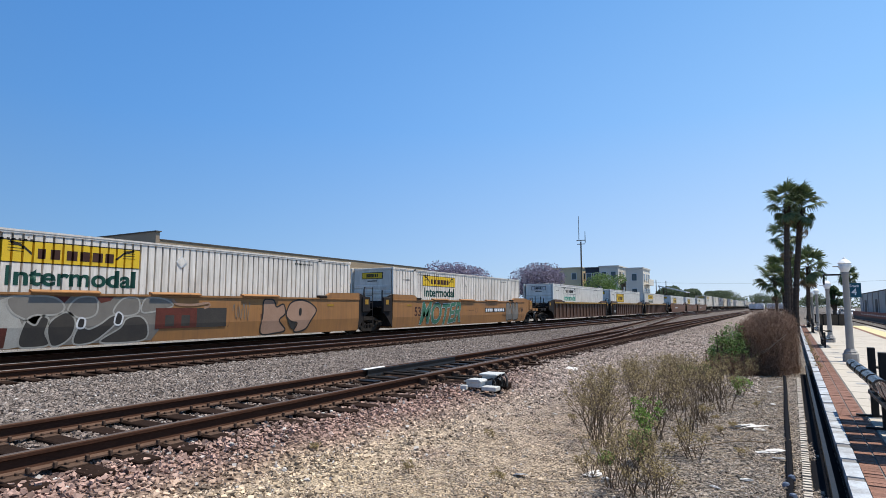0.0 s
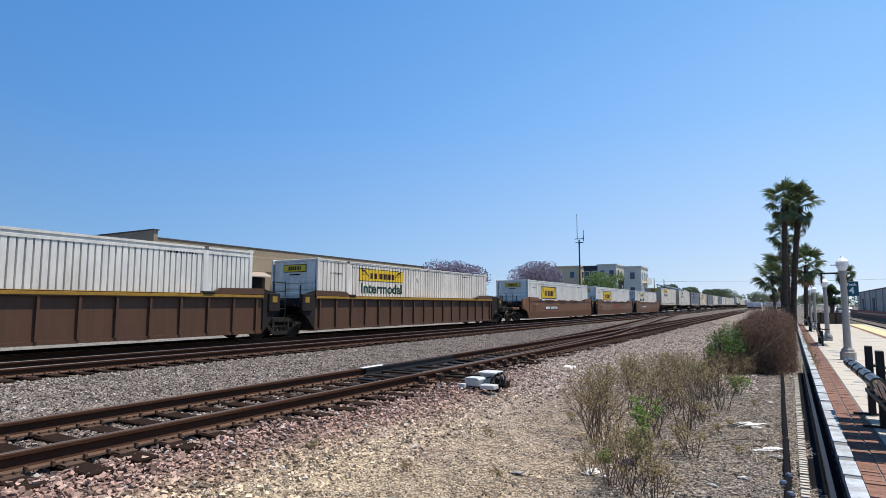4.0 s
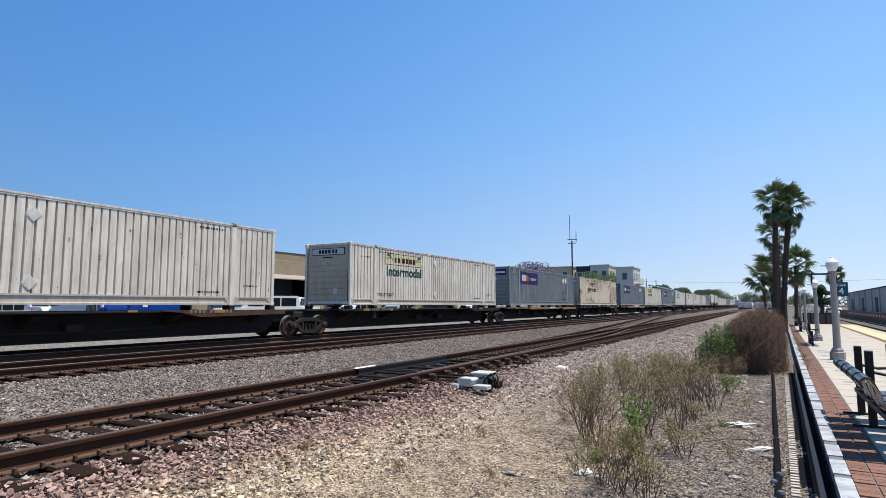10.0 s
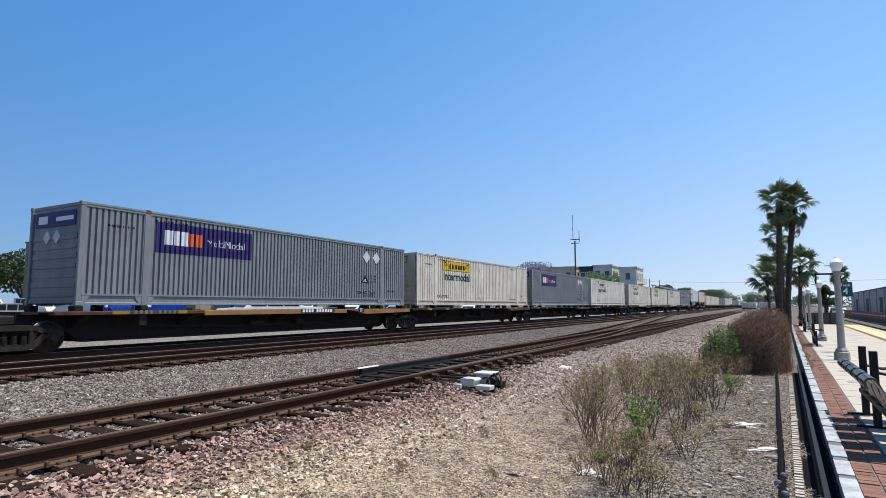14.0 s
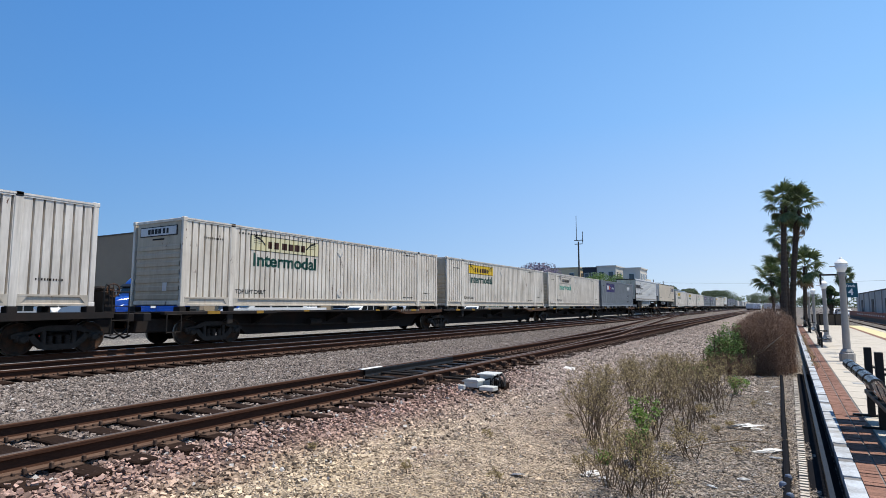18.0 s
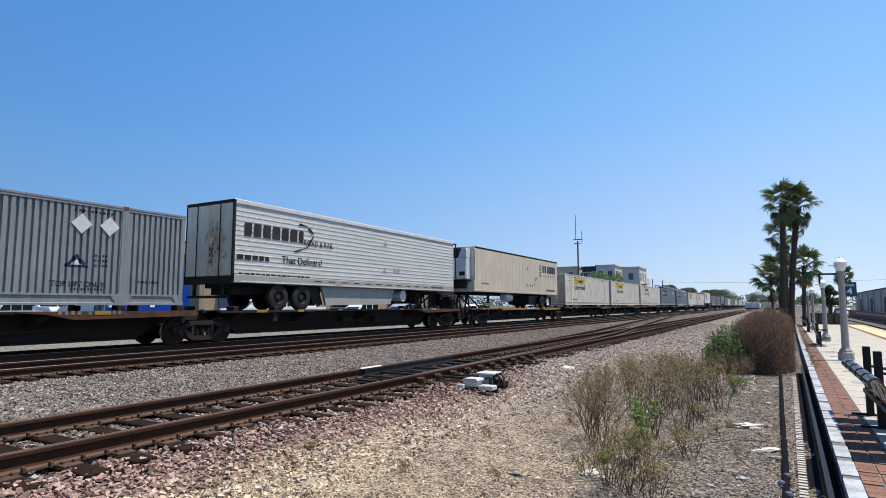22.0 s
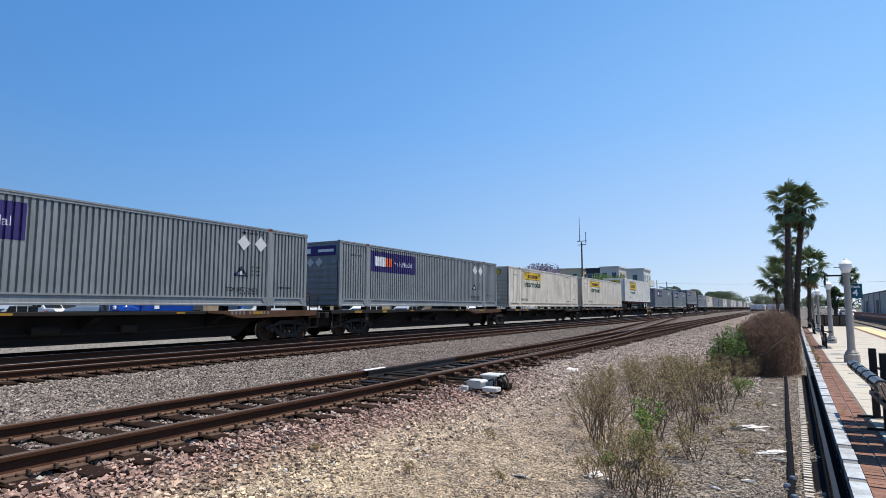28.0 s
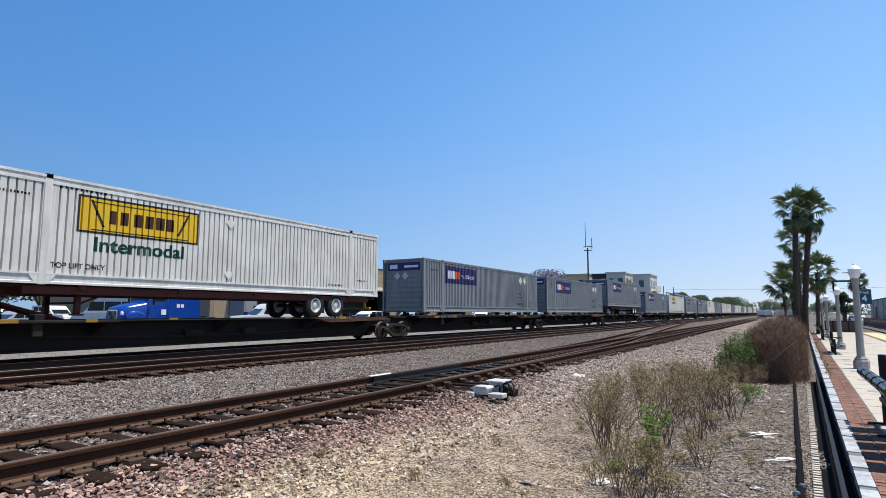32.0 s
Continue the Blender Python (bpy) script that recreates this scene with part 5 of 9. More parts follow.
def well_car(m, gap_near, gap_far, join_near, join_far, label, paint, ribbed):
    c = thing("well_car", m, label, "railway wagon", "wagons of the train")
    steel = M_BROWN if ribbed else (M_ORANGE if m.translation.y < 60 else M_RUSSET)
    y0, y1 = -gap_near / 2, C_LEN + gap_far / 2
    a, b = -0.35, C_LEN + 0.35
    for sx in (-1, 1):
        if ribbed:
            wall = [(1.46, 0.24), (1.50, 0.24), (1.50, 0.34), (1.46, 0.34), (1.46, 1.50), (1.56, 1.50), (1.56, 1.64), (1.38, 1.64), (1.38, 1.56), (1.43, 1.56), (1.43, 0.24)]
        else:
            wall = [(1.45, 0.22), (1.48, 0.22), (1.54, 0.74), (1.54, 1.55), (1.57, 1.56), (1.57, 1.62), (1.42, 1.62), (1.42, 1.56), (1.51, 1.54), (1.51, 0.75)]
        w = part("side_wall", Shape().prism([(sx * p, q) for p, q in wall], a, b), steel, c, "long steel well side")
        if ribbed and sx > 0:
            part("top_lip", Shape().box(1.40, 1.575, 2.2, C_LEN - 2.2, 1.635, 1.66, 0.008).box(1.561, 1.574, -0.3, C_LEN + 0.3, 1.53, 1.62, 0.004), M_OCHRE, c, "worn ochre top edge")
            k = 16
            for i in range(k + 1):
                y = a + 0.3 + (b - a - 0.6) * i / k
                part("rib", Shape().prism([(1.46, 0.28), (1.53, 0.34), (1.55, 1.50), (1.46, 1.50)], y - 0.035, y + 0.035), steel, w)
        for e, d in ((a, 1), (b, -1)):
            raised = [(e, 1.60), (e, 1.86), (e + d * 1.9, 1.84), (e + d * 2.35, 1.60)]
            part("raised_end", Shape().prism(raised, sx * 1.43 if sx > 0 else -1.56, 1.56 if sx > 0 else -1.43, "x"), steel, c)
    for q in (a, 3.9, 7.9, 11.8, b - 0.35):
        part("floor_beam", Shape().box(-1.42, 1.42, q, q + 0.35, 0.22, 0.31), steel, c)
    for e, d, gap, join in ((a, -1, y0, join_near), (b, 1, y1, join_far)):
        part("bulkhead", Shape().box(-1.43, 1.43, min(e, e + d * 0.12), max(e, e + d * 0.12), 0.30, 1.55, 0.01), M_SILL, c)
        tip = gap - d * 0.3 if join == "end" else gap - d * 0.5
        lo, hi = min(e, tip), max(e, tip)
        ext = 1.45 if join == "end" else 0.75
        part("centre_sill", Shape().box(-0.32, 0.32, lo, hi, 0.74, 1.16, 0.02), M_SILL, c)
        part("end_platform", Shape().box(-1.25, 1.25, min(e, e + d * ext), max(e, e + d * ext), 1.20, 1.26).box(-0.9, 1.2, min(tip, tip - d * 0.45), max(tip, tip - d * 0.45), 1.22, 1.26), M_SILL, c)
        for sx in (-1, 1):
            plate = [(e, 1.86), (e + d * ext, 1.66), (e + d * ext, 0.98), (e + d * 0.85, 0.90), (e + d * 0.45, 0.78), (e + d * 0.14, 0.42), (e, 0.26)]
            part("end_side", Shape().prism(plate if join == "end" else plate[:3] + plate[4:], sx * 1.49 - 0.025, sx * 1.49 + 0.025, "x"), steel if join == "end" and not ribbed else M_SILL, c)
        u0 = e + d * (ext - 0.52)
        part("end_box", Shape().box(1.48, 1.58, min(u0, u0 + d * 0.56), max(u0, u0 + d * 0.56), 1.02, 1.70, 0.02), steel if join == "end" and not ribbed else M_SILL, c)
        part("end_mark", Shape().box(1.578, 1.588, min(u0, u0 + d * 0.56) + 0.16, max(u0, u0 + d * 0.56) - 0.16, 1.36, 1.58), M_OCHRE, c, "grimy yellow warning plate")
        for k, yy in enumerate((tip - d * 0.3, tip - d * 0.95) if join == "end" else (tip - d * 0.2,)):
            part("grab_post", Shape().tube((1.34, yy, 0.95), (1.34, yy, 2.05 - 0.12 * k), 0.032, 0.032, 6), M_SILL, c)
            if join == "end":
                part("step_box", Shape().box(1.18, 1.46, yy - 0.27, yy + 0.27, 0.92, 1.10, 0.02), M_SILL if ribbed else steel, c)
        if join == "end":
            part("hand_rail", Shape().path([(1.34, tip - d * 0.3, 1.62), (1.34, tip - d * 0.95, 1.60), (1.38, e + d * ext, 1.5)], 0.022, 6), M_SILL, c)
            part("air_reservoir", Shape().tube((0.75, tip - d * 0.4, 1.42), (0.75, tip - d * 1.15, 1.42), 0.15, 0.15, 12), M_SILL, c)
            part("brake_pipe", Shape().path([(1.2, e + d * 0.3, 1.0), (1.3, e + d * 1.2, 1.15), (1.22, tip - d * 0.7, 0.85), (0.9, tip - d * 0.2, 0.7)], 0.022, 6), M_SILL, c)
            part("uncoupling_lever", Shape().path([(1.3, tip - d * 0.1, 0.98), (0.7, tip, 0.95), (0.2, tip + d * 0.15, 0.9)], 0.018, 6), M_SILL, c)
            for k in range(2):
                part("far_post", Shape().tube((-1.2, tip - d * (0.3 + 0.5 * k), 0.95), (-1.2, tip - d * (0.3 + 0.5 * k), 1.95), 0.03, 0.03, 6), M_SILL, c)
        else:
            if d > 0:
                part("end_ladder", ladder(1.52, tip - 0.1, 0.42, 2.15, 0.62), M_SILL, c)
                part("brake_rack", Shape().box(0.7, 1.3, tip - 0.25, tip + 0.2, 1.26, 1.5, 0.04).tube((0.2, tip, 1.66), (1.2, tip, 1.66), 0.1, 0.1, 10), M_SILL, c)
        if join == "end":
            bogie(c, e + d * 1.45)
            coupler(c, tip - d * 0.05, d)
            if d > 0:
                brake_stand(c, tip - d * 0.2)
    if join_far != "end":
        bogie(c, y1)
    for y in () if ribbed else (0.9, 6.2, 14.4):
        part("reflector", Shape().box(1.541, 1.548, y, y + 0.42, 1.27, 1.37), M_OCHRE, c, "yellow reflective strip")
    for q in (1.75, 13.9):
        part("top_guide", Shape().box(1.40, 1.60, q, q + 0.45, 1.62, 1.72, 0.02), M_SILL, c)
    if not ribbed:
        for q in (3.4, 6.6, 10.0):
            part("lip_plate", Shape().prism([(1.44, 1.62), (1.63, 1.62), (1.63, 1.645), (1.48, 1.70), (1.44, 1.70)], q, q + 1.7), steel, c)
        mid = 8.55 if m.translation.y < 10 else (11.45 if m.translation.y < 60 else 4.7)
        if 20 < m.translation.y < 120 or m.translation.y > 140:
            part("number_board", Shape().box(1.540, 1.546, mid - 1.6, mid + 1.6, 0.89, 1.17), M_INK, c)
            put("number_marking", bars([(-1.46 + 0.27 * i + (0.22 if i > 3 else 0), 0.19) for i in range(10)], 0.19, M_SIGNWHITE), c, pose(1.5475, mid - 0.02, 1.03))
        put("size_lettering", lettering("53", 0.66, M_BROWNINK, 0.012), c, pose(1.5435, 1.9 if m.translation.y < 60 else 0.6, 0.98))
        for ob in c.children:
            if ob.name.startswith("number_marking"):
                tagged(ob, kind="stuff")
    else:
        if abs(m.translation.y - 66.33) < 0.1:
            part("patch", Shape().box(1.551, 1.555, 0.2, 1.5, 0.42, 1.4), M_SILL, c, "black painted patch")
            put("load_lettering", lettering("125T", 0.36, M_PLACARD, 0.006), c, pose(1.558, 0.85, 0.7))
    return c


def tyre_mesh():
    return Shape().lathe([(0.28, -0.12), (0.44, -0.13), (0.50, -0.09), (0.50, 0.09), (0.44, 0.13), (0.30, 0.12), (0.28, 0.02)], 24, axis="x").mesh("tyre", M_TYRE, 50)


def rim_mesh(bright=True):
    return Shape().lathe([(0.285, 0.0), (0.29, 0.128), (0.255, 0.125), (0.225, 0.05), (0.13, 0.03), (0.11, 0.085), (0.07, 0.10)], 20, axis="x").mesh("rim", M_RIM if bright else M_TRUCK, 40)


def road_wheels(parent, y, z, bright=True):
    for x in (-1.0, 1.12):
        t = put("tyre", shared("tyre", tyre_mesh), parent, pose(x, y, z))
        put("rim", shared("rim", rim_mesh) if bright else shared("dark_rim", lambda: rim_mesh(False)), t)
    part("road_axle", Shape().tube((-1.1, y, z), (1.1, y, z), 0.07, 0.07, 10), M_TRUCK, parent)


def landing_gear(parent, y, z0, z1, material):
    for x in (-0.85, 0.85):
        part("landing_leg", Shape().box(x - 0.07, x + 0.07, y - 0.07, y + 0.07, z0 + 0.05, z1, 0.01).box(x - 0.15, x + 0.15, y - 0.13, y + 0.13, z0, z0 + 0.05, 0.01), material, parent)
    part("leg_brace", Shape().tube((-0.85, y, z0 + 0.35), (0.85, y, z0 + 0.35), 0.03, 0.03, 6).tube((0.85, y, z0 + 0.3), (0.6, y + 1.0, z1), 0.03, 0.03, 6), material, parent)


def hitch_stand(y, d, top, low):
    """Braced stand that holds a trailer's kingpin over the wagon's deck."""
    s = Shape().box(-0.45, 0.45, y - 0.45, y + 0.45, top - 0.1, top - 0.01, 0.02).box(-0.5, 0.5, y - 0.35, y + 0.35, low, low + 0.06, 0.01)
    for x in (-0.32, 0.32):
        s.tube((x, y - 0.3, low), (x, y - 0.05, top - 0.08), 0.06, 0.06, 6).tube((x, y + 0.3, low), (x, y + 0.05, top - 0.08), 0.05, 0.05, 6)
        s.tube((x, y, top - 0.15), (x, y + d * 1.9, low), 0.05, 0.05, 6)
    return s


def reefer_trailer(m):
    """Nose towards -y with its cooling unit, wheels at the far end; base at the wagon deck."""
    t = thing("reefer_trailer", m, "white refrigerated semi-trailer with cooling unit on its nose", "semi-trailer", "trailers on the train")
    z0, z1, n = 1.08, 3.98, 16.3
    part("side_wall", Shape().box(1.24, 1.28, 0.05, n - 0.05, z0 + 0.12, z1 - 0.1), M_TRAILER, t)
    part("far_side_wall", Shape().box(-1.28, -1.24, 0.05, n - 0.05, z0 + 0.12, z1 - 0.1), M_TRAILER, t)
    part("roof", Shape().box(-1.26, 1.26, 0.0, n, z1 - 0.04, z1, 0.02), M_CREAM, t)
    part("front_wall", Shape().box(-1.28, 1.28, 0.0, 0.05, z0, z1 - 0.02), M_CREAM, t)
    part("rear_doors", Shape().box(-1.28, 1.28, n - 0.05, n, z0, z1 - 0.02), M_CREAM, t)
    part("top_rail", Shape().box(1.24, 1.30, 0.0, n, z1 - 0.07, z1 + 0.01, 0.015).box(-1.30, -1.24, 0.0, n, z1 - 0.07, z1 + 0.01, 0.015), M_TRUCK, t)
    part("bottom_rail", Shape().box(1.24, 1.30, 0.0, n, z0, z0 + 0.14, 0.015).box(-1.30, -1.24, 0.0, n, z0, z0 + 0.14, 0.015), M_ENDDIRT, t)
    for i in range(25):
        y = 0.5 + i * 0.645
        part("rivet_seam", Shape().box(1.28, 1.284, y - 0.008, y + 0.008, z0 + 0.16, z1 - 0.18), M_TRAILER, t)
    part("corner_trim", Shape().box(1.20, 1.31, -0.02, 0.12, z0, z1, 0.03).box(-1.31, -1.20, -0.02, 0.12, z0, z1, 0.03), M_TRAILER, t)
    for k in range(10):
        part("corner_marking", Shape().box(1.309, 1.314, 0.005, 0.095, z0 + 0.75 + 0.2 * k, z0 + 0.87 + 0.2 * k), M_INK, t)
    part("cooling_unit", Shape().box(-0.98, 1.05, -0.62, -0.02, z0 + 0.75, z1 - 0.75, 0.06).prism([(-0.98, z1 - 0.75), (1.05, z1 - 0.75), (1.05, z1 - 0.2), (0.75, z1 - 0.12), (0.45, z1 - 0.75)], -0.60, -0.02), M_PLACARD, t, "white cooling unit")
    part("cooling_grille", Shape().box(-0.96, 0.5, -0.60, -0.03, z1 - 0.95, z1 - 0.1, 0.05), M_BLACK, t, "black fan grille")
    part("unit_panel", Shape().box(0.55, 0.95, -0.64, -0.60, z0 + 1.0, z0 + 1.25).box(-0.3, -0.1, -0.64, -0.60, z0 + 1.1, z0 + 1.3).box(0.0, 0.02, -0.635, -0.61, z0 + 0.8, z1 - 0.95), M_BLACK, t)
    part("unit_base", Shape().box(-1.05, 1.1, -0.66, 0.0, z0 + 0.66, z0 + 0.76, 0.02).box(-0.7, 0.8, -0.45, 0.0, z0 + 0.2, z0 + 0.68, 0.06), M_BLACK, t)
    part("number_marking_front", Shape().prism([(1.2, z0 + 0.9), (1.24, z0 + 0.9), (1.24, z1 - 0.3), (1.2, z1 - 0.3)], -0.03, -0.025), M_SIGNWHITE, t)
    part("under_frame", Shape().box(-0.5, 0.5, 0.6, n - 0.6, z0 - 0.18, z0).box(-0.55, 0.55, 10.6, 15.0, z0 - 0.42, z0 - 0.1, 0.02), M_TRUCK, t)
    part("fuel_tank", Shape().tube((0.9, 5.4, z0 - 0.33), (0.9, 6.6, z0 - 0.33), 0.28, 0.28, 16), M_PLACARD, t, "aluminium fuel tank")
    part("king_post", hitch_stand(0.9, 1, z0, 0.0), M_TRUCK, t, "hitch stand of the wagon's deck")
    landing_gear(t, 3.0, 0.35, z0, M_TRUCK)
    road_wheels(t, 12.6, 0.5, False)
    road_wheels(t, 13.85, 0.5)
    part("mud_flap", Shape().box(0.75, 1.25, 14.6, 14.62, 0.25, 0.95), M_BLACK, t)
    part("suspension_box", Shape().box(-0.8, 0.95, 10.2, 11.9, 0.25, 1.0, 0.05).box(-0.5, 0.6, 11.9, 14.4, 0.3, 1.0, 0.05), M_BLACK, t)
    put("logo_marking", bars(word_bars(3.1, 6, 9), 0.58, M_NAVY), t, pose(1.29, 14.15, 3.18), "navy bars of a trade name")
    put("logo_marking_thin", bars([(-1.5 + 0.45 * i, 0.10) for i in range(7)], 0.22, M_SPRAYDARK), t, pose(1.29, 14.15, 2.62))
    globe = Shape()
    arcs = [[(0.44 * k * math.cos(radians(a_)), 0.5 * math.sin(radians(a_))) for a_ in range(90, 271, 15)] for k in (1.0, 0.62, 0.2, -0.25)]
    arcs += [[(-0.44 * math.sqrt(1 - (z_ / 0.5) ** 2), z_ * 0.96), (-0.1, z_ * 1.04), (0.12 if abs(z_) < 0.3 else 0.0, z_)] for z_ in (-0.34, -0.12, 0.12, 0.34)]
    for arc in arcs:
        for (p, q), (p2, q2) in zip(arc, arc[1:]):
            d = math.hypot(p2 - p, q2 - q) or 1
            ox, oz = -(q2 - q) / d * 0.014, (p2 - p) / d * 0.014
            globe.quad_strip([(0, p + ox, q + oz), (0, p2 + ox, q2 + oz), (0, p2 - ox, q2 - oz), (0, p - ox, q - oz)], [(0, 1, 2, 3)])
    put("globe_mark", globe.mesh("globe", M_TRUCK), t, pose(1.29, 12.2, 3.0))
    put("address_marking", bars(word_bars(2.2, 11, 2), 0.12, M_INK), t, pose(1.29, 14.6, 1.45))
    put("number_marking", bars([(-0.6 + 0.12 * i, 0.06) for i in range(10)], 0.10, M_INK), t, pose(1.29, 1.7, 1.65))
    s = Shape()
    for y, z in ((9.1, 1.75), (9.75, 1.75), (10.2, 1.75), (10.7, 1.85), (10.9, 2.2), (11.1, 2.35), (9.3, 3.05)):
        s.quad_strip([(0, y - 0.15, z), (0, y, z - 0.15), (0, y + 0.15, z), (0, y, z + 0.15)], [(0, 1, 2, 3)])
    put("placards", s.mesh("placards", M_SPRAYGREY), t, pose(1.288, 0, 0))
    return t


def fluted_trailer(m):
    """Doors towards -y, wheels near them; fluted bright sides."""
    t = thing("fluted_trailer", m, "silver ribbed refrigerated semi-trailer with dirty rear doors", "semi-trailer", "trailers on the train")
    z0, z1, n = 1.0, 3.98, 16.15
    prof = [(1.22, z0 + 0.30)]
    z = z0 + 0.34
    while z < z1 - 0.2:
        prof += [(1.268, z), (1.268, z + 0.125), (1.278, z + 0.132), (1.278, z + 0.142), (1.268, z + 0.149), (1.278, z + 0.156), (1.278, z + 0.166), (1.268, z + 0.173)]
        z += 0.175
    prof += [(1.265, z1 - 0.14), (1.22, z1 - 0.14)]
    part("side_wall", Shape().prism(prof, 0.06, n - 0.06), M_FLUTED, t, "fluted bare steel side")
    part("far_side_wall", Shape().box(-1.28, -1.22, 0.06, n - 0.06, z0 + 0.3, z1 - 0.14), M_FLUTED, t)
    part("roof", Shape().box(-1.26, 1.26, 0.0, n, z1 - 0.05, z1, 0.02), M_PLACARD, t)
    part("top_rail", Shape().box(1.22, 1.31, 0.0, n, z1 - 0.16, z1 + 0.01, 0.02).box(-1.31, -1.22, 0.0, n, z1 - 0.16, z1 + 0.01, 0.02), M_PLACARD, t)
    part("bottom_rail", Shape().box(1.22, 1.31, 0.0, n, z0, z0 + 0.30, 0.015).box(-1.31, -1.22, 0.0, n, z0, z0 + 0.30, 0.015), M_SPRAYPALE, t)
    part("reflector_strip", Shape().box(1.31, 1.315, 0.4, 5.5, z0 + 0.03, z0 + 0.08).box(1.31, 1.315, 6.0, 15.8, z0 + 0.03, z0 + 0.08), M_PLACARD, t)
    for x0, x1 in ((-1.24, -0.01), (0.01, 1.24)):
        d = part("rear_door", Shape().box(x0, x1, 0.0, 0.06, z0 + 0.25, z1 - 0.12, 0.012), M_RUSTY, t, "stained rear door")
        xm = (x0 + x1) / 2
        part("lock_rod", Shape().tube((xm, -0.03, z0 + 0.2), (xm, -0.03, z1 - 0.14), 0.018, 0.018, 6), M_TRUCK, d)
    part("rear_frame", Shape().box(-1.3, 1.3, -0.01, 0.08, z0 - 0.05, z0 + 0.22, 0.02).box(-1.3, 1.3, -0.01, 0.08, z1 - 0.14, z1, 0.02).box(1.22, 1.31, -0.01, 0.1, z0, z1, 0.02).box(-1.31, -1.22, -0.01, 0.1, z0, z1, 0.02), M_TRUCK, t)
    part("rear_guard", Shape().box(-1.1, 1.1, 0.0, 0.1, 0.45, 0.55, 0.02).box(-0.8, -0.7, 0.0, 0.1, 0.5, z0).box(0.7, 0.8, 0.0, 0.1, 0.5, z0), M_TRUCK, t)
    part("front_wall", Shape().box(-1.28, 1.28, n - 0.05, n, z0, z1 - 0.02), M_SIGNWHITE, t)
    part("front_cage", Shape().tube((1.15, n + 0.5, z0 + 0.9), (1.15, n + 0.5, z1 - 0.1), 0.035, 0.035, 6).tube((-1.15, n + 0.5, z0 + 0.9), (-1.15, n + 0.5, z1 - 0.1), 0.035, 0.035, 6)
         .box(-1.2, 1.2, n + 0.05, n + 0.55, z1 - 0.14, z1 - 0.06).box(-1.2, 1.2, n + 0.05, n + 0.55, z0 + 0.82, z0 + 0.9), M_TRUCK, t)
    part("cooling_unit", Shape().box(-0.9, 0.9, n, n + 0.4, z0 + 0.95, z1 - 0.9, 0.05), M_SIGNWHITE, t)
    part("cooling_grille", Shape().box(-0.85, 0.85, n, n + 0.38, z1 - 0.9, z1 - 0.2, 0.03), M_BLACK, t)
    part("under_frame", Shape().box(-0.5, 0.5, 0.3, n - 0.6, z0 - 0.18, z0).box(-0.55, 0.55, 0.6, 4.8, z0 - 0.42, z0 - 0.1, 0.02), M_TRUCK, t)
    part("fuel_tank", Shape().tube((0.55, 11.0, z0 - 0.32), (1.15, 11.0, z0 - 0.32), 0.28, 0.28, 18), M_PLACARD, t, "grey drum-shaped tank")
    landing_gear(t, 12.6, 0.35, z0, M_TRUCK)
    part("king_post", hitch_stand(n - 0.9, -1, z0, 0.0), M_TRUCK, t, "hitch stand of the wagon's deck")
    road_wheels(t, 2.3, 0.5, False)
    road_wheels(t, 3.55, 0.5, False)
    put("logo_marking", bars(word_bars(3.0, 7, 5), 0.48, M_INK), t, pose(1.292, 2.0, 2.95), "dark bars of a trade name")
    arc = Shape()
    pts = [(0.0, 0.55), (0.55, 0.45), (0.85, 0.15), (0.6, -0.3), (-0.2, -0.65)]
    for (p, q), (p2, q2) in zip(pts, pts[1:]):
        arc.quad_strip([(0, p, q), (0, p2, q2), (0, p2 - 0.16, q2 + 0.04), (0, p - 0.12, q - 0.1)], [(0, 1, 2, 3)])
    put("swoosh_mark", arc.mesh("swoosh", M_INK), t, pose(1.292, 3.3, 2.95))
    put("slogan_lettering", lettering("That Delivers!", 0.40, M_TRUCK, 0.004), t, pose(1.292, 3.5, 1.95))
    put("slogan_marking", bars(word_bars(1.5, 5, 6), 0.17, M_TRUCK), t, pose(1.292, 0.95, 1.93))
    put("service_lettering", lettering("ROAD & RAIL", 0.30, M_TRUCK, 0.004), t, pose(1.292, 4.43, 2.72))
    part("side_skirt", Shape().prism([(4.79, 0.99), (10.17, 0.99), (9.85, 0.26), (5.1, 0.20)], 1.05, 1.16, "x"), M_SPRAYPALE, t, "pale grey tapered side skirt")
    # added black plate for the shaded gap before the skirt
    part("skirt_shadow_plate", Shape().prism([(4.0, 0.99), (4.75, 0.99), (5.05, 0.22), (4.5, 0.22)], 0.6, 1.0, "x"), M_BLACK, t)
    for k in range(13):
        part("reflector", Shape().box(1.31, 1.316, 4.2 + 0.85 * k, 4.62 + 0.85 * k, 1.17, 1.21), M_SPRAYDARK, t)
    put("address_marking", bars(word_bars(3.6, 14, 8), 0.13, M_TRUCK), t, pose(1.292, 2.1, 1.3))
    put("number_marking", bars([(-0.6 + 0.12 * i, 0.06) for i in range(10)], 0.10, M_INK), t, pose(1.314, 14.2, 1.2))
    s = Shape()
    for y, z in ((9.17, 1.89), (10.04, 1.93), (10.36, 1.96), (9.22, 3.2)):
        s.quad_strip([(0, y - 0.14, z), (0, y, z - 0.14), (0, y + 0.14, z), (0, y, z + 0.14)], [(0, 1, 2, 3)])
    put("placards", s.mesh("placards", M_SPRAYPALE), t, pose(1.292, 0, 0))
    return t


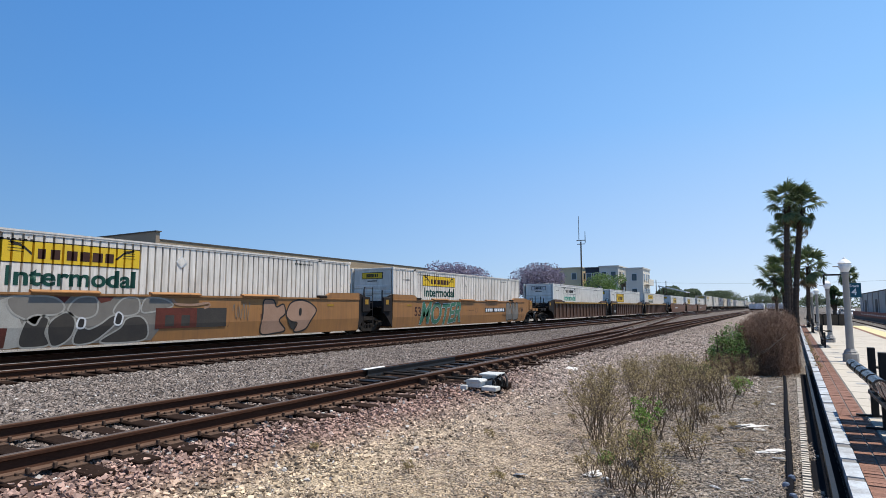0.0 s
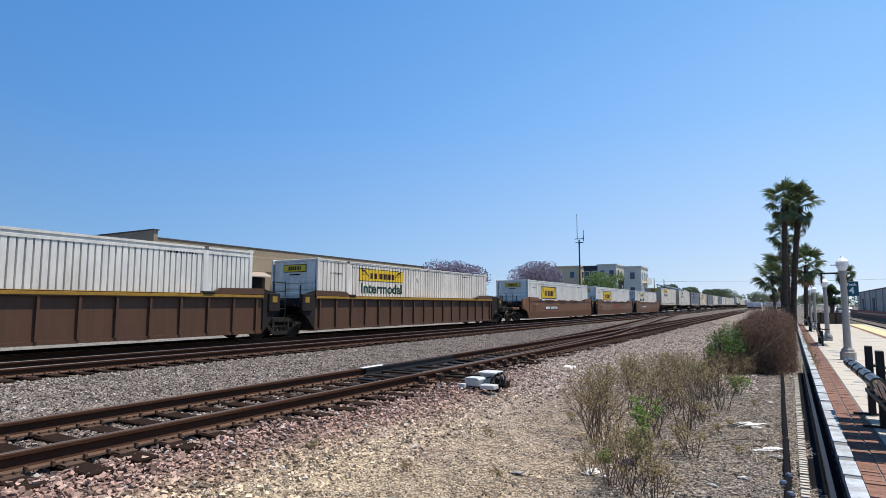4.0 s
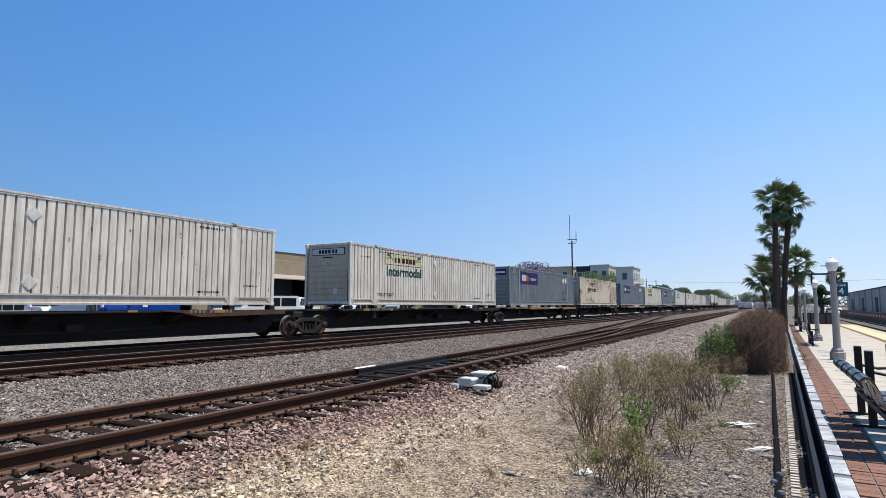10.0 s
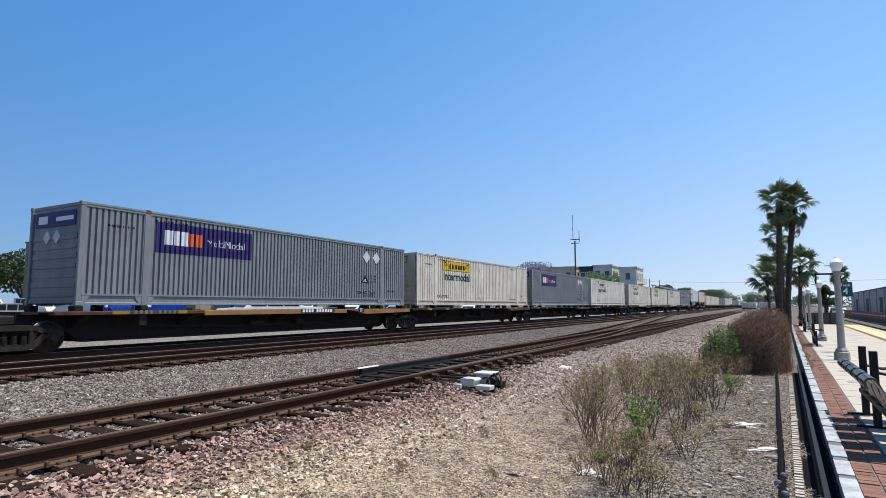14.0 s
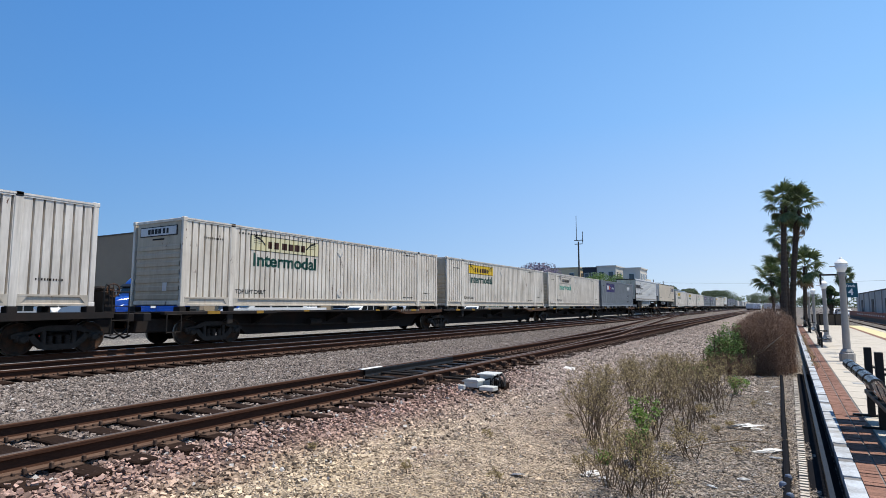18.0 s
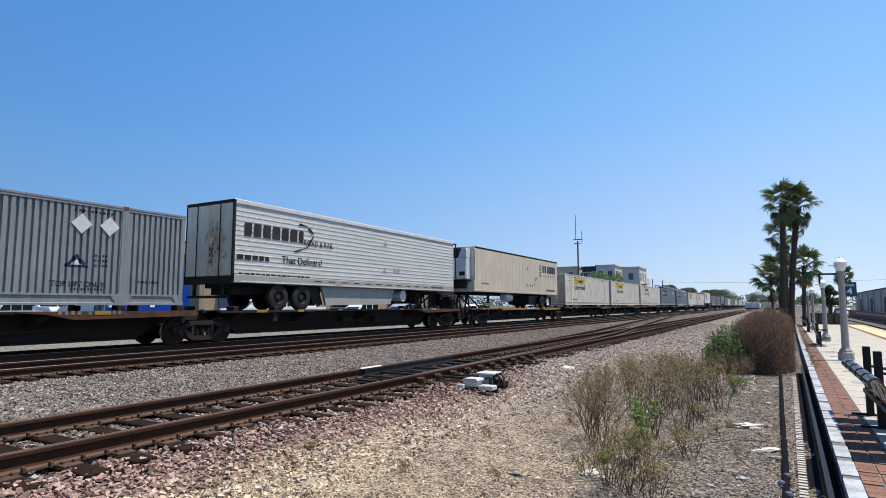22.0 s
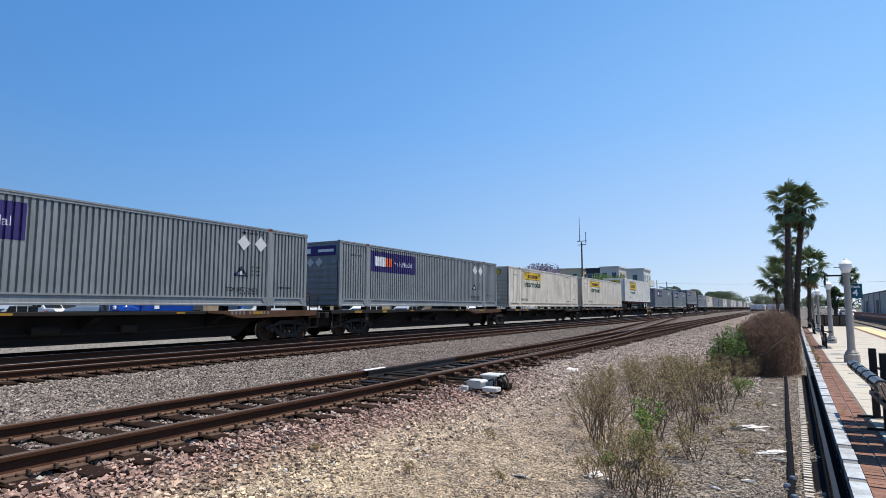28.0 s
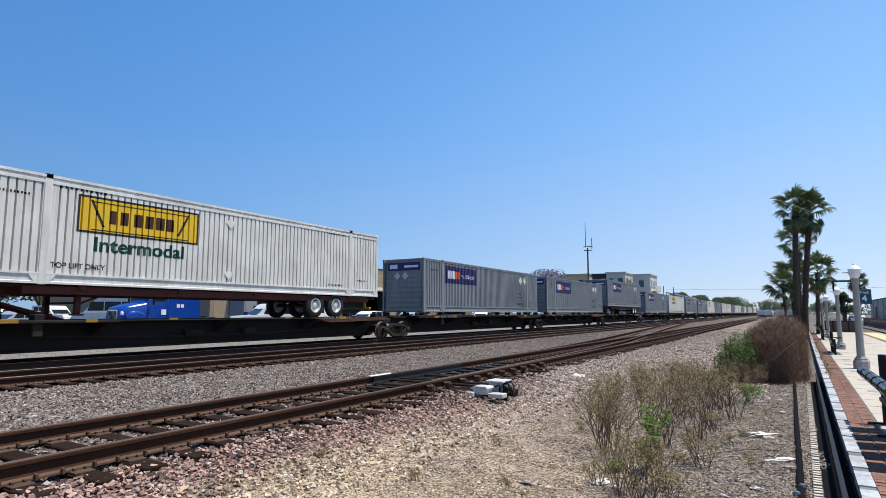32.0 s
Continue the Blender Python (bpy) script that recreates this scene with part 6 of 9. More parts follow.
def chassis(m):
    """Road chassis that carries a container on the wagon's deck."""
    t = thing("container_chassis", m, "dark red container chassis with tandem wheels", "trailer chassis", "trailers on the train")
    part("main_beam", Shape().box(-0.55, -0.42, 0.2, 15.9, 0.66, 0.90, 0.01).box(0.42, 0.55, 0.2, 15.9, 0.66, 0.90, 0.01), M_REDIRON, t)
    for y in (0.25, 3.0, 6.0, 9.0, 12.0, 14.2, 15.85):
        part("bolster", Shape().box(-1.26, 1.26, y - 0.09, y + 0.09, 0.80, 0.925, 0.01), M_REDIRON, t)
    part("side_beam", Shape().box(1.12, 1.2, 1.6, 15.6, 0.68, 0.90, 0.01).box(-1.2, -1.12, 2.4, 15.6, 0.80, 0.90, 0.01), M_REDIRON, t)
    landing_gear(t, 3.1, 0.12, 0.8, M_REDIRON)
    part("king_post", hitch_stand(1.1, 1, 0.7, 0.0), M_REDIRON, t)
    part("front_bolster", Shape().box(-1.28, 1.28, -0.12, 0.15, 0.74, 0.92, 0.03), M_DECK, t)
    road_wheels(t, 12.1, 0.5)
    road_wheels(t, 13.35, 0.5)
    part("rear_bumper", Shape().box(-1.2, 1.2, 15.7, 15.8, 0.35, 0.45, 0.02).box(-0.9, -0.8, 15.7, 15.8, 0.4, 0.8).box(0.8, 0.9, 15.7, 15.8, 0.4, 0.8), M_YELLOW, t)
    return t


W, C = "white", "cream"
# near end at the start, what rides on it, paint, wagon, whether a coupled end lies before it
CONSIST = [
    (3.85, "yellow", "white", "orange", 0), (23.32, "yellow", "white", "orange", 0),
    (46.86, "mint", "new", "brown", 1), (66.33, "box", "new", "brown", 0), (85.92, "yellow", "white", "brown", 0),
    (109.49, "box", "new", "orange", 1), (128.93, "box", "new", "orange", 0), (148.67, "faded", "white", "orange", 0),
    (169.66, "yellow", "cream", "spine", 1), (190.39, "faded", "cream", "spine", 0), (209.07, "purple", "grey", "spine", 0),
    (227.67, "outline", "rusty", "spine", 1), (246.38, "purple", "grey", "spine", 0), (263.79, "yellow", "cream", "spine", 0),
    (281.04, "purple", "grey", "spine", 0), (298.51, "outline", "white", "spine", 0),
    (317.34, "faded", "cream", "spine", 1), (334.59, "yellow", "cream", "spine", 0), (351.97, "mint", "cream", "spine", 0),
    (369.22, "purple", "grey", "spine", 0), (387.40, "fluted", "", "spine", 0),
    (406.23, "reefer", "", "spine", 1), (424.66, "yellow", "cream", "spine", 0), (441.87, "yellow", "cream", "spine", 0),
    (459.18, "mint", "cream", "spine", 0), (476.51, "purple", "grey", "spine", 0),
    (494.66, "purple", "grey", "spine", 1), (512.90, "yellow", "cream", "spine", 0), (530.60, "yellow", "cream", "spine", 0),
    (548.75, "chassis_mark", "new", "spine", 0), (568.89, "purple", "grey", "spine", 0), (587.19, "purple", "grey", "spine", 0),
    (605.59, "chassis_purple", "grey", "spine", 0), (624.9, "purple", "grey", "spine", 0), (643.3, "yellow", "white", "spine", 1),
]
TAIL = "grey grey white grey cream white grey white white grey cream grey white white grey cream white grey white".split()
p = 661.6
for i, paint in enumerate(TAIL):
    CONSIST.append((p, "purple" if paint == "grey" else ("faded" if paint == "cream" else "yellow"), paint, "spine", 1 if i % 5 == 4 else 0))
    p += 17.6 if i % 5 != 3 else 18.9

RIDERS = {"yellow": "white corrugated container with a yellow panel and painted word", "box": "clean white corrugated container with a framed yellow trade panel",
          "faded": "aged white container with a worn panel and painted word", "outline": "white container with an outlined panel and dark word",
          "mint": "white container with an outlined panel and green word", "purple": "grey corrugated container with a purple trade panel",
          "mark": "clean white container with a framed yellow panel on a chassis"}
MOVING = []


def build_train():
    n = len(CONSIST)
    for i, (start, load, paint, car, coupled) in enumerate(CONSIST):
        near = start - (CONSIST[i - 1][0] + C_LEN) if i else 3.3
        far = CONSIST[i + 1][0] - (start + C_LEN) if i + 1 < n else 2.4
        jn = "end" if coupled else "shared"
        jf = "end" if i + 1 >= n or CONSIST[i + 1][4] else "shared"
        m = pose(TRAIN_X, start, 0)
        if car == "spine":
            low = DECK_Z - (0.07 if load in ("fluted", "reefer") or load.startswith("chassis") else 0.045 if i < 22 else 0)
            w = spine_car(m, near, far, jn, jf, "dark spine wagon with rusty deck edges and yellow reflectors", M_ORANGE if i in (10, 12, 21) else (M_DECK if i % 3 else M_SILL), low, low + 0.16)
            z = low + 0.16
        else:
            w = well_car(m, near, far, jn, jf, "orange-brown steel well wagon with raised ends" if car == "orange" and i < 3 else "rust-brown smooth steel well wagon with raised ends" if car == "orange" else "dark brown ribbed steel well wagon", car, car == "brown")
            z = 0.325
        MOVING.append(w)
        if i in GRAFFITI:
            GRAFFITI[i](w)
        m = pose(TRAIN_X, start, z)
        if load == "reefer":
            MOVING.append(reefer_trailer(pose(TRAIN_X, start - 0.1, low - 0.005)))
        elif load == "fluted":
            MOVING.append(fluted_trailer(pose(TRAIN_X, start - 0.12, low - 0.005)))
        elif load.startswith("chassis"):
            MOVING.append(chassis(pose(TRAIN_X, start, low - 0.005)))
            kind = load.split("_")[1]
            MOVING.append(container((kind, paint), pose(TRAIN_X, start, 2.0), RIDERS[kind]))
        else:
            label = RIDERS[load]
            if paint == "rusty":
                label = "heavily rusted cream container with an outlined trade panel"
            elif paint == "cream" and load == "yellow":
                label = "cream corrugated container with a yellow panel and painted word"
            MOVING.append(container((load, paint), m, label))


def skin(y, z, lift):
    """A place on the outer face of an orange well wagon's side."""
    return ((1.546 if z > 0.74 else 1.546 - (0.74 - z) * 0.1154) + lift, y, z)


def blob(parent, points, material, lift):
    """One patch of spray paint; it bends with the wagon's side at its lower crease."""
    me = Shape().quad_strip([(0, y, z) for y, z in points], [tuple(range(len(points)))]).mesh("graffiti", material)
    bm = bmesh.new()
    bm.from_mesh(me)
    bmesh.ops.bisect_plane(bm, geom=bm.verts[:] + bm.edges[:] + bm.faces[:], plane_co=(0, 0, 0.74), plane_no=(0, 0, 1), dist=1e-5)
    for v in bm.verts:
        v.co = skin(v.co.y, v.co.z, lift)
    bm.to_mesh(me)
    bm.free()
    put("graffiti", me, parent, None, "spray-painted lettering shape")


def stroke_tag(parent, seed, y0, y1, z0, z1, count, material, width):
    """Thin sprayed handwriting shapes."""
    r = random.Random(seed)
    for i in range(count):
        yc, w, h, zc = y0 + (y1 - y0) * (i + 0.5) / count, (y1 - y0) / count * 0.6, (z1 - z0) / 2, (z0 + z1) / 2
        ph = r.uniform(0, 6)
        pts = [(yc + w * (a - 0.5) * 1.6, zc + h * math.sin(ph + a * r.uniform(5.5, 8.5)) * r.uniform(.75, 1)) for a in np.linspace(0, 1, 9)]
        left, right = [], []
        for k, (p, q) in enumerate(pts):
            (a0, b0), (a1, b1) = pts[max(0, k - 1)], pts[min(8, k + 1)]
            d = math.hypot(a1 - a0, b1 - b0) or 1
            ox, oz = -(b1 - b0) / d * width, (a1 - a0) / d * width
            left.append((p + ox, q + oz))
            right.append((p - ox, q - oz))
        s = Shape()
        for k in range(8):
            s.quad_strip([skin(*left[k], 0.004), skin(*left[k + 1], 0.004), skin(*right[k + 1], 0.004), skin(*right[k], 0.004)], [(0, 1, 2, 3)])
        put("graffiti", s.mesh("graffiti", material), parent, None, "thin sprayed tag")


def sprayed_word(parent, text, y0, y1, z0, z1, shear, layers):
    """Fat outlined spray letters stretched into a box on the wagon's side; layers of (swell, paint)."""
    for k, (swell, paint) in enumerate(layers):
        me = lettering(text, 1.0, paint, swell)
        ys, zs = [v.co.y for v in me.vertices], [v.co.z for v in me.vertices]
        if k == 0:
            lo, hi, dn, up = min(ys), max(ys), min(zs), max(zs)
        for v in me.vertices:
            a, b = (v.co.y - lo) / (hi - lo), (v.co.z - dn) / (up - dn)
            v.co = (0, y0 + (y1 - y0) * a + shear * (b - 0.5), z0 + (z1 - z0) * (b + 0.05 * math.sin(a * 9)))
        bm = bmesh.new()
        bm.from_mesh(me)
        bmesh.ops.bisect_plane(bm, geom=bm.verts[:] + bm.edges[:] + bm.faces[:], plane_co=(0, 0, 0.74), plane_no=(0, 0, 1), dist=1e-5)
        for v in bm.verts:
            v.co = skin(v.co.y, max(0.24, min(1.535, v.co.z)), 0.003 + 0.0012 * k)
        bm.to_mesh(me)
        bm.free()
        put("graffiti", me, parent, None, "spray-painted lettering")


def outline_stroke(parent, points, width, material, lift):
    s = Shape()
    for (p, q), (p2, q2) in zip(points, points[1:]):
        d = math.hypot(p2 - p, q2 - q) or 1
        ox, oz = -(q2 - q) / d * width, (p2 - p) / d * width
        n = max(1, int(d / 0.25))
        for k in range(n):
            a, b = k / n, (k + 1) / n
            A, B = (p + (p2 - p) * a, q + (q2 - q) * a), (p + (p2 - p) * b, q + (q2 - q) * b)
            s.quad_strip([skin(A[0] + ox, A[1] + oz, lift), skin(B[0] + ox, B[1] + oz, lift), skin(B[0] - ox, B[1] - oz, lift), skin(A[0] - ox, A[1] - oz, lift)], [(0, 1, 2, 3)])
    put("graffiti", s.mesh("graffiti", material), parent, None, "pale sprayed outline")


def rounded(points, closed=True, k=5):
    """A smooth curve through the points."""
    n, out = len(points), []
    for i in range(n if closed else n - 1):
        p0, p1, p2, p3 = [points[j % n] if closed else points[max(0, min(n - 1, j))] for j in (i - 1, i, i + 1, i + 2)]
        for q in range(k):
            u = q / k
            out.append(tuple(0.5 * (2 * b + (c - a) * u + (2 * a - 5 * b + 4 * c - d) * u * u + (3 * b - a - 3 * c + d) * u ** 3) for a, b, c, d in zip(p0, p1, p2, p3)))
    out = [(y, max(0.235, min(1.535, z))) for y, z in out]
    return out if closed else out + [points[-1]]


def bubble(parent, points, fill, line, lift, width=0.024):
    """One fat sprayed letter shape with its outline."""
    ring = rounded(points)
    blob(parent, ring, fill, lift)
    outline_stroke(parent, ring + ring[:1], width, line, lift + 0.002)


def tags_one(w):
    blob(w, [(-0.4, 0.26), (-0.4, 1.53), (6.6, 1.53), (7.4, 1.5), (7.1, 1.2), (6.95, 0.6), (6.7, 0.27), (3.0, 0.26)], M_SPRAYGREY, 0.002)
    blob(w, rounded([(-0.3, 0.3), (0.1, 1.2), (1.2, 1.45), (2.3, 1.3), (3.0, 1.5), (3.0, 1.2), (3.22, 0.9), (3.25, 0.28), (1.5, 0.26)]), M_SPRAYPALE, 0.003)
    blob(w, [(2.2, 0.26), (2.2, 0.78), (2.95, 0.74), (2.92, 0.26)], M_REDIRON, 0.0045)
    for patch in ([(3.85, 1.53), (3.95, 1.4), (4.2, 1.36), (4.35, 1.53)], [(5.0, 1.53), (5.15, 1.36), (5.4, 1.42), (5.5, 1.53)]):
        blob(w, patch, M_REDIRON, 0.0045)
    bubble(w, [(2.95, 1.5), (3.85, 1.52), (4.2, 1.3), (4.1, 1.08), (3.7, 1.02), (3.55, 0.8), (3.3, 0.95), (3.0, 1.15)], M_SPRAYGREY, M_SPRAYPALE, 0.0048)
    for shape_ in ([(3.25, 0.27), (3.3, 0.85), (3.55, 1.05), (3.85, 0.95), (3.8, 0.6), (3.9, 0.28)], [(3.95, 0.28), (3.85, 0.8), (4.25, 1.12), (4.5, 0.9), (4.45, 0.5), (4.2, 0.27)],
                   [(4.5, 0.3), (4.62, 0.78), (4.85, 0.66), (5.15, 0.78), (5.5, 1.02), (5.62, 0.85), (5.3, 0.5), (4.95, 0.28)], [(5.2, 0.28), (5.72, 0.66), (5.9, 0.92), (6.3, 0.98), (6.55, 0.7), (6.45, 0.28)]):
        bubble(w, shape_, M_SPRAYDARK, M_SPRAYPALE, 0.0048)
    for shape_ in ([(4.3, 1.2), (4.55, 1.5), (5.0, 1.5), (5.05, 1.1), (4.8, 0.95), (4.5, 1.0)], [(5.5, 1.1), (5.75, 1.48), (6.2, 1.5), (6.25, 1.12), (5.9, 1.0)], [(6.35, 1.1), (6.45, 1.5), (7.0, 1.5), (7.35, 1.3), (6.9, 1.15)]):
        bubble(w, shape_, M_SPRAYGREY, M_SPRAYPALE, 0.0048)
    for eye_ in ([(4.55, 0.72), (4.6, 0.95), (4.75, 0.92), (4.72, 0.7)], [(5.55, 0.8), (5.62, 1.1), (5.78, 1.0), (5.72, 0.76)]):
        bubble(w, eye_, M_INK, M_PLACARD, 0.0075)
    blob(w, [(6.78, 0.60), (6.78, 1.22), (8.4, 1.22), (8.4, 0.60)], M_REDIRON, 0.0078)
    blob(w, [(8.2, 0.60), (8.2, 1.22), (9.35, 1.22), (9.35, 0.60)], M_SPRAYDARK, 0.0088)
    for y_ in (7.1, 7.65):
        blob(w, [(y_, 0.66), (y_, 1.0), (y_ + 0.3, 1.0), (y_ + 0.3, 0.66)], M_SPRAYDARK, 0.0088)
    outline_stroke(w, rounded([(7.3, 1.5), (7.5, 1.34), (8.1, 1.32), (8.6, 1.38), (8.65, 1.28), (8.45, 1.22)], False), 0.04, M_DUSTY, 0.0095)
    stroke_tag(w, 31, 9.6, 10.4, 0.75, 1.42, 3, M_SPRAYGREY, 0.010)
    bubble(w, [(10.9, 0.3), (10.95, 1.0), (11.0, 1.5), (11.45, 1.5), (11.6, 1.25), (11.95, 1.35), (12.05, 1.0), (11.75, 0.75), (12.1, 0.38), (11.6, 0.28)], M_DUSTY, M_INK, 0.003, 0.03)
    bubble(w, [(12.1, 0.95), (12.3, 1.38), (12.8, 1.52), (13.35, 1.42), (13.75, 1.12), (13.45, 0.72), (13.2, 0.4), (12.75, 0.28), (12.55, 0.34), (12.7, 0.62), (12.35, 0.7)], M_DUSTY, M_INK, 0.004, 0.03)
    bubble(w, [(12.78, 0.95), (12.8, 1.18), (12.9, 1.16), (12.88, 0.94)], M_INK, M_INK, 0.0075, 0.01)
    bubble(w, [(12.15, 0.86), (12.4, 0.66), (12.62, 0.6), (12.5, 0.4), (12.3, 0.55)], M_SPRAYDARK, M_INK, 0.0075, 0.01)


def tags_two(w):
    sprayed_word(w, "MOTER", 2.2, 6.8, 0.27, 1.53, 0.35, [(0.05, M_INK), (0.036, M_PLACARD), (0.024, M_SAGE)])
    stroke_tag(w, 19, 8.9, 12.9, 1.36, 1.48, 14, M_DUSTY, 0.007)
    bubble(w, [(13.2, 0.4), (13.2, 1.45), (13.75, 1.48), (13.8, 1.1), (14.1, 1.48), (14.25, 1.3), (14.05, 0.95), (14.2, 0.42), (13.7, 0.36)], M_SPRAYGREY, M_INK, 0.003)
    bubble(w, [(14.3, 0.42), (14.25, 1.5), (14.6, 1.45), (14.7, 0.85), (14.85, 1.5), (15.2, 1.52), (15.3, 0.5), (14.8, 0.34)], M_SPRAYGREY, M_INK, 0.003)
    stroke_tag(w, 9, 15.4, 16.2, 0.85, 1.25, 3, M_INK, 0.016)
    stroke_tag(w, 22, 12.55, 13.1, 0.55, 0.85, 2, M_INK, 0.012)
    stroke_tag(w, 23, 7.2, 8.3, 1.0, 1.06, 6, M_INK, 0.006)
    outline_stroke(w, [(8.64 + 0.16 * math.cos(a * 0.5236), 1.02 + 0.16 * math.sin(a * 0.5236)) for a in range(13)], 0.008, M_INK, 0.004)


def tags_six(w):
    stroke_tag(w, 12, 1.5, 5.7, 0.66, 1.46, 8, M_SPRAYPALE, 0.012)
    stroke_tag(w, 17, 1.7, 5.4, 0.62, 1.3, 5, M_SPRAYPALE, 0.010)
    for y_ in (7.05, 7.75, 8.45):
        blob(w, [(y_, 0.86), (y_, 1.32), (y_ + 0.5, 1.32), (y_ + 0.5, 0.86)], M_STEELRED, 0.003)
    stroke_tag(w, 13, 10.4, 15.0, 0.68, 1.45, 7, M_SPRAYPALE, 0.012)


def tags_seven(w):
    stroke_tag(w, 14, 1.4, 9.8, 0.5, 1.42, 9, M_SPRAYPALE, 0.018)


GRAFFITI = {0: tags_one, 1: tags_two, 6: tags_six, 7: tags_seven}


def motions():
    turn = math.degrees(SPEED / 0.42)
    for ob in WHEELSETS:
        x, y, z = ob.location
        walk(ob, [(k / 30, pose(x, y, z, (turn * k / 30) % 360)) for k in range(961)])
    for ob in MOVING:
        x, y, z = ob.location
        walk(ob, [(t, pose(x, y - SPEED * t, z)) for t in (0, 4, 8, 12, 16, 20, 24, 28, 32)])


# ---------------------------------------------------------------- beyond the train
def wall_box(parent, name, x0, x1, y0, y1, z0, z1, material, label=""):
    return part(name, Shape().box(x0, x1, y0, y1, z0, z1, 0.02), material, parent, label)


def build_store():
    h = thing("store_building", pose(0, 0, 0), "taupe single-storey store with a stepped parapet and a lit block wall", "building")
    g = -0.4
    wall_box(h, "end_wall", -69.6, -48.1, 31.3, 31.7, g, 7.98, M_STUCCO, "taupe stucco end wall")
    wall_box(h, "front_wing_wall", -48.1, -41.3, 31.3, 31.7, g, 5.63, M_STUCCO)
    wall_box(h, "side_wall", -48.4, -48.1, 31.7, 78, 4.5, 7.25, M_BRICKWALL, "tan block wall in sun")
    wall_box(h, "back_wall", -69.6, -69.2, 31.7, 78, g, 7.2, M_STUCCO)
    wall_box(h, "far_wall", -69.2, -41.3, 77.6, 78, g, 7.0, M_STUCCO)
    wall_box(h, "roof", -69.2, -48.4, 31.7, 77.6, 6.6, 6.8, M_TRIMDARK)
    wall_box(h, "wing_roof", -48.1, -41.3, 31.7, 77.6, 5.1, 5.3, M_TRIMDARK)
    part("parapet_cap", Shape().box(-69.7, -48.0, 31.22, 31.78, 7.98, 8.08).box(-48.45, -48.05, 31.78, 78.05, 7.25, 7.36), M_TRIMDARK, h, "dark metal coping")
    for i, (a, b) in enumerate(((31.7, 33.2), (38.2, 39.0), (46.0, 48.0), (56.0, 58.4), (66.0, 68.0), (76.0, 77.6))):
        wall_box(h, "pier", -41.7, -41.3, a, b, g, 4.3, M_BRICKWALL)
    wall_box(h, "fascia", -41.75, -41.25, 31.7, 77.6, 4.3, 5.7, M_BRICKWALL, "tan fascia over the loading bays")
    for a, b in ((33.2, 38.2), (39.0, 46.0), (48.0, 56.0), (58.4, 66.0), (68.0, 76.0)):
        # shade inside the bay is painted: its back wall is charcoal
        wall_box(h, "bay_back", -44.6, -44.5, a, b, g, 4.3, M_APTDARK, "dark recess of a loading bay")
        part("bay_rail", Shape().tube((-41.4, a, 1.0), (-41.4, b, 1.0), 0.05, 0.05, 6).tube((-41.4, (a + b) / 2, g), (-41.4, (a + b) / 2, 1.0), 0.05, 0.05, 6), M_PLACARD, h)
        part("awning", Shape().prism([(-41.3, 4.3), (-40.2, 3.85), (-40.2, 3.75), (-41.3, 4.15)], a + 0.1, b - 0.1), M_MORTAR, h)
    sign = part("wall_sign", Shape().box(-69.0, -61.5, 31.2, 31.3, 5.3, 6.85, 0.03), M_BLUESIGN, h, "blue painted sign")
    part("sign_bars", Shape().box(-67.8, -65.6, 31.16, 31.2, 5.8, 6.4).box(-65.3, -62.6, 31.16, 31.2, 5.8, 6.4), M_BLUEGREY, sign)


def car_wheels(parent, ys, half, r):
    for y in ys:
        for x in (-half, half):
            t = part("wheel", Shape().lathe([(0.1, -0.1), (r - 0.03, -0.11), (r, -0.07), (r, 0.07), (r - 0.03, 0.11), (0.1, 0.1)], 18, (x, y, r), "x"), M_TYRE, parent, "", None, 40)
            part("hub", Shape().lathe([(0.05, -0.12), (r * 0.55, -0.115), (r * 0.6, 0.115), (0.05, 0.12)], 14, (x, y, r), "x"), M_RIM, t, "", None, 40)


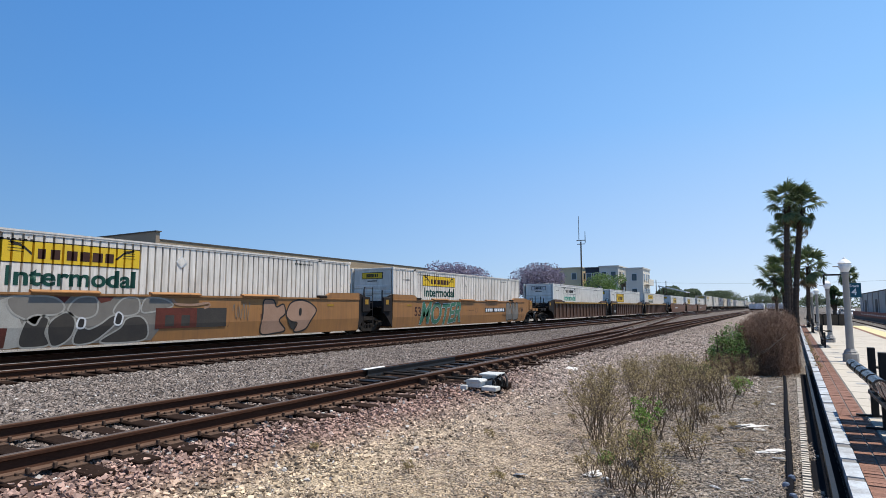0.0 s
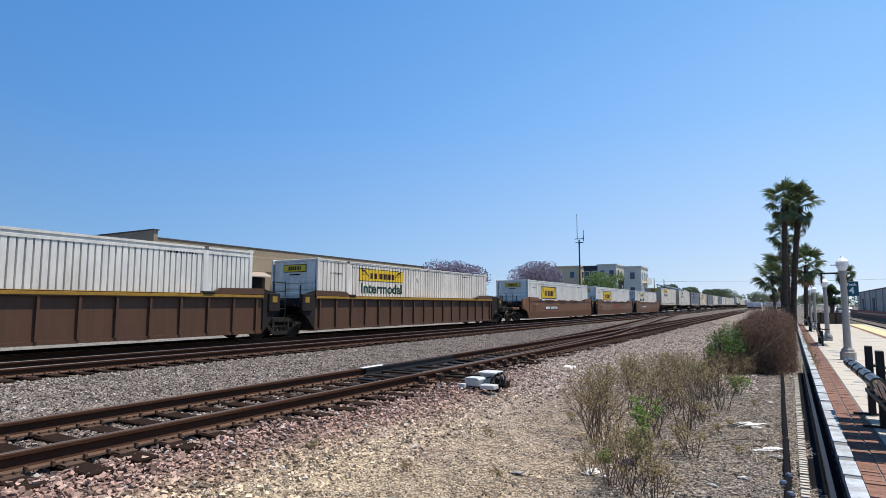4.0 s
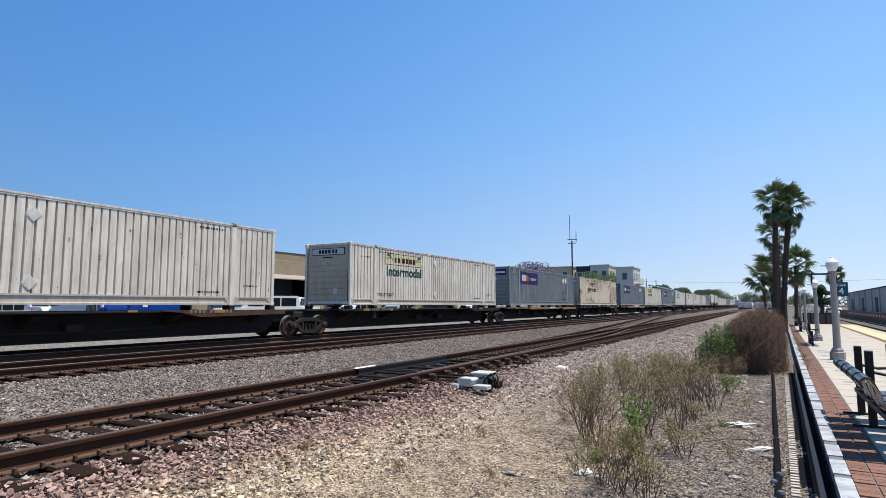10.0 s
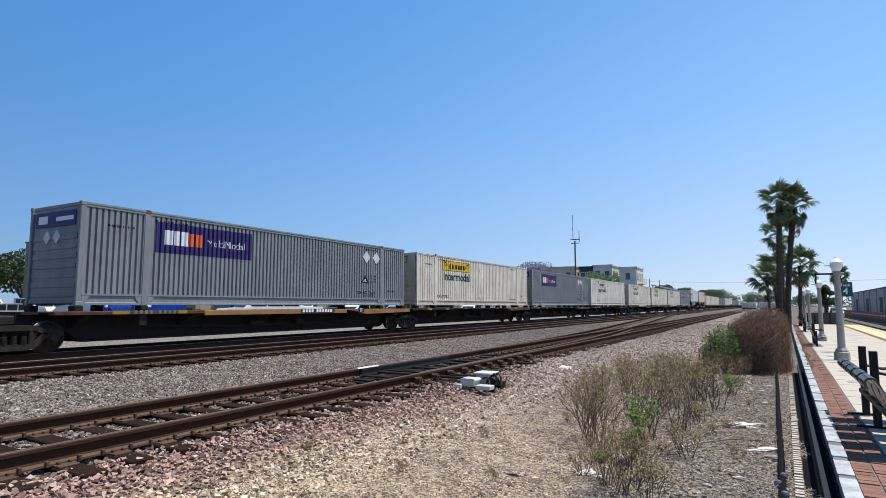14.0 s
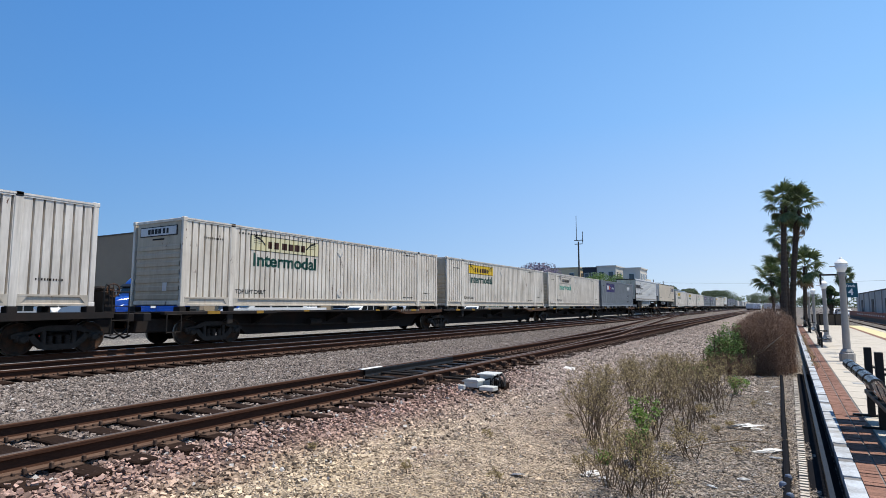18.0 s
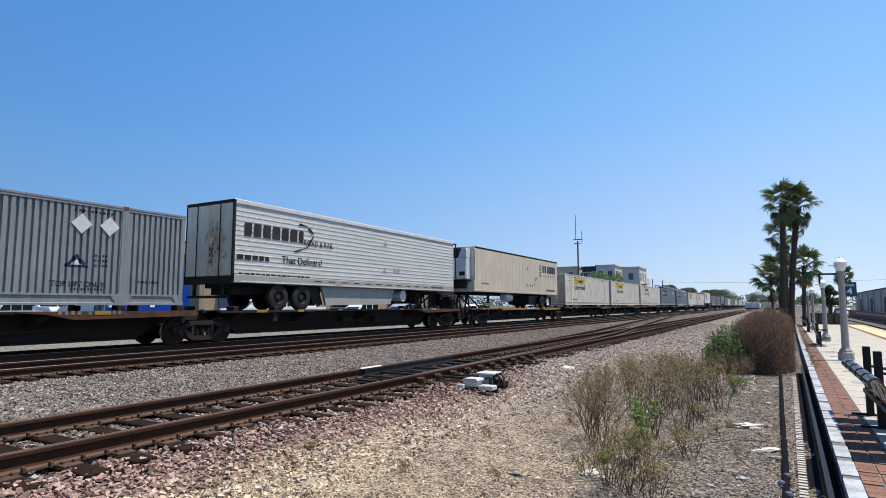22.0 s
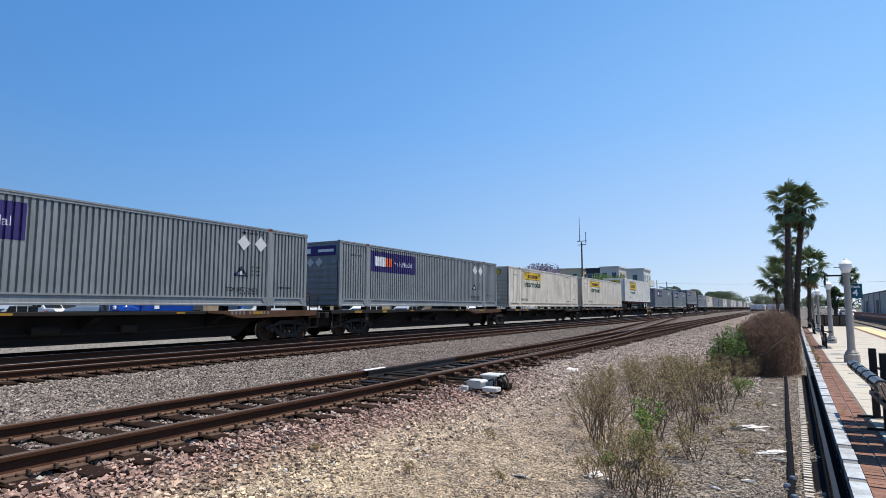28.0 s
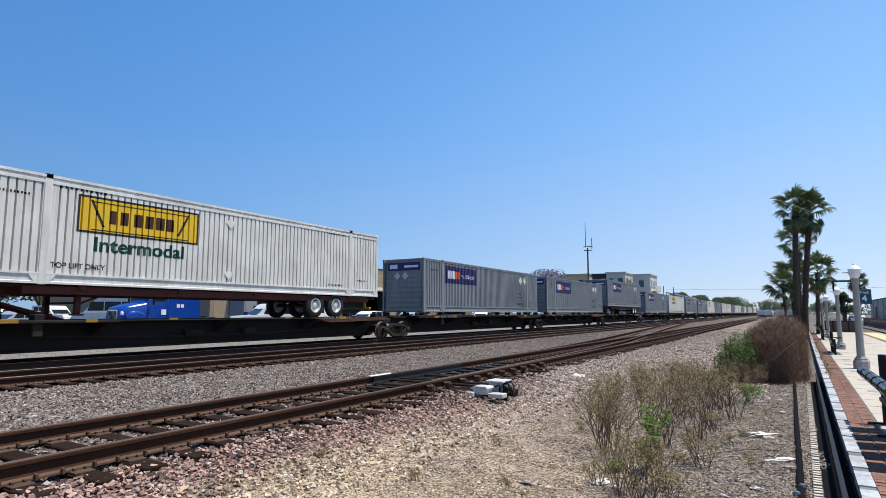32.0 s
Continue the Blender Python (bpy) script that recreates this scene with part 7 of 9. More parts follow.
def vehicle(name, m, label, body, cabin, width, material, wheels, category, glass_up):
    """A parked road vehicle: outline of body and cabin in its own (y, z), nose to -y."""
    v = thing(name, m, label, category, "vehicles in the parking lot")
    hw = width / 2
    part("body", Shape().prism(body, -hw, hw, "x"), material, v)
    if cabin:
        part("cabin", Shape().prism(cabin, -hw + 0.1, hw - 0.1, "x"), material, v)
        ys = [p[0] for p in cabin]
        zs = [p[1] for p in cabin]
        z0, z1 = glass_up
        k = 3
        a, b = min(ys) + 0.35, max(ys) - 0.3
        for i in range(k):
            y0, y1 = a + (b - a) * i / k + 0.04, a + (b - a) * (i + 1) / k - 0.04
            part("side_window", Shape().prism([(y0 + (0.25 if i == 0 else 0), z1), (y1, z1), (y1, z0), (y0, z0)], hw - 0.11, hw - 0.088, "x"), M_CARGLASS, v)
            part("side_window", Shape().prism([(y0, z1), (y1, z1), (y1, z0), (y0, z0)], -hw + 0.088, -hw + 0.11, "x"), M_CARGLASS, v)
        (ya, za), (yb, zb) = cabin[0], cabin[1]
        part("windscreen", Shape().quad_strip([(-hw + 0.2, ya - 0.01, za + 0.08), (hw - 0.2, ya - 0.01, za + 0.08), (hw - 0.25, yb - 0.012, zb - 0.06), (-hw + 0.25, yb - 0.012, zb - 0.06)], [(0, 1, 2, 3)]), M_CARGLASS, v)
    y0 = min(p[0] for p in body)
    y1 = max(p[0] for p in body)
    for x in (-hw + 0.25, hw - 0.25):
        part("headlight", Shape().box(x - 0.18, x + 0.18, y0 - 0.012, y0 + 0.1, 0.66, 0.84, 0.02), M_GLOBE, v)
        part("tail_light", Shape().box(x - 0.1, x + 0.1, y1 - 0.1, y1 + 0.012, 0.75, 1.0, 0.02), M_REDPAINT, v)
    part("bumper", Shape().box(-hw, hw, y0 - 0.08, y0 + 0.12, 0.35, 0.56, 0.04).box(-hw, hw, y1 - 0.12, y1 + 0.08, 0.35, 0.56, 0.04), M_PLACARD, v)
    car_wheels(v, wheels, hw - 0.1, 0.36)
    return v


def loft(rows, cross):
    """A rounded body: rows of (y, half width, bottom, top), each with the same rounded cross-section."""
    s, n = Shape(), len(cross)
    for y, w, z0, z1 in rows:
        s.v += [(x * w, y, z0 + (z1 - z0) * k) for x, k in cross]
    s.f = [(j * n + i, j * n + (i + 1) % n, (j + 1) * n + (i + 1) % n, (j + 1) * n + i) for j in range(len(rows) - 1) for i in range(n)]
    s.f += [tuple(range(n)), tuple(range(len(s.v) - n, len(s.v)))]
    return s


ROUND_TOP = [(-1.0, 0.0), (-1.0, 0.62), (-0.96, 0.82), (-0.84, 0.95), (-0.6, 1.0), (0.6, 1.0), (0.84, 0.95), (0.96, 0.82), (1.0, 0.62), (1.0, 0.0)]


def semi_tractor(m):
    v = thing("semi_tractor", m, "bright blue sleeper-cab semi tractor parked behind the tracks", "truck", "vehicles in the parking lot")
    part("hood", loft([(0.30, 0.72, 0.75, 1.50), (0.42, 0.82, 0.75, 1.64), (0.9, 0.93, 0.75, 1.80), (1.5, 1.02, 0.75, 1.93), (2.0, 1.10, 0.75, 2.03)], ROUND_TOP), M_CARBLUE, v, "", None, 50)
    part("cab", loft([(1.95, 1.12, 0.8, 2.06), (2.2, 1.16, 0.8, 2.45), (2.42, 1.18, 0.8, 2.80), (3.4, 1.2, 0.8, 2.95)], ROUND_TOP), M_CARBLUE, v, "", None, 50)
    part("roof_fairing", loft([(2.28, 1.05, 2.55, 2.74), (2.5, 1.12, 2.55, 3.02), (2.9, 1.16, 2.55, 3.38), (3.4, 1.18, 2.55, 3.68), (4.1, 1.2, 2.55, 3.90), (4.9, 1.2, 2.55, 3.99), (5.85, 1.2, 2.55, 3.99)], ROUND_TOP), M_CARBLUE, v, "swept roof fairing", None, 50)
    part("sleeper", Shape().box(-1.22, 1.22, 3.35, 5.85, 0.85, 2.75, 0.06), M_CARBLUE, v)
    part("visor", Shape().prism([(2.06, 2.60), (2.34, 2.80), (2.36, 2.74), (2.08, 2.54)], -1.08, 1.08, "x"), M_BLACK, v, "dark sun visor")
    part("windscreen", Shape().prism([(1.975, 2.09), (2.26, 2.70), (2.28, 2.68), (1.995, 2.07)], -0.98, 0.98, "x"), M_CARGLASS, v)
    part("side_window", Shape().prism([(2.25, 2.05), (2.50, 2.62), (3.15, 2.65), (3.15, 2.05)], 1.195, 1.212, "x"), M_CARGLASS, v)
    part("door_seam", Shape().box(1.2, 1.208, 3.24, 3.27, 0.9, 2.65), M_BLACK, v)
    part("sleeper_window", Shape().prism([(4.55, 2.2), (4.55, 2.6), (5.05, 2.6), (5.05, 2.2)], 1.22, 1.232, "x"), M_CARGLASS, v)
    for x in (-1.0, 1.0):
        part("fender", loft([(0.55, 0.2, 0.85, 1.12), (0.8, 0.22, 0.9, 1.36), (1.3, 0.22, 0.95, 1.42), (1.8, 0.2, 0.9, 1.2)], ROUND_TOP), M_CARBLUE, v, "", pose(x, 0, 0), 50)
        part("headlight", Shape().box(x * 0.78 - 0.13, x * 0.78 + 0.13, 0.34, 0.5, 1.12, 1.36, 0.04), M_GLOBE, v)
        part("mirror", Shape().box(x * 1.42 - 0.09, x * 1.42 + 0.09, 2.1, 2.2, 1.8, 2.5, 0.03).tube((x * 1.15, 2.3, 2.5), (x * 1.42, 2.15, 2.4), 0.02, 0.02, 6), M_BLACK, v)
        part("fuel_tank", Shape().tube((x * 0.95, 2.7, 0.72), (x * 0.95, 4.1, 0.72), 0.3, 0.3, 14), M_RIM, v)
    grille = part("grille", Shape().box(-0.52, 0.52, 0.25, 0.33, 0.82, 1.46, 0.03), M_RIM, v, "chrome grille")
    for k in range(7):
        part("grille_slot", Shape().box(-0.46 + 0.135 * k, -0.37 + 0.135 * k, 0.242, 0.25, 0.88, 1.40), M_BLACK, grille)
    part("bumper", Shape().box(-1.12, 1.12, 0.12, 0.42, 0.4, 0.76, 0.06), M_CARBLUE, v)
    put("door_bars", bars([(-0.30, 0.24), (0.02, 0.22)], 0.24, M_SIGNWHITE), v, pose(1.236, 4.25, 1.75))
    part("door_notice", Shape().box(1.205, 1.215, 2.85, 3.2, 1.15, 1.5), M_SIGNWHITE, v)
    part("chassis", Shape().box(-0.5, 0.5, 0.6, 7.6, 0.55, 0.9, 0.02), M_BLACK, v)
    part("fifth_wheel", Shape().box(-0.5, 0.5, 6.1, 6.9, 0.95, 1.1, 0.03), M_BLACK, v)
    car_wheels(v, (1.25, 5.9, 7.0), 1.0, 0.5)
    return v


def build_lot():
    g = 0.0
    # vehicles face along -y; wheels stand on the lot
    semi_tractor(pose(-37.1, 20.6, g, 0, 0, 0))
    van = [(0, 0.3), (0.0, 0.9), (0.25, 1.15), (1.0, 1.3), (5.9, 1.3), (5.9, 0.3)]
    vehicle("passenger_van", pose(-51.3, 26.0, g, 0, 0, -60), "silver high-roof van parked in the lot", van, [(0.95, 1.28), (1.9, 2.3), (2.4, 2.62), (5.8, 2.66), (5.88, 1.28)], 2.0, M_VANPAINT, (1.0, 4.7), "van", (1.45, 2.2))
    suv = [(0, 0.35), (0.02, 0.85), (0.2, 1.08), (1.4, 1.14), (5.2, 1.14), (5.25, 0.35)]
    cab = [(1.2, 1.12), (1.85, 1.78), (2.1, 1.86), (5.0, 1.88), (5.2, 1.12)]
    vehicle("suv", pose(-29.4, 24.0, g, 0, 0, -20), "white boxy sport utility vehicle parked in the lot", suv, cab, 1.95, M_CARWHITE, (1.0, 4.2), "car", (1.2, 1.74))
    pick = [(0, 0.4), (0.02, 0.9), (0.2, 1.1), (1.5, 1.16), (5.7, 1.16), (5.75, 0.4)]
    pcab = [(1.35, 1.14), (1.95, 1.8), (2.2, 1.9), (3.7, 1.9), (3.85, 1.14)]
    vehicle("pickup_truck", pose(-58.4, 25.0, g, 0, 0, -75) @ pose(0, 5.75, 0, 0, 0, 180), "white pickup truck parked in the lot", pick, pcab, 2.0, M_CARWHITE, (1.05, 4.5), "pickup", (1.25, 1.8))
    vehicle("pickup_truck", pose(-66.5, 25.0, g, 0, 0, -80) @ pose(0, 5.75, 0, 0, 0, 180), "white pickup truck parked in the lot", pick, pcab, 2.0, M_CARWHITE, (1.05, 4.5), "pickup", (1.25, 1.8))
    sedan = [(0, 0.3), (0.02, 0.62), (0.3, 0.78), (1.3, 0.88), (4.5, 0.9), (4.55, 0.3)]
    scab = [(1.1, 0.86), (1.9, 1.36), (2.3, 1.43), (3.3, 1.4), (4.1, 0.88)]
    for k, (x, y, paint, text) in enumerate(((-32.6, 26.4, M_CARBLUE, "blue sedan parked in the lot"), (-30.5, 36.5, M_CARWHITE, "white sedan parked in the lot"), (-30.4, 43.0, M_CARSILVER, "silver sedan parked in the lot"), (-30.2, 58.0, M_CARWHITE, "white sedan parked in the lot"), (-46.5, 17.5, M_CARSILVER, "silver sedan parked in the lot"))):
        vehicle("sedan", pose(x, y, g, 0, 0, -8 + 5 * k), text, sedan, scab, 1.8, paint, (0.85, 3.6), "car", (0.92, 1.34))
    v = vehicle("pickup_truck", pose(-32.0, 31.8, g, 0, 0, 20), "white pickup truck parked in the lot", pick, pcab, 2.0, M_CARWHITE, (1.05, 4.5), "pickup", (1.25, 1.8))
    c = thing("utility_cabinet", pose(-34.6, 28.5, g), "tall grey equipment cabinet in the lot", "cabinet")
    part("case", Shape().box(-0.8, 0.8, 0, 1.2, 0.0, 3.0, 0.03), M_BOXGREY, c)
    part("door", Shape().box(0.8, 0.83, 0.1, 1.1, 0.15, 2.85, 0.01), M_BOXGREY, c)
    r = thing("red_barrier", pose(-27.5, 12.8, -0.1), "low bright red plastic barrier beside the ballast", "barrier")
    for k in range(4):
        part("bar", Shape().box(-0.06, 0.06, -1.4 + 0.1 * k, 1.2 + 0.1 * k, 0.06 + 0.12 * k, 0.13 + 0.12 * k, 0.02), M_REDPAINT, r)
    for y in (-1.0, 0.9):
        part("foot", Shape().box(-0.3, 0.3, y - 0.1, y + 0.1, 0, 0.5, 0.02), M_REDPAINT, r)


def build_apartments():
    """Far blocks of flats: each has walls, flat roof, and separate windows and balconies."""
    def block(x0, x1, y, depth, z1, material, label, cols, rows):
        h = thing("apartment_block", pose(0, 0, 0), label, "building", "apartment blocks")
        part("wall", Shape().box(x0, x1, y, y + depth, -0.5, z1), material, h)
        part("roof", Shape().box(x0 - 0.15, x1 + 0.15, y - 0.15, y + depth + 0.15, z1, z1 + 0.25), material, h)
        for side in (0, 1):
            for i in range(cols if not side else 3):
                for j in range(rows):
                    z = z1 - 2.4 - 2.9 * j
                    if side:
                        a = y + depth * (i + 0.5) / 3
                        w = part("window", Shape().box(x1, x1 + 0.06, a - 0.6, a + 0.6, z, z + 1.5), M_PLACARD, h)
                        part("pane", Shape().box(x1 + 0.06, x1 + 0.08, a - 0.5, a + 0.5, z + 0.1, z + 1.4), M_GLASS, w)
                    else:
                        a = x0 + (x1 - x0) * (i + 0.5) / cols
                        w = part("window", Shape().box(a - 0.55, a + 0.55, y - 0.06, y, z, z + 1.5), M_PLACARD, h)
                        part("pane", Shape().box(a - 0.45, a + 0.45, y - 0.08, y - 0.06, z + 0.1, z + 1.4), M_GLASS, w)
        part("balcony", Shape().box(x1, x1 + 0.9, y + 1.0, y + depth - 1.0, z1 - 3.2, z1 - 3.05).box(x1 + 0.84, x1 + 0.9, y + 1.0, y + depth - 1.0, z1 - 3.05, z1 - 2.0), material, h)
        return h
    block(-41.8, -34.9, 118, 9, 9.2, M_APTTAN, "cream-rendered flat-roofed apartment block", 2, 2)
    block(-33.6, -30.7, 116, 9, 8.95, M_APTDARK, "charcoal apartment block with pale window frames beyond", 2, 2)
    block(-30.5, -26.8, 115, 9, 9.1, M_APTWHITE, "white-rendered flat-roofed apartment block behind trees", 2, 2)
    block(-25.6, -22.3, 116, 7, 8.6, M_APTWHITE, "white-rendered apartment block with roof plant", 1, 2)
    block(-36.8, -34.6, 121, 9, 9.1, M_APTTAN, "cream-rendered flat-roofed apartment block", 1, 2)


def build_mast():
    m = thing("radio_mast", pose(-26.7, 90, -0.4), "slender grey radio mast with short antennas", "mast")
    part("pole", Shape().tube((0, 0, 0), (0, 0, 12.0), 0.15, 0.11, 10), M_TRIMDARK, m)
    part("whip_antenna", Shape().tube((-0.3, 0, 12.2), (-0.3, 0, 16.2), 0.06, 0.04, 6), M_TRIMDARK, m)
    part("side_antenna", Shape().tube((0.7, 0, 11.8), (0.7, 0, 13.6), 0.07, 0.05, 6), M_TRUCK, m)
    part("crossarm", Shape().tube((-0.7, 0, 12.2), (0.8, 0, 12.2), 0.06, 0.06, 6).tube((-0.6, 0, 11.6), (0.7, 0, 11.6), 0.06, 0.06, 6), M_TRUCK, m)


def build_wires():
    for k, (x, y, h) in enumerate(((-33.5, 195, 10.3), (-30.5, 195, 9.8))):
        u = thing("utility_pole", pose(x, y, -0.4), "weathered wooden utility pole", "utility pole", "utility poles")
        part("pole", Shape().tube((0, 0, 0), (0, 0, h), 0.16, 0.11, 8), M_BARK, u)
    c = thing("carport", pose(-33.8, 200, -0.4), "pale blue slanted carport roof on posts", "carport")
    part("roof", Shape().prism([(0.0, 8.6), (8.6, 6.4), (8.6, 6.1), (0.0, 8.2)], 0, 9), M_CARSILVER, c)
    for x, y in ((0.3, 0.5), (8.2, 0.5), (0.3, 8.5), (8.2, 8.5)):
        part("post", Shape().box(x - 0.1, x + 0.1, y - 0.1, y + 0.1, -0.1, 8.25 - x * 0.25), M_BARK, c)
    w = Shape()
    for dz in (-0.4,):
        pts = []
        for i in range(17):
            a = i / 16
            pts.append((-42 + 92 * a, 205 + 10 * a, 10.0 + dz - 1.0 * (1 - (2 * a - 1) ** 2)))
        w.path(pts, 0.035, 4)
    line = thing("power_line", pose(0, 0, 0), "thin sagging overhead wire between wooden poles", "power line")
    part("overhead_wire", w, M_BLACK, line)
    for x, y in ((-42, 205), (50, 215)):
        part("pole", Shape().tube((x, y, -0.8), (x, y, 10.2), 0.16, 0.11, 8), M_BARK, line)
        part("cross_arm", Shape().box(x - 0.08, x + 0.08, y - 1.0, y + 1.0, 9.6, 9.75), M_BARK, line)


# ---------------------------------------------------------------- plants
def leaf_cloud(s, centre, radius, count, size, r, flat_=0.8):
    """Small folded leaves filling an uneven clump."""
    cx, cy, cz = centre
    for _ in range(count):
        while True:
            p = Vector((r.uniform(-1, 1), r.uniform(-1, 1), r.uniform(-1, 1)))
            if 0.25 < p.length < 1:
                break
        p = Vector((cx + p.x * radius, cy + p.y * radius, cz + p.z * radius * flat_))
        d = Vector((r.gauss(0, 1), r.gauss(0, 1), r.gauss(0, 0.7))).normalized()
        u = d.orthogonal().normalized()
        a = size * r.uniform(0.6, 1.4)
        q = u * a * 0.45
        s.quad_strip([p - d * a, p + q, p + d * a, p - q + d.cross(u) * a * 0.2], [(0, 1, 2, 3)])


def tree(m, height, spread, leaf, label, seed, count=2200, size=0.22, category="tree", trunk=0.3):
    r = random.Random(seed)
    t = thing("tree", m, label, category, "trees beyond the tracks")
    th = height * 0.26
    part("trunk", Shape().tube((0, 0, -0.1), (0.1, 0, th), trunk, trunk * 0.65, 9), M_BARK, t)
    crown = Shape()
    k = 9
    for i in range(k):
        a = 6.283 * i / k + r.uniform(-.4, .4)
        rr = spread * r.uniform(0.35, 0.85)
        tip = Vector((rr * math.cos(a), rr * math.sin(a), height * r.uniform(0.45, 0.85)))
        mid = Vector((tip.x * 0.45, tip.y * 0.45, th + (tip.z - th) * 0.6))
        part("limb", Shape().tube((0.1, 0, th * 0.9), mid, trunk * 0.5, trunk * 0.3, 6).tube(mid, tip, trunk * 0.3, trunk * 0.1, 5), M_BARK, t)
        leaf_cloud(crown, tip, spread * r.uniform(0.34, 0.55), count // (k + 2), size, r, 0.8)
    leaf_cloud(crown, (0, 0, height * 0.8), spread * 0.6, count // 5, size, r, 0.6)
    part("crown", crown, leaf, t)
    return t


def fan_leaf_mesh(material, key, droop, seed=0, spread=118):
    """A palm's fan: a stalk and folded blades, joined near the stalk, whose loose tips hang."""
    r = random.Random(seed)
    s = Shape()
    s.tube((0, 0, 0), (0.34, 0, 0.03), 0.024, 0.018, 4).tube((0.34, 0, 0.03), (0.66, 0, 0.0), 0.018, 0.012, 4)
    n = 19
    base = Vector((0.64, 0, 0.0))
    for i in range(n):
        a = radians(-spread + 2 * spread * i / (n - 1) + r.uniform(-3, 3))
        ln = 0.80 * (1 - 0.30 * abs(a) / 2.2) * r.uniform(0.86, 1.1)
        way = Vector((math.cos(a), math.sin(a), 0))
        side = Vector((-way.y, way.x, 0))
        w = 0.055 * r.uniform(0.8, 1.15)
        sag = droop * r.uniform(0.7, 1.3)
        mid = base + way * ln * 0.52 + Vector((0, 0, 0.05 - 0.05 * sag))
        low = base + way * ln * 0.84 + Vector((0, 0, -0.13 * sag))
        tip = base + way * ln * (1.0 - 0.06 * sag) + Vector((0, 0, -0.36 * sag))
        fold = Vector((0, 0, 0.028))
        s.quad_strip([base, mid + side * w - fold, mid, mid - side * w - fold, low + side * w * 0.55, low + fold * 0.6, low - side * w * 0.55, tip],
                     [(0, 1, 2), (0, 2, 3), (1, 4, 5, 2), (2, 5, 6, 3), (4, 7, 5), (5, 7, 6)])
    return s.mesh(key, material)


def palm(x, y, height, lean, seed, crown=34, skirt=16, scale=1.0, trunk=0.27):
    r = random.Random(seed)
    t = thing("fan_palm", pose(x, y, -0.4), "tall fan palm with a shaggy grey-brown trunk" if height > 6 else "young fan palm with drooping green fronds", "palm tree", "palms at the platform")
    s = Shape()
    n = 44
    rows = []
    for i in range(n + 1):
        h = height * i / n
        rad = trunk * (1.2 - 0.3 * min(1, i / 10) + 0.16 * max(0, (i - n * 0.8) / (n * 0.2)))
        rows.append((rad * (1.0 if i % 2 else 0.88) * r.uniform(0.94, 1.06), h))
    s.lathe(rows, 11)
    s.v = [(vx + lean * (vz / height) ** 1.5, vy, vz) for vx, vy, vz in s.v]
    part("trunk", s, M_PALMTRUNK, t)
    for i in range(26):
        u = 0.70 + 0.29 * r.random()
        a = r.uniform(0, 6.283)
        c = Vector((lean * u ** 1.5 + trunk * 0.9 * math.cos(a), trunk * 0.9 * math.sin(a), height * u))
        part("leaf_stub", Shape().tube(c, c + Vector((math.cos(a) * 0.16, math.sin(a) * 0.16, 0.2)), 0.035, 0.015, 4), M_PALMTRUNK, t)
    top = Vector((lean, 0, height))
    greens = [shared(("fan", k), lambda k=k: fan_leaf_mesh(M_PALMLEAF, "frond", (0.7, 1.0, 1.35)[k], 60 + k, (105, 95, 78)[k])) for k in range(3)]
    dead = shared("fan_dead", lambda: fan_leaf_mesh(M_DEADLEAF, "dead_frond", 1.7, 66, 60))
    for i in range(crown):
        a = 360 * i * 0.381966 + r.uniform(-20, 20)
        f = i / crown
        up = 82 - 138 * f ** 0.9 + r.uniform(-12, 12)
        k = scale * r.uniform(0.8, 1.15) * (1.0 if f < 0.6 else 0.82)
        mesh = greens[0 if f < 0.35 else (1 if f < 0.72 else 2)]
        put("frond", mesh, t, Matrix.Translation(top + Vector((0, 0, 0.2 - 0.5 * f))) @ pose(0, 0, 0, 0, 0, a) @ pose(0, 0, 0, 0, -up, 0) @ pose(0, 0, 0, r.uniform(-40, 40), 0, 0) @ Matrix.Scale(k, 4))
    for i in range(skirt):
        a = 360 * i * 0.381966
        put("dead_frond", dead, t, Matrix.Translation(top + Vector((0, 0, -0.45 - 0.5 * r.random()))) @ pose(0, 0, 0, 0, 0, a) @ pose(0, 0, 0, r.uniform(-30, 30), r.uniform(60, 84), 0) @ Matrix.Scale(scale * r.uniform(0.55, 0.8), 4))
    return t


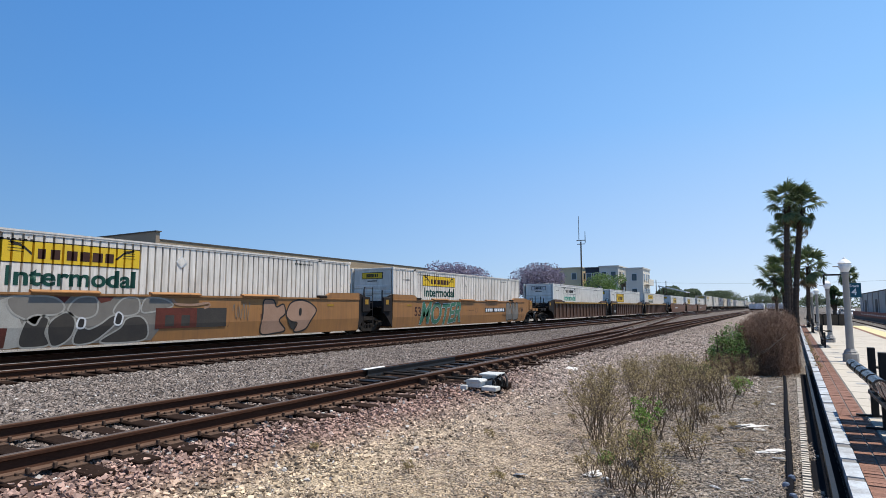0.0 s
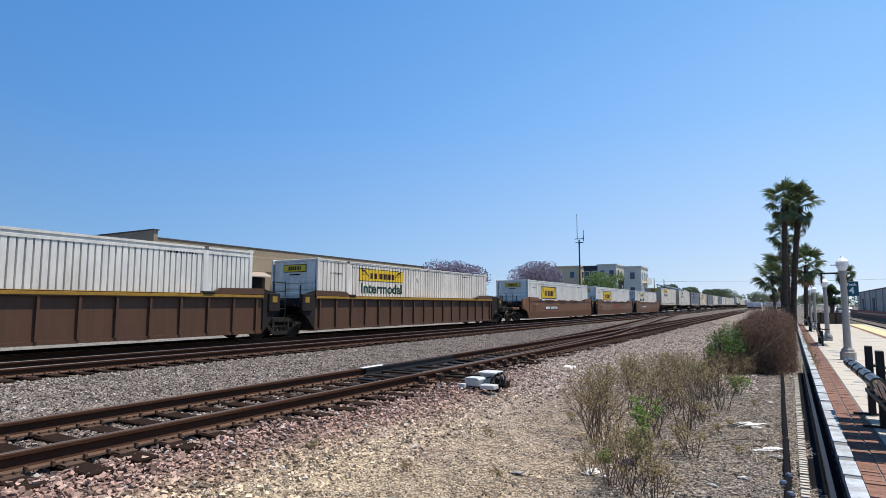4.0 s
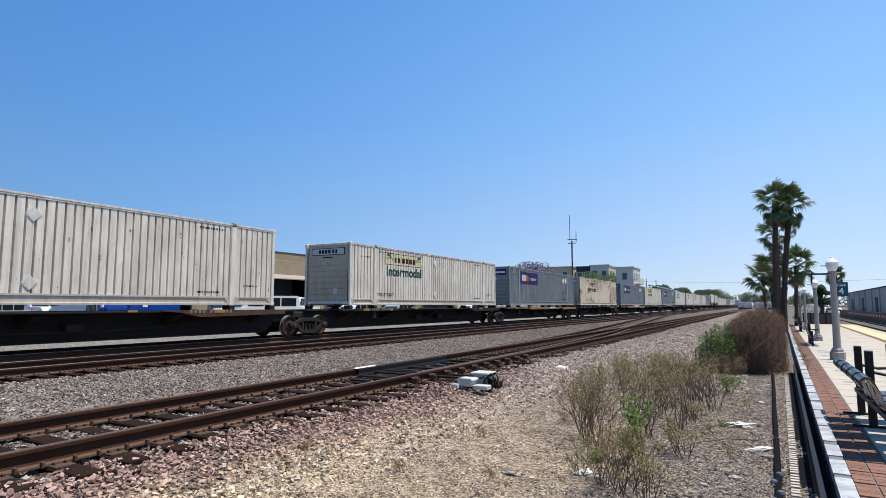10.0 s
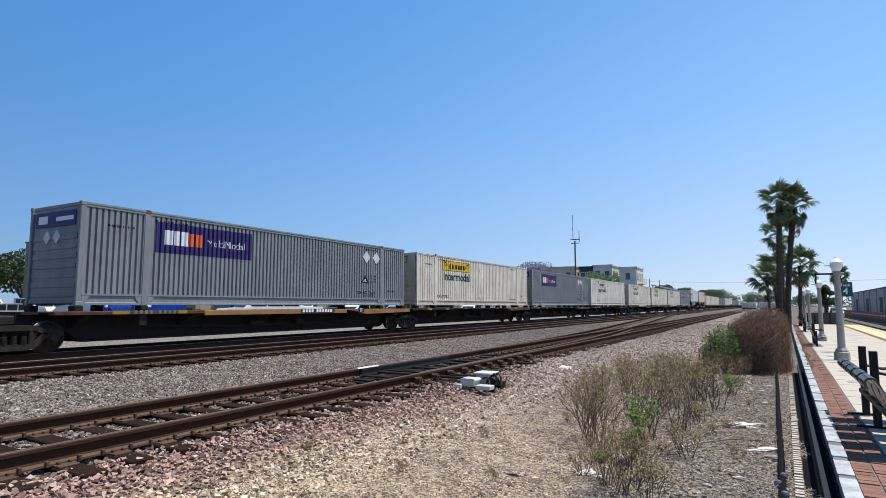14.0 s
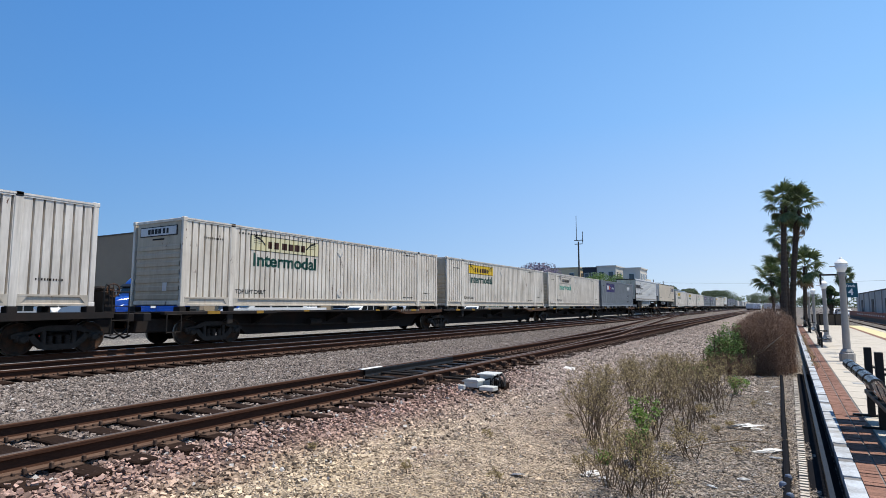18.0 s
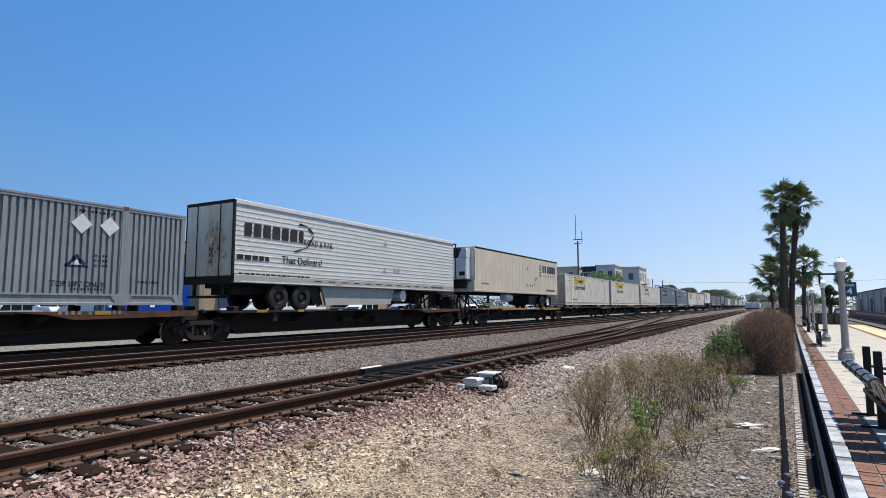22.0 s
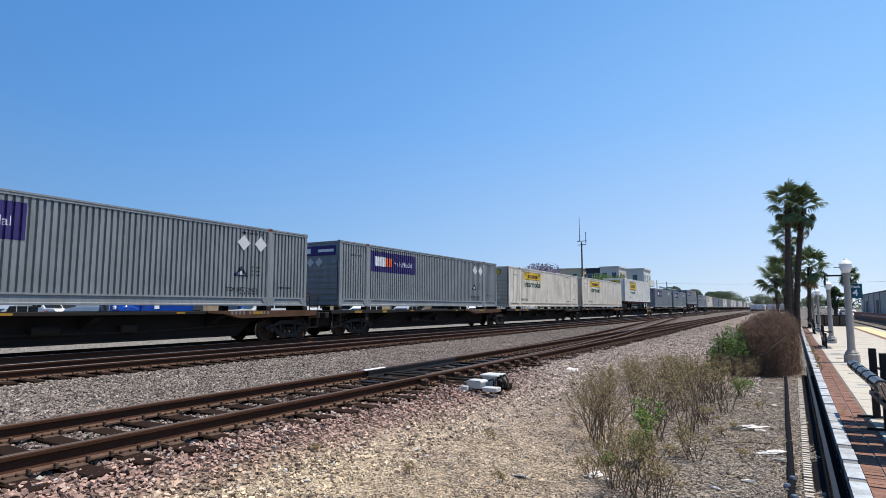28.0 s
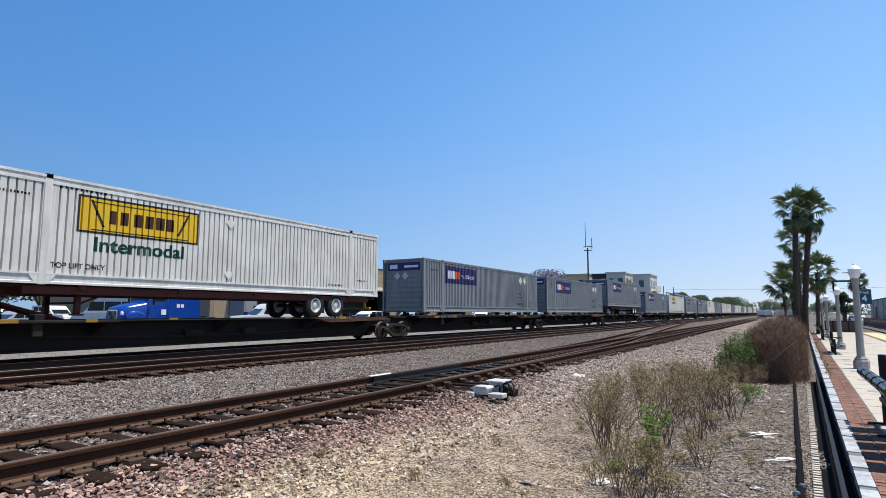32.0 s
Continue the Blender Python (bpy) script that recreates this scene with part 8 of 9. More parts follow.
def weed(x, y, height, spread, seed, green=False, stems=16):
    """A dead annual: stems that fan out from one root, forked again and again, with chaff left on the forks."""
    r = random.Random(seed)
    z = ground_height(x, y)
    t = thing("weed", pose(x, y, z), "green leafy weed in the gravel" if green else "tall dry brown weed with seed heads in the gravel", "weed", "weeds beside the track")
    s, l = Shape(), Shape()

    def fork(p, way, ln, rad, depth):
        e = p + way * ln
        bend = (way + Vector((r.gauss(0, .22), r.gauss(0, .22), 0.18))).normalized()
        m = p + way * ln * 0.5
        e = m + bend * ln * 0.5
        s.tube(p, m, rad, rad * 0.85, 3, False).tube(m, e, rad * 0.85, rad * 0.6, 3, False)
        if green:
            for q in range(3):
                c = m.lerp(e, r.random())
                leaf_cloud(l, c, 0.045, 3, 0.019, r)
        elif depth < 2:
            c = m.lerp(e, r.random())
            leaf_cloud(l, c, 0.03, 3 if depth else 4, 0.0105, r)
        if depth:
            for q in range(2 if depth > 1 else 3):
                w = (bend + Vector((r.gauss(0, .62), r.gauss(0, .62), r.uniform(-.1, .5)))).normalized()
                fork(m.lerp(e, r.uniform(0.3, 1.0)), w, ln * r.uniform(0.5, 0.75), rad * 0.6, depth - 1)
    tall = height > 0.3
    for i in range(stems):
        a = r.uniform(0, 6.283)
        k = spread / max(height, 0.05) * r.uniform(0.2, 1.25)
        way = Vector((math.cos(a) * k, math.sin(a) * k, 1)).normalized()
        b = Vector((r.gauss(0, .16) * spread, r.gauss(0, .16) * spread, -0.03))
        fork(b, way, height * r.uniform(0.42, 0.62), 0.0062 if tall else 0.004, 3 if tall and not green else 2)
    tagged(part("stalk", s, M_DARKSTALK if not green and seed % 3 else M_STALK, t), kind="stuff")
    tagged(part("foliage", l, M_BRIGHTLEAF if green else M_SEEDHEAD, t), kind="stuff")
    return t


def dry_bush(x, y, rx, ry, height, seed, material, name, label, twigs, leaf, leaves, size):
    """A boxy thicket: crowded and dark below, with loose thin shoots on top."""
    r = random.Random(seed)
    z = ground_height(x, y)
    t = thing(name, pose(x, y, z), label, "bush", "bushes at the fence")
    s, l = Shape(), Shape()

    def spot():
        while True:
            u, v = r.uniform(-1, 1), r.uniform(-1, 1)
            e = (abs(u) ** 2.5 + abs(v) ** 2.5) * (1 + 0.25 * noise.noise((3 * u, 3 * v, seed + 9)))
            if e < 1:
                break
        bump = 0.86 + 0.24 * noise.noise((1.7 * u, 2.4 * v, seed)) + 0.10 * noise.noise((5 * u, 7 * v, seed + 3))
        return u, v, height * bump * (1 - 0.12 * e ** 2) * (1.0 - (0.20 if u < 0 else 0.04) * abs(u))
    for i in range(twigs):
        u, v, top = spot()
        h = top * (1 - r.random() ** 1.15) * (1.10 if i % 9 == 0 else 0.97)
        tip = Vector((rx * u, ry * v, h + 0.04))
        way = Vector((0.35 * u + r.gauss(0, 0.38), 0.35 * v + r.gauss(0, 0.38), r.uniform(0.35, 1.8))).normalized()
        b = tip - way * r.uniform(0.12, 0.42)
        b.z = max(b.z, 0.0)
        mid = b.lerp(tip, 0.5) + Vector((r.uniform(-.05, .05), r.uniform(-.05, .05), r.uniform(-.02, .05)))
        s.tube(b, mid, 0.0024, 0.0019, 3, False).tube(mid, tip, 0.0019, 0.0008, 3, False)
    tagged(part("twig_mass", s, material, t), kind="stuff")
    for i in range(leaves // 8):
        u, v, top = spot()
        leaf_cloud(l, (rx * u * 0.96, ry * v * 0.96, top * 0.96 * r.random() ** (1.5 if i % 2 else 0.8) + 0.03), 0.07, 8, size, r)
    tagged(part("dead_foliage", l, leaf, t), kind="stuff")
    for i in range(9):
        a = r.uniform(0, 6.283)
        k = r.uniform(0.2, 0.8)
        part("branch", Shape().tube((0.3 * rx * math.cos(a), 0.3 * ry * math.sin(a), -0.05), (k * rx * math.cos(a), k * ry * math.sin(a), height * 0.7), 0.02, 0.007, 5), M_TWIG, t)
    for k in range(4):
        p = [(-0.62 + 0.1 * k, -1.45, 0.30 + 0.03 * k), (-0.35 + 0.1 * k, -1.75, 0.42 + 0.08 * k), (0.0 + 0.09 * k, -1.98, 0.62 + 0.09 * k), (0.22 + 0.08 * k, -2.04, 0.86 + 0.07 * k)]
        part("bare_branch", Shape().path(p, 0.007, 5), M_CHAFF, t, "pale bare branch")
    return t


def green_bush(x, y, rx, ry, height, seed):
    """Leafy shoots over a dry skirt, with dark dead spikes standing in it."""
    r = random.Random(seed)
    t = thing("green_bush", pose(x, y, ground_height(x, y)), "green leafy bush with dark dead spikes beside the dry one", "bush", "bushes at the fence")
    l, s = Shape(), Shape()
    for i in range(520):
        a, k = r.uniform(0, 6.283), math.sqrt(r.random())
        top = height * (1 - 0.45 * k ** 3) * (0.82 + 0.3 * noise.noise((2.2 * k * math.cos(a), 2.2 * k * math.sin(a), seed)))
        c = Vector((rx * k * math.cos(a), ry * k * math.sin(a), top * r.uniform(0.42, 1.0)))
        leaf_cloud(l, c, 0.10, 13, 0.027, r)
        s.tube((c.x * 0.5, c.y * 0.5, 0), c, 0.005, 0.002, 3, False)
    for i in range(3600):
        a, k = r.uniform(0, 6.283), math.sqrt(r.random())
        p = Vector((rx * 1.1 * k * math.cos(a) + 0.1, ry * 1.2 * k * math.sin(a) - 0.1, 0.0))
        s.tube(p, p + Vector((r.gauss(0, .1), r.gauss(0, .1), r.uniform(0.2, 0.62))), 0.003, 0.0012, 3, False)
    tagged(part("foliage", l, M_BUSHLEAF, t), kind="stuff")
    tagged(part("stem_mass", s, M_TWIG, t), kind="stuff")
    for dx, dy, z0, z1 in ((-0.62, -0.3, 0.1, 0.62), (-0.34, -0.3, 0.4, 1.06), (-0.22, -0.25, 0.5, 1.12), (0.44, -0.4, 0.4, 1.05), (0.52, -0.3, 0.4, 0.98)):
        sp = Shape().tube((dx, dy, 0), (dx, dy, z1), 0.008, 0.006, 5)
        for i in range(90):
            q = Vector((dx, dy, r.uniform(z0, z1)))
            leaf_cloud(sp, q, 0.028, 1, 0.022, r)
        part("dead_spike", sp, M_DARKSTALK, t, "dark dead flower spike")
    return t


def scatter_straw():
    """Dead stalks and splinters strewn over the gravel."""
    r = random.Random(77)
    s = Shape()
    for i in range(9000):
        x, y = r.uniform(-3.4, 0.1), 3.6 + 14 * r.random() ** 1.3
        a, ln = r.uniform(0, 6.283), r.uniform(0.03, 0.15)
        z = ground_height(x, y) + r.uniform(0.012, 0.035)
        d = Vector((math.cos(a), math.sin(a), r.uniform(-.2, .25))) * ln
        s.tube((x, y, z), Vector((x, y, z)) + d, 0.004, 0.002, 3, False)
    tagged(part("dry_straw", s, M_CHAFF), "dead stalks and splinters strewn over gravel", "plant litter", kind="stuff")


def build_plants():
    tree(pose(-39.5, 72, -0.4), 7.6, 5.3, M_JACARANDA, "jacaranda in violet bloom behind the tracks", 21, 9500, 0.15)
    tree(pose(-34.9, 92, -0.4), 9.1, 5.0, M_JACARANDA, "jacaranda in violet bloom behind the tracks", 22, 9500, 0.155)
    tree(pose(-24.8, 96, -0.4), 7.6, 3.2, M_BUSHLEAF, "leafy green street tree behind the tracks", 23, 5200, 0.13)
    tree(pose(-74, 33.5, -0.4), 8.2, 4.6, M_LEAF, "dark green tree at the store's corner", 24, 3200, 0.22)
    tree(pose(-80, 30.5, -0.4), 7.5, 4.6, M_LEAF, "dark green tree at the store's corner", 25, 2600, 0.22)
    tree(pose(-72, 82, -0.4), 10.4, 1.6, M_LEAF, "dark conifer top behind the store roof", 26, 900, 0.2)
    r = random.Random(3)
    for i, (x, y, h, sp) in enumerate(((-33, 215, 7.4, 4.0), (-31, 250, 7.0, 4.4), (-34, 290, 8.6, 5), (-30, 330, 8.5, 5), (-31, 400, 10.0, 7), (-38, 260, 8.6, 5), (-34, 520, 13, 9), (-12, 560, 11, 9), (4, 520, 10, 8), (22, 480, 9, 8))):
        tree(pose(x, y, -0.5 if y < 150 else -2.6), h if y < 150 else h + 4.4, sp, M_HAZELEAF, "rounded green tree in the distance", 40 + i, 5200, 0.34)
    tree(pose(6.7, 95, -0.5), 5.0, 1.15, M_LEAF, "dark round tree beyond the end of the platform", 71, 2400, 0.16)
    palm(0.56, 43.0, 8.38, 0.33, 1, 17, 2, 1.12, 0.205)
    palm(0.98, 43.4, 8.0, 0.70, 2, 17, 2, 1.16, 0.205)
    palm(0.95, 50, 6.9, -0.1, 3, 17, 4, 1.15, 0.19)
    palm(2.15, 55, 4.9, 0.2, 4, 19, 3, 1.3, 0.17)
    palm(0.0, 56, 3.9, -0.1, 5, 16, 2, 1.2, 0.13)
    palm(0.6, 57, 4.7, 0.0, 6, 18, 4, 1.2, 0.18)
    palm(13.5, 150, 8.0, 0.0, 7, 26, 8, 1.8, 0.3)
    dry_bush(-0.30, 18.5, 0.76, 2.15, 1.86, 5, M_TWIG, "dry_bush", "large dry brown bush of tangled twigs against the fence", 24000, M_DEADBRUSH, 64000, 0.013)
    green_bush(-1.06, 17.0, 0.60, 0.66, 1.36, 6)
    spots = [(-1.97, 7.18, .95, .42, 0), (-2.12, 7.5, .9, .4, 0), (-1.82, 7.1, .62, .35, 0), (-1.46, 7.46, .62, .05, 1), (-1.45, 8.12, .9, .4, 0), (-1.12, 8.7, .95, .4, 0),
             (-1.75, 9.2, .85, .4, 0), (-1.13, 9.6, .92, .42, 0), (-1.5, 10.4, .85, .42, 0), (-2.1, 9.9, .75, .4, 0), (-2.6, 9.3, .7, .38, 0), (-2.8, 10.6, .65, .38, 0),
             (-0.85, 10.6, .8, .36, 0), (-1.25, 11.6, .75, .4, 0), (-1.9, 11.8, .7, .4, 0), (-2.6, 12.2, .6, .38, 0), (-1.3, 12.9, .65, .4, 0), (-1.0, 12.2, .6, .36, 0),
             (-2.0, 13.6, .6, .4, 0), (-1.6, 15.2, .42, .4, 1), (-2.0, 15.8, .36, .4, 1), (-0.72, 12.7, .42, .2, 1), (-1.13, 6.09, .6, .3, 0), (-1.43, 5.67, .55, .34, 0), (-1.22, 5.55, .6, .3, 0), (-0.98, 5.3, .45, .3, 0),
             (-1.36, 6.6, .40, .06, 1), (-1.7, 5.9, .3, .2, 0), (-2.2, 15.0, .5, .36, 0), (-3.0, 13.8, .4, .3, 0), (-2.9, 11.5, .5, .3, 0), (-0.9, 7.2, .4, .25, 0), (-2.4, 8.4, .55, .34, 0), (-1.68, 6.5, .16, .12, 1)]
    for i, (x, y, h, sp, g) in enumerate(spots):
        weed(x, y, h, sp, 100 + i, bool(g), 11 if not g else 9)
    for i in range(20):
        weed(r.uniform(-3.1, -0.7), r.uniform(8.6, 15.5), r.uniform(.35, .7), 0.36, 150 + i, False, 8)
    for i in range(26):
        weed(r.uniform(-3.4, -0.3), 4.2 + 14 * r.random(), r.uniform(.08, .22), 0.12, 200 + i, False, 5)
    for i in range(16):
        y = 17.5 + 1.15 * i + r.uniform(-.3, .3)
        t = weed(px(y) + 0.15, y, r.uniform(.16, .32), 0.14, 320 + i, False, 5)
        t.location.z = -0.335
    weed(-4.46, 4.9, .13, 0.05, 300, False, 5)


# ---------------------------------------------------------------- platform
P0, PSLOPE = 0.335, 0.0195          # outer edge of the coping at y = 0 and how it drifts


def px(y):
    return P0 + PSLOPE * y


def strip(y0, y1, a, b, z0, z1):
    """A slab that follows the platform's edge, from a to b metres inside it."""
    s = Shape()
    pts = [(px(y) + d, y, z) for y in (y0, y1) for d, z in ((a, z0), (b, z0), (b, z1), (a, z1))]
    return s.quad_strip(pts, [(0, 1, 2, 3), (7, 6, 5, 4), (0, 4, 5, 1), (1, 5, 6, 2), (2, 6, 7, 3), (3, 7, 4, 0)])


def build_platform():
    top = -0.33
    p = thing("platform", pose(0, 0, 0), "tan tiled station platform with a red paver border", "platform", kind="structure")
    part("platform_slab", strip(2.2, 58.6, 0.02, 4.95, -0.98, top - 0.012), M_KERBDARK, p)
    k = thing("coping_wall", pose(0, 0, 0), "low coping wall with peeling white paint and bare gaps", "wall", kind="structure")
    r = random.Random(11)
    y = 2.6
    while y < 57.5:
        ln = r.uniform(0.5, 1.1)
        part("coping_block", strip(y, y + ln, 0.0, 0.13, -0.34, -0.235 + r.uniform(-.004, .004)), M_COPING, k)
        g = r.uniform(0.06, 0.22)
        part("bare_joint", strip(y + ln, y + ln + g, 0.006, 0.125, -0.34, -0.243), M_KERBDARK, k)
        y += ln + g
    # wall behind the fence coloured black in place of the shade on it
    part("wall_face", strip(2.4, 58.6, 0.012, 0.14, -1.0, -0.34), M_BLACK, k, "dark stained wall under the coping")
    # pavers, two across
    y, i = 2.6, 0
    rest = Shape()
    pav = 0
    while y < 58.4:
        for c in (0, 1):
            a = 0.165 + c * 0.175
            s = strip(y + 0.004, y + 0.098, a, a + 0.158, top - 0.06, top + r.uniform(-.002, .003))
            if y < 14.5:
                part("paver", s, M_BRICK, p)
                pav += 1
            else:
                rest.quad_strip(s.v, s.f)
        y += 0.102 + (0.03 if i % 4 == 3 else 0)
        i += 1
    tagged(part("paver_row", rest, M_BRICK, p), "red clay pavers further along", kind="stuff")
    far = Shape()
    y = 2.6
    while y < 57.6:
        ln = 0.9
        for c in range(3):
            a = 0.525 + c * 0.985
            s = strip(y + 0.014, y + ln - 0.014, a, a + 0.981, top - 0.06, top + r.uniform(-.002, .002))
            if y < 34:
                part("tile", s, M_CONCRETE, p)
            else:
                far.quad_strip(s.v, s.f)
        y += ln
    tagged(part("tile_field", far, M_CONCRETE, p), "tan platform tiles further along", kind="stuff")
    part("tactile_strip", strip(2.6, 58.4, 3.72, 4.55, top - 0.06, top + 0.006), M_TACTILE, p, "yellow tactile edge strip")
    part("border_row", strip(2.6, 58.4, 3.49, 3.70, top - 0.06, top + 0.002), M_BRICK, p, "brown paver line beside the tactile strip")
    part("edge_stone", strip(2.6, 58.5, 4.57, 4.94, top - 0.06, top + 0.003), M_CONCRETE, p)
    for i in range(8):
        y = 7.5 + 2.4 * i
        part("floor_grate", strip(y, y + 0.25, 0.72, 0.98, top - 0.03, top + 0.006), M_BOXGREY, p)
    # fence below the coping
    f = thing("platform_fence", pose(0, 0, 0), "black steel picket fence along the platform wall", "fence", kind="structure")
    for z in (-0.26, -0.78):
        part("fence_rail", Shape().quad_strip(*(lambda s: (s.v, s.f))(strip(2.4, 17.5, -0.135, -0.095, z - 0.022, z + 0.022))), M_BLACK, f)
    y = 2.5
    while y < 17.4:
        big = abs((y - 2.5) % 1.8) < 0.055
        w = 0.03 if big else 0.013
        part("fence_post" if big else "picket", Shape().box(px(y) - 0.115 - w, px(y) - 0.115 + w, y - w, y + w, -1.0, -0.2 if big else -0.25, 0.003), M_BLACK, f)
        y += 0.1
    # added black box that stands for the shade between fence and slats
    part("drain_channel", strip(2.4, 17.5, -0.25, 0.0, -0.62, -0.46), M_MATTEBLACK, f, "dark channel at the fence's foot")
    # row of pale slats and a black tube on the gravel
    d = thing("cable_trough", pose(0, 0, 0), "row of weathered pale slats over a cable trough", "cable trough", kind="structure")
    y = 3.0
    while y < 16.3:
        part("slat", strip(y, y + 0.06, -0.335, -0.262, -0.50, -0.425 + r.uniform(-.006, .006)), M_PALESLAT, d)
        y += 0.105
    g = thing("drain_pipe", pose(0, 0, 0), "thin black pipe lying along the gravel", "pipe")
    part("pipe_run", Shape().path([(-0.01 + 0.005 * y + 0.003 * math.sin(y), y, -0.44) for y in steps((2.5, 16.5, 0.7))], 0.034, 8), M_MATTEBLACK, g)
    for i, y in enumerate((5.9, 6.15, 6.5, 6.8)):
        b = thing("plastic_ball", pose(-0.01 + 0.05 * (i % 2), y, -0.43, 0, 0, 20 * i), "small blue-grey plastic float lying in the gravel", "plastic ball", "litter")
        part("shell", Shape().lathe([(0.015, -0.03), (0.032, -0.018), (0.036, 0.012), (0.026, 0.035), (0.01, 0.042)], 10), M_HOSE, b)
    # litter
    for i, (x, y, w) in enumerate(((-0.42, 9.6, .16), (-0.30, 9.3, .10), (-0.55, 9.5, .12), (-0.12, 8.0, .12), (-0.05, 7.7, .10), (-0.22, 7.9, .09), (-0.35, 6.6, .07), (-1.7, 6.0, .12), (-1.55, 5.9, .06), (-2.35, 5.6, .09), (-0.2, 13.5, .1), (-0.1, 14.2, .12), (-1.0, 7.6, .06), (-3.1, 8.8, .06), (-0.6, 6.2, .05), (-4.51, 14.15, .32), (-0.15, 11.8, .08))):
        t = thing("litter_scrap", pose(x, y, ground_height(x, y) + 0.02, r.uniform(-12, 12), r.uniform(-12, 12), r.uniform(0, 360)), "torn pale scrap of litter on the gravel", "litter", "litter")
        part("scrap", Shape().prism([(-w, -w * .3), (-w * .2, -w * .5), (w * 1.1, -w * .2), (w * .7, w * .4), (-w * .5, w * .45)], 0.0, 0.006, "z").prism([(-w * .8, -w * .1), (w * .3, -w * .25), (w * .5, w * .25), (-w * .2, w * .3)], 0.006, 0.014, "z"), M_LITTER, t)
    sh = thing("plastic_sheet", pose(-0.42, 9.35, ground_height(-0.42, 9.35) + 0.02, 4, -5, 25), "crumpled white and black plastic sheet on the gravel", "litter", "litter")
    part("fold", Shape().quad_strip([(-0.2, -0.04, 0.0), (-0.08, -0.07, 0.04), (0.08, -0.02, 0.015), (0.3, 0.01, 0.02), (0.08, 0.04, 0.03), (-0.08, 0.05, 0.0)], [(0, 1, 5), (1, 2, 4, 5), (2, 3, 4)]), M_LITTER, sh)
    part("dark_fold", Shape().quad_strip([(-0.28, -0.02, 0.012), (-0.08, -0.02, 0.06), (-0.1, 0.09, 0.03), (-0.26, 0.06, 0.02)], [(0, 1, 2, 3)]), M_INK, sh)
    st = thing("fallen_branch", pose(-0.6, 7.9, -0.42), "bent dry branch lying on the gravel", "branch")
    part("stick", Shape().path([(-0.5, -0.7, 0.02), (-0.2, -0.25, 0.05), (0.1, 0.1, 0.06), (0.45, 0.35, 0.03)], 0.007, 5).path([(0.1, 0.1, 0.06), (0.2, 0.5, 0.1)], 0.005, 5), M_STALK, st)


def lamp_post(m):
    t = thing("platform_lamp", m, "grey fluted platform lamp post with a white globe lantern", "lamp post", "platform lamps")
    part("base", Shape().lathe([(0.20, 0.0), (0.20, 0.22), (0.165, 0.25), (0.165, 0.29), (0.14, 0.32), (0.115, 0.36)], 8), M_POSTGREY, t)
    part("shaft", Shape().lathe([(0.102, 0.34), (0.09, 1.4), (0.080, 2.5), (0.10, 2.54), (0.10, 2.58), (0.08, 2.62)], 14), M_POSTGREY, t, "", None, 40)
    part("lantern", Shape().lathe([(0.08, 2.60), (0.12, 2.66), (0.155, 2.75), (0.155, 2.83), (0.145, 2.86)], 18), M_GLOBE, t, "white glass bowl", None, 40)
    part("cap", Shape().lathe([(0.165, 2.85), (0.175, 2.87), (0.14, 2.92), (0.085, 2.97), (0.04, 3.0), (0.035, 3.03), (0.015, 3.05)], 18), M_GLOBE, t, "white lantern cap", None, 40)
    part("banner_arm", Shape().tube((-0.3, 0, 2.78), (0, 0, 2.78), 0.015, 0.015, 6), M_POSTGREY, t)
    return t


def bench(m):
    """Black steel seat of wide slats that roll over at the top of the back, on square posts."""
    t = thing("platform_bench", m, "glossy black steel platform bench with wide curled slats and square posts", "bench", "platform benches")
    line = [(-0.30 + 0.07 * math.cos(a), 0.775 + 0.07 * math.sin(a)) for a in np.linspace(radians(235), radians(20), 9)]
    line += [(-0.19, 0.70), (-0.165, 0.60), (-0.13, 0.50), (-0.06, 0.425), (0.05, 0.39), (0.20, 0.395), (0.29, 0.41), (0.33, 0.385), (0.335, 0.34)]
    inner = [(-0.30 + 0.048 * (x + 0.30) / 0.07, 0.775 + 0.048 * (z - 0.775) / 0.07) if i < 9 else (x + 0.012, z - 0.028) for i, (x, z) in enumerate(line)]
    for i in range(5):
        y = -2.0 + 0.56 * i
        slat = Shape()
        for (p, q), (p2, q2), (u2, w2), (u, w) in zip(line, line[1:], inner[1:], inner):
            slat.prism([(p, q), (p2, q2), (u2, w2), (u, w)], y, y + 0.44)
        part("slat", slat, M_GLOSSBLACK, t)
    for y in (-0.06, 0.99):
        part("post", Shape().box(-0.075, 0.015, y - 0.045, y + 0.045, 0.0, 1.0, 0.008), M_BLACK, t)
        part("foot_plate", Shape().box(-0.26, 0.12, y - 0.03, y + 0.03, 0.0, 0.03, 0.004), M_BLACK, t)
        part("arm_rest", Shape().path([(0.0, y, 0.72), (0.2, y, 0.68), (0.42, y, 0.70)], 0.022, 6), M_BLACK, t)
    part("post", Shape().box(-0.075, 0.015, -1.8, -1.71, 0.0, 0.7, 0.008), M_BLACK, t)
    part("seat_beam", Shape().box(-0.10, -0.04, -2.05, 1.0, 0.33, 0.39, 0.005), M_BLACK, t)
    return t


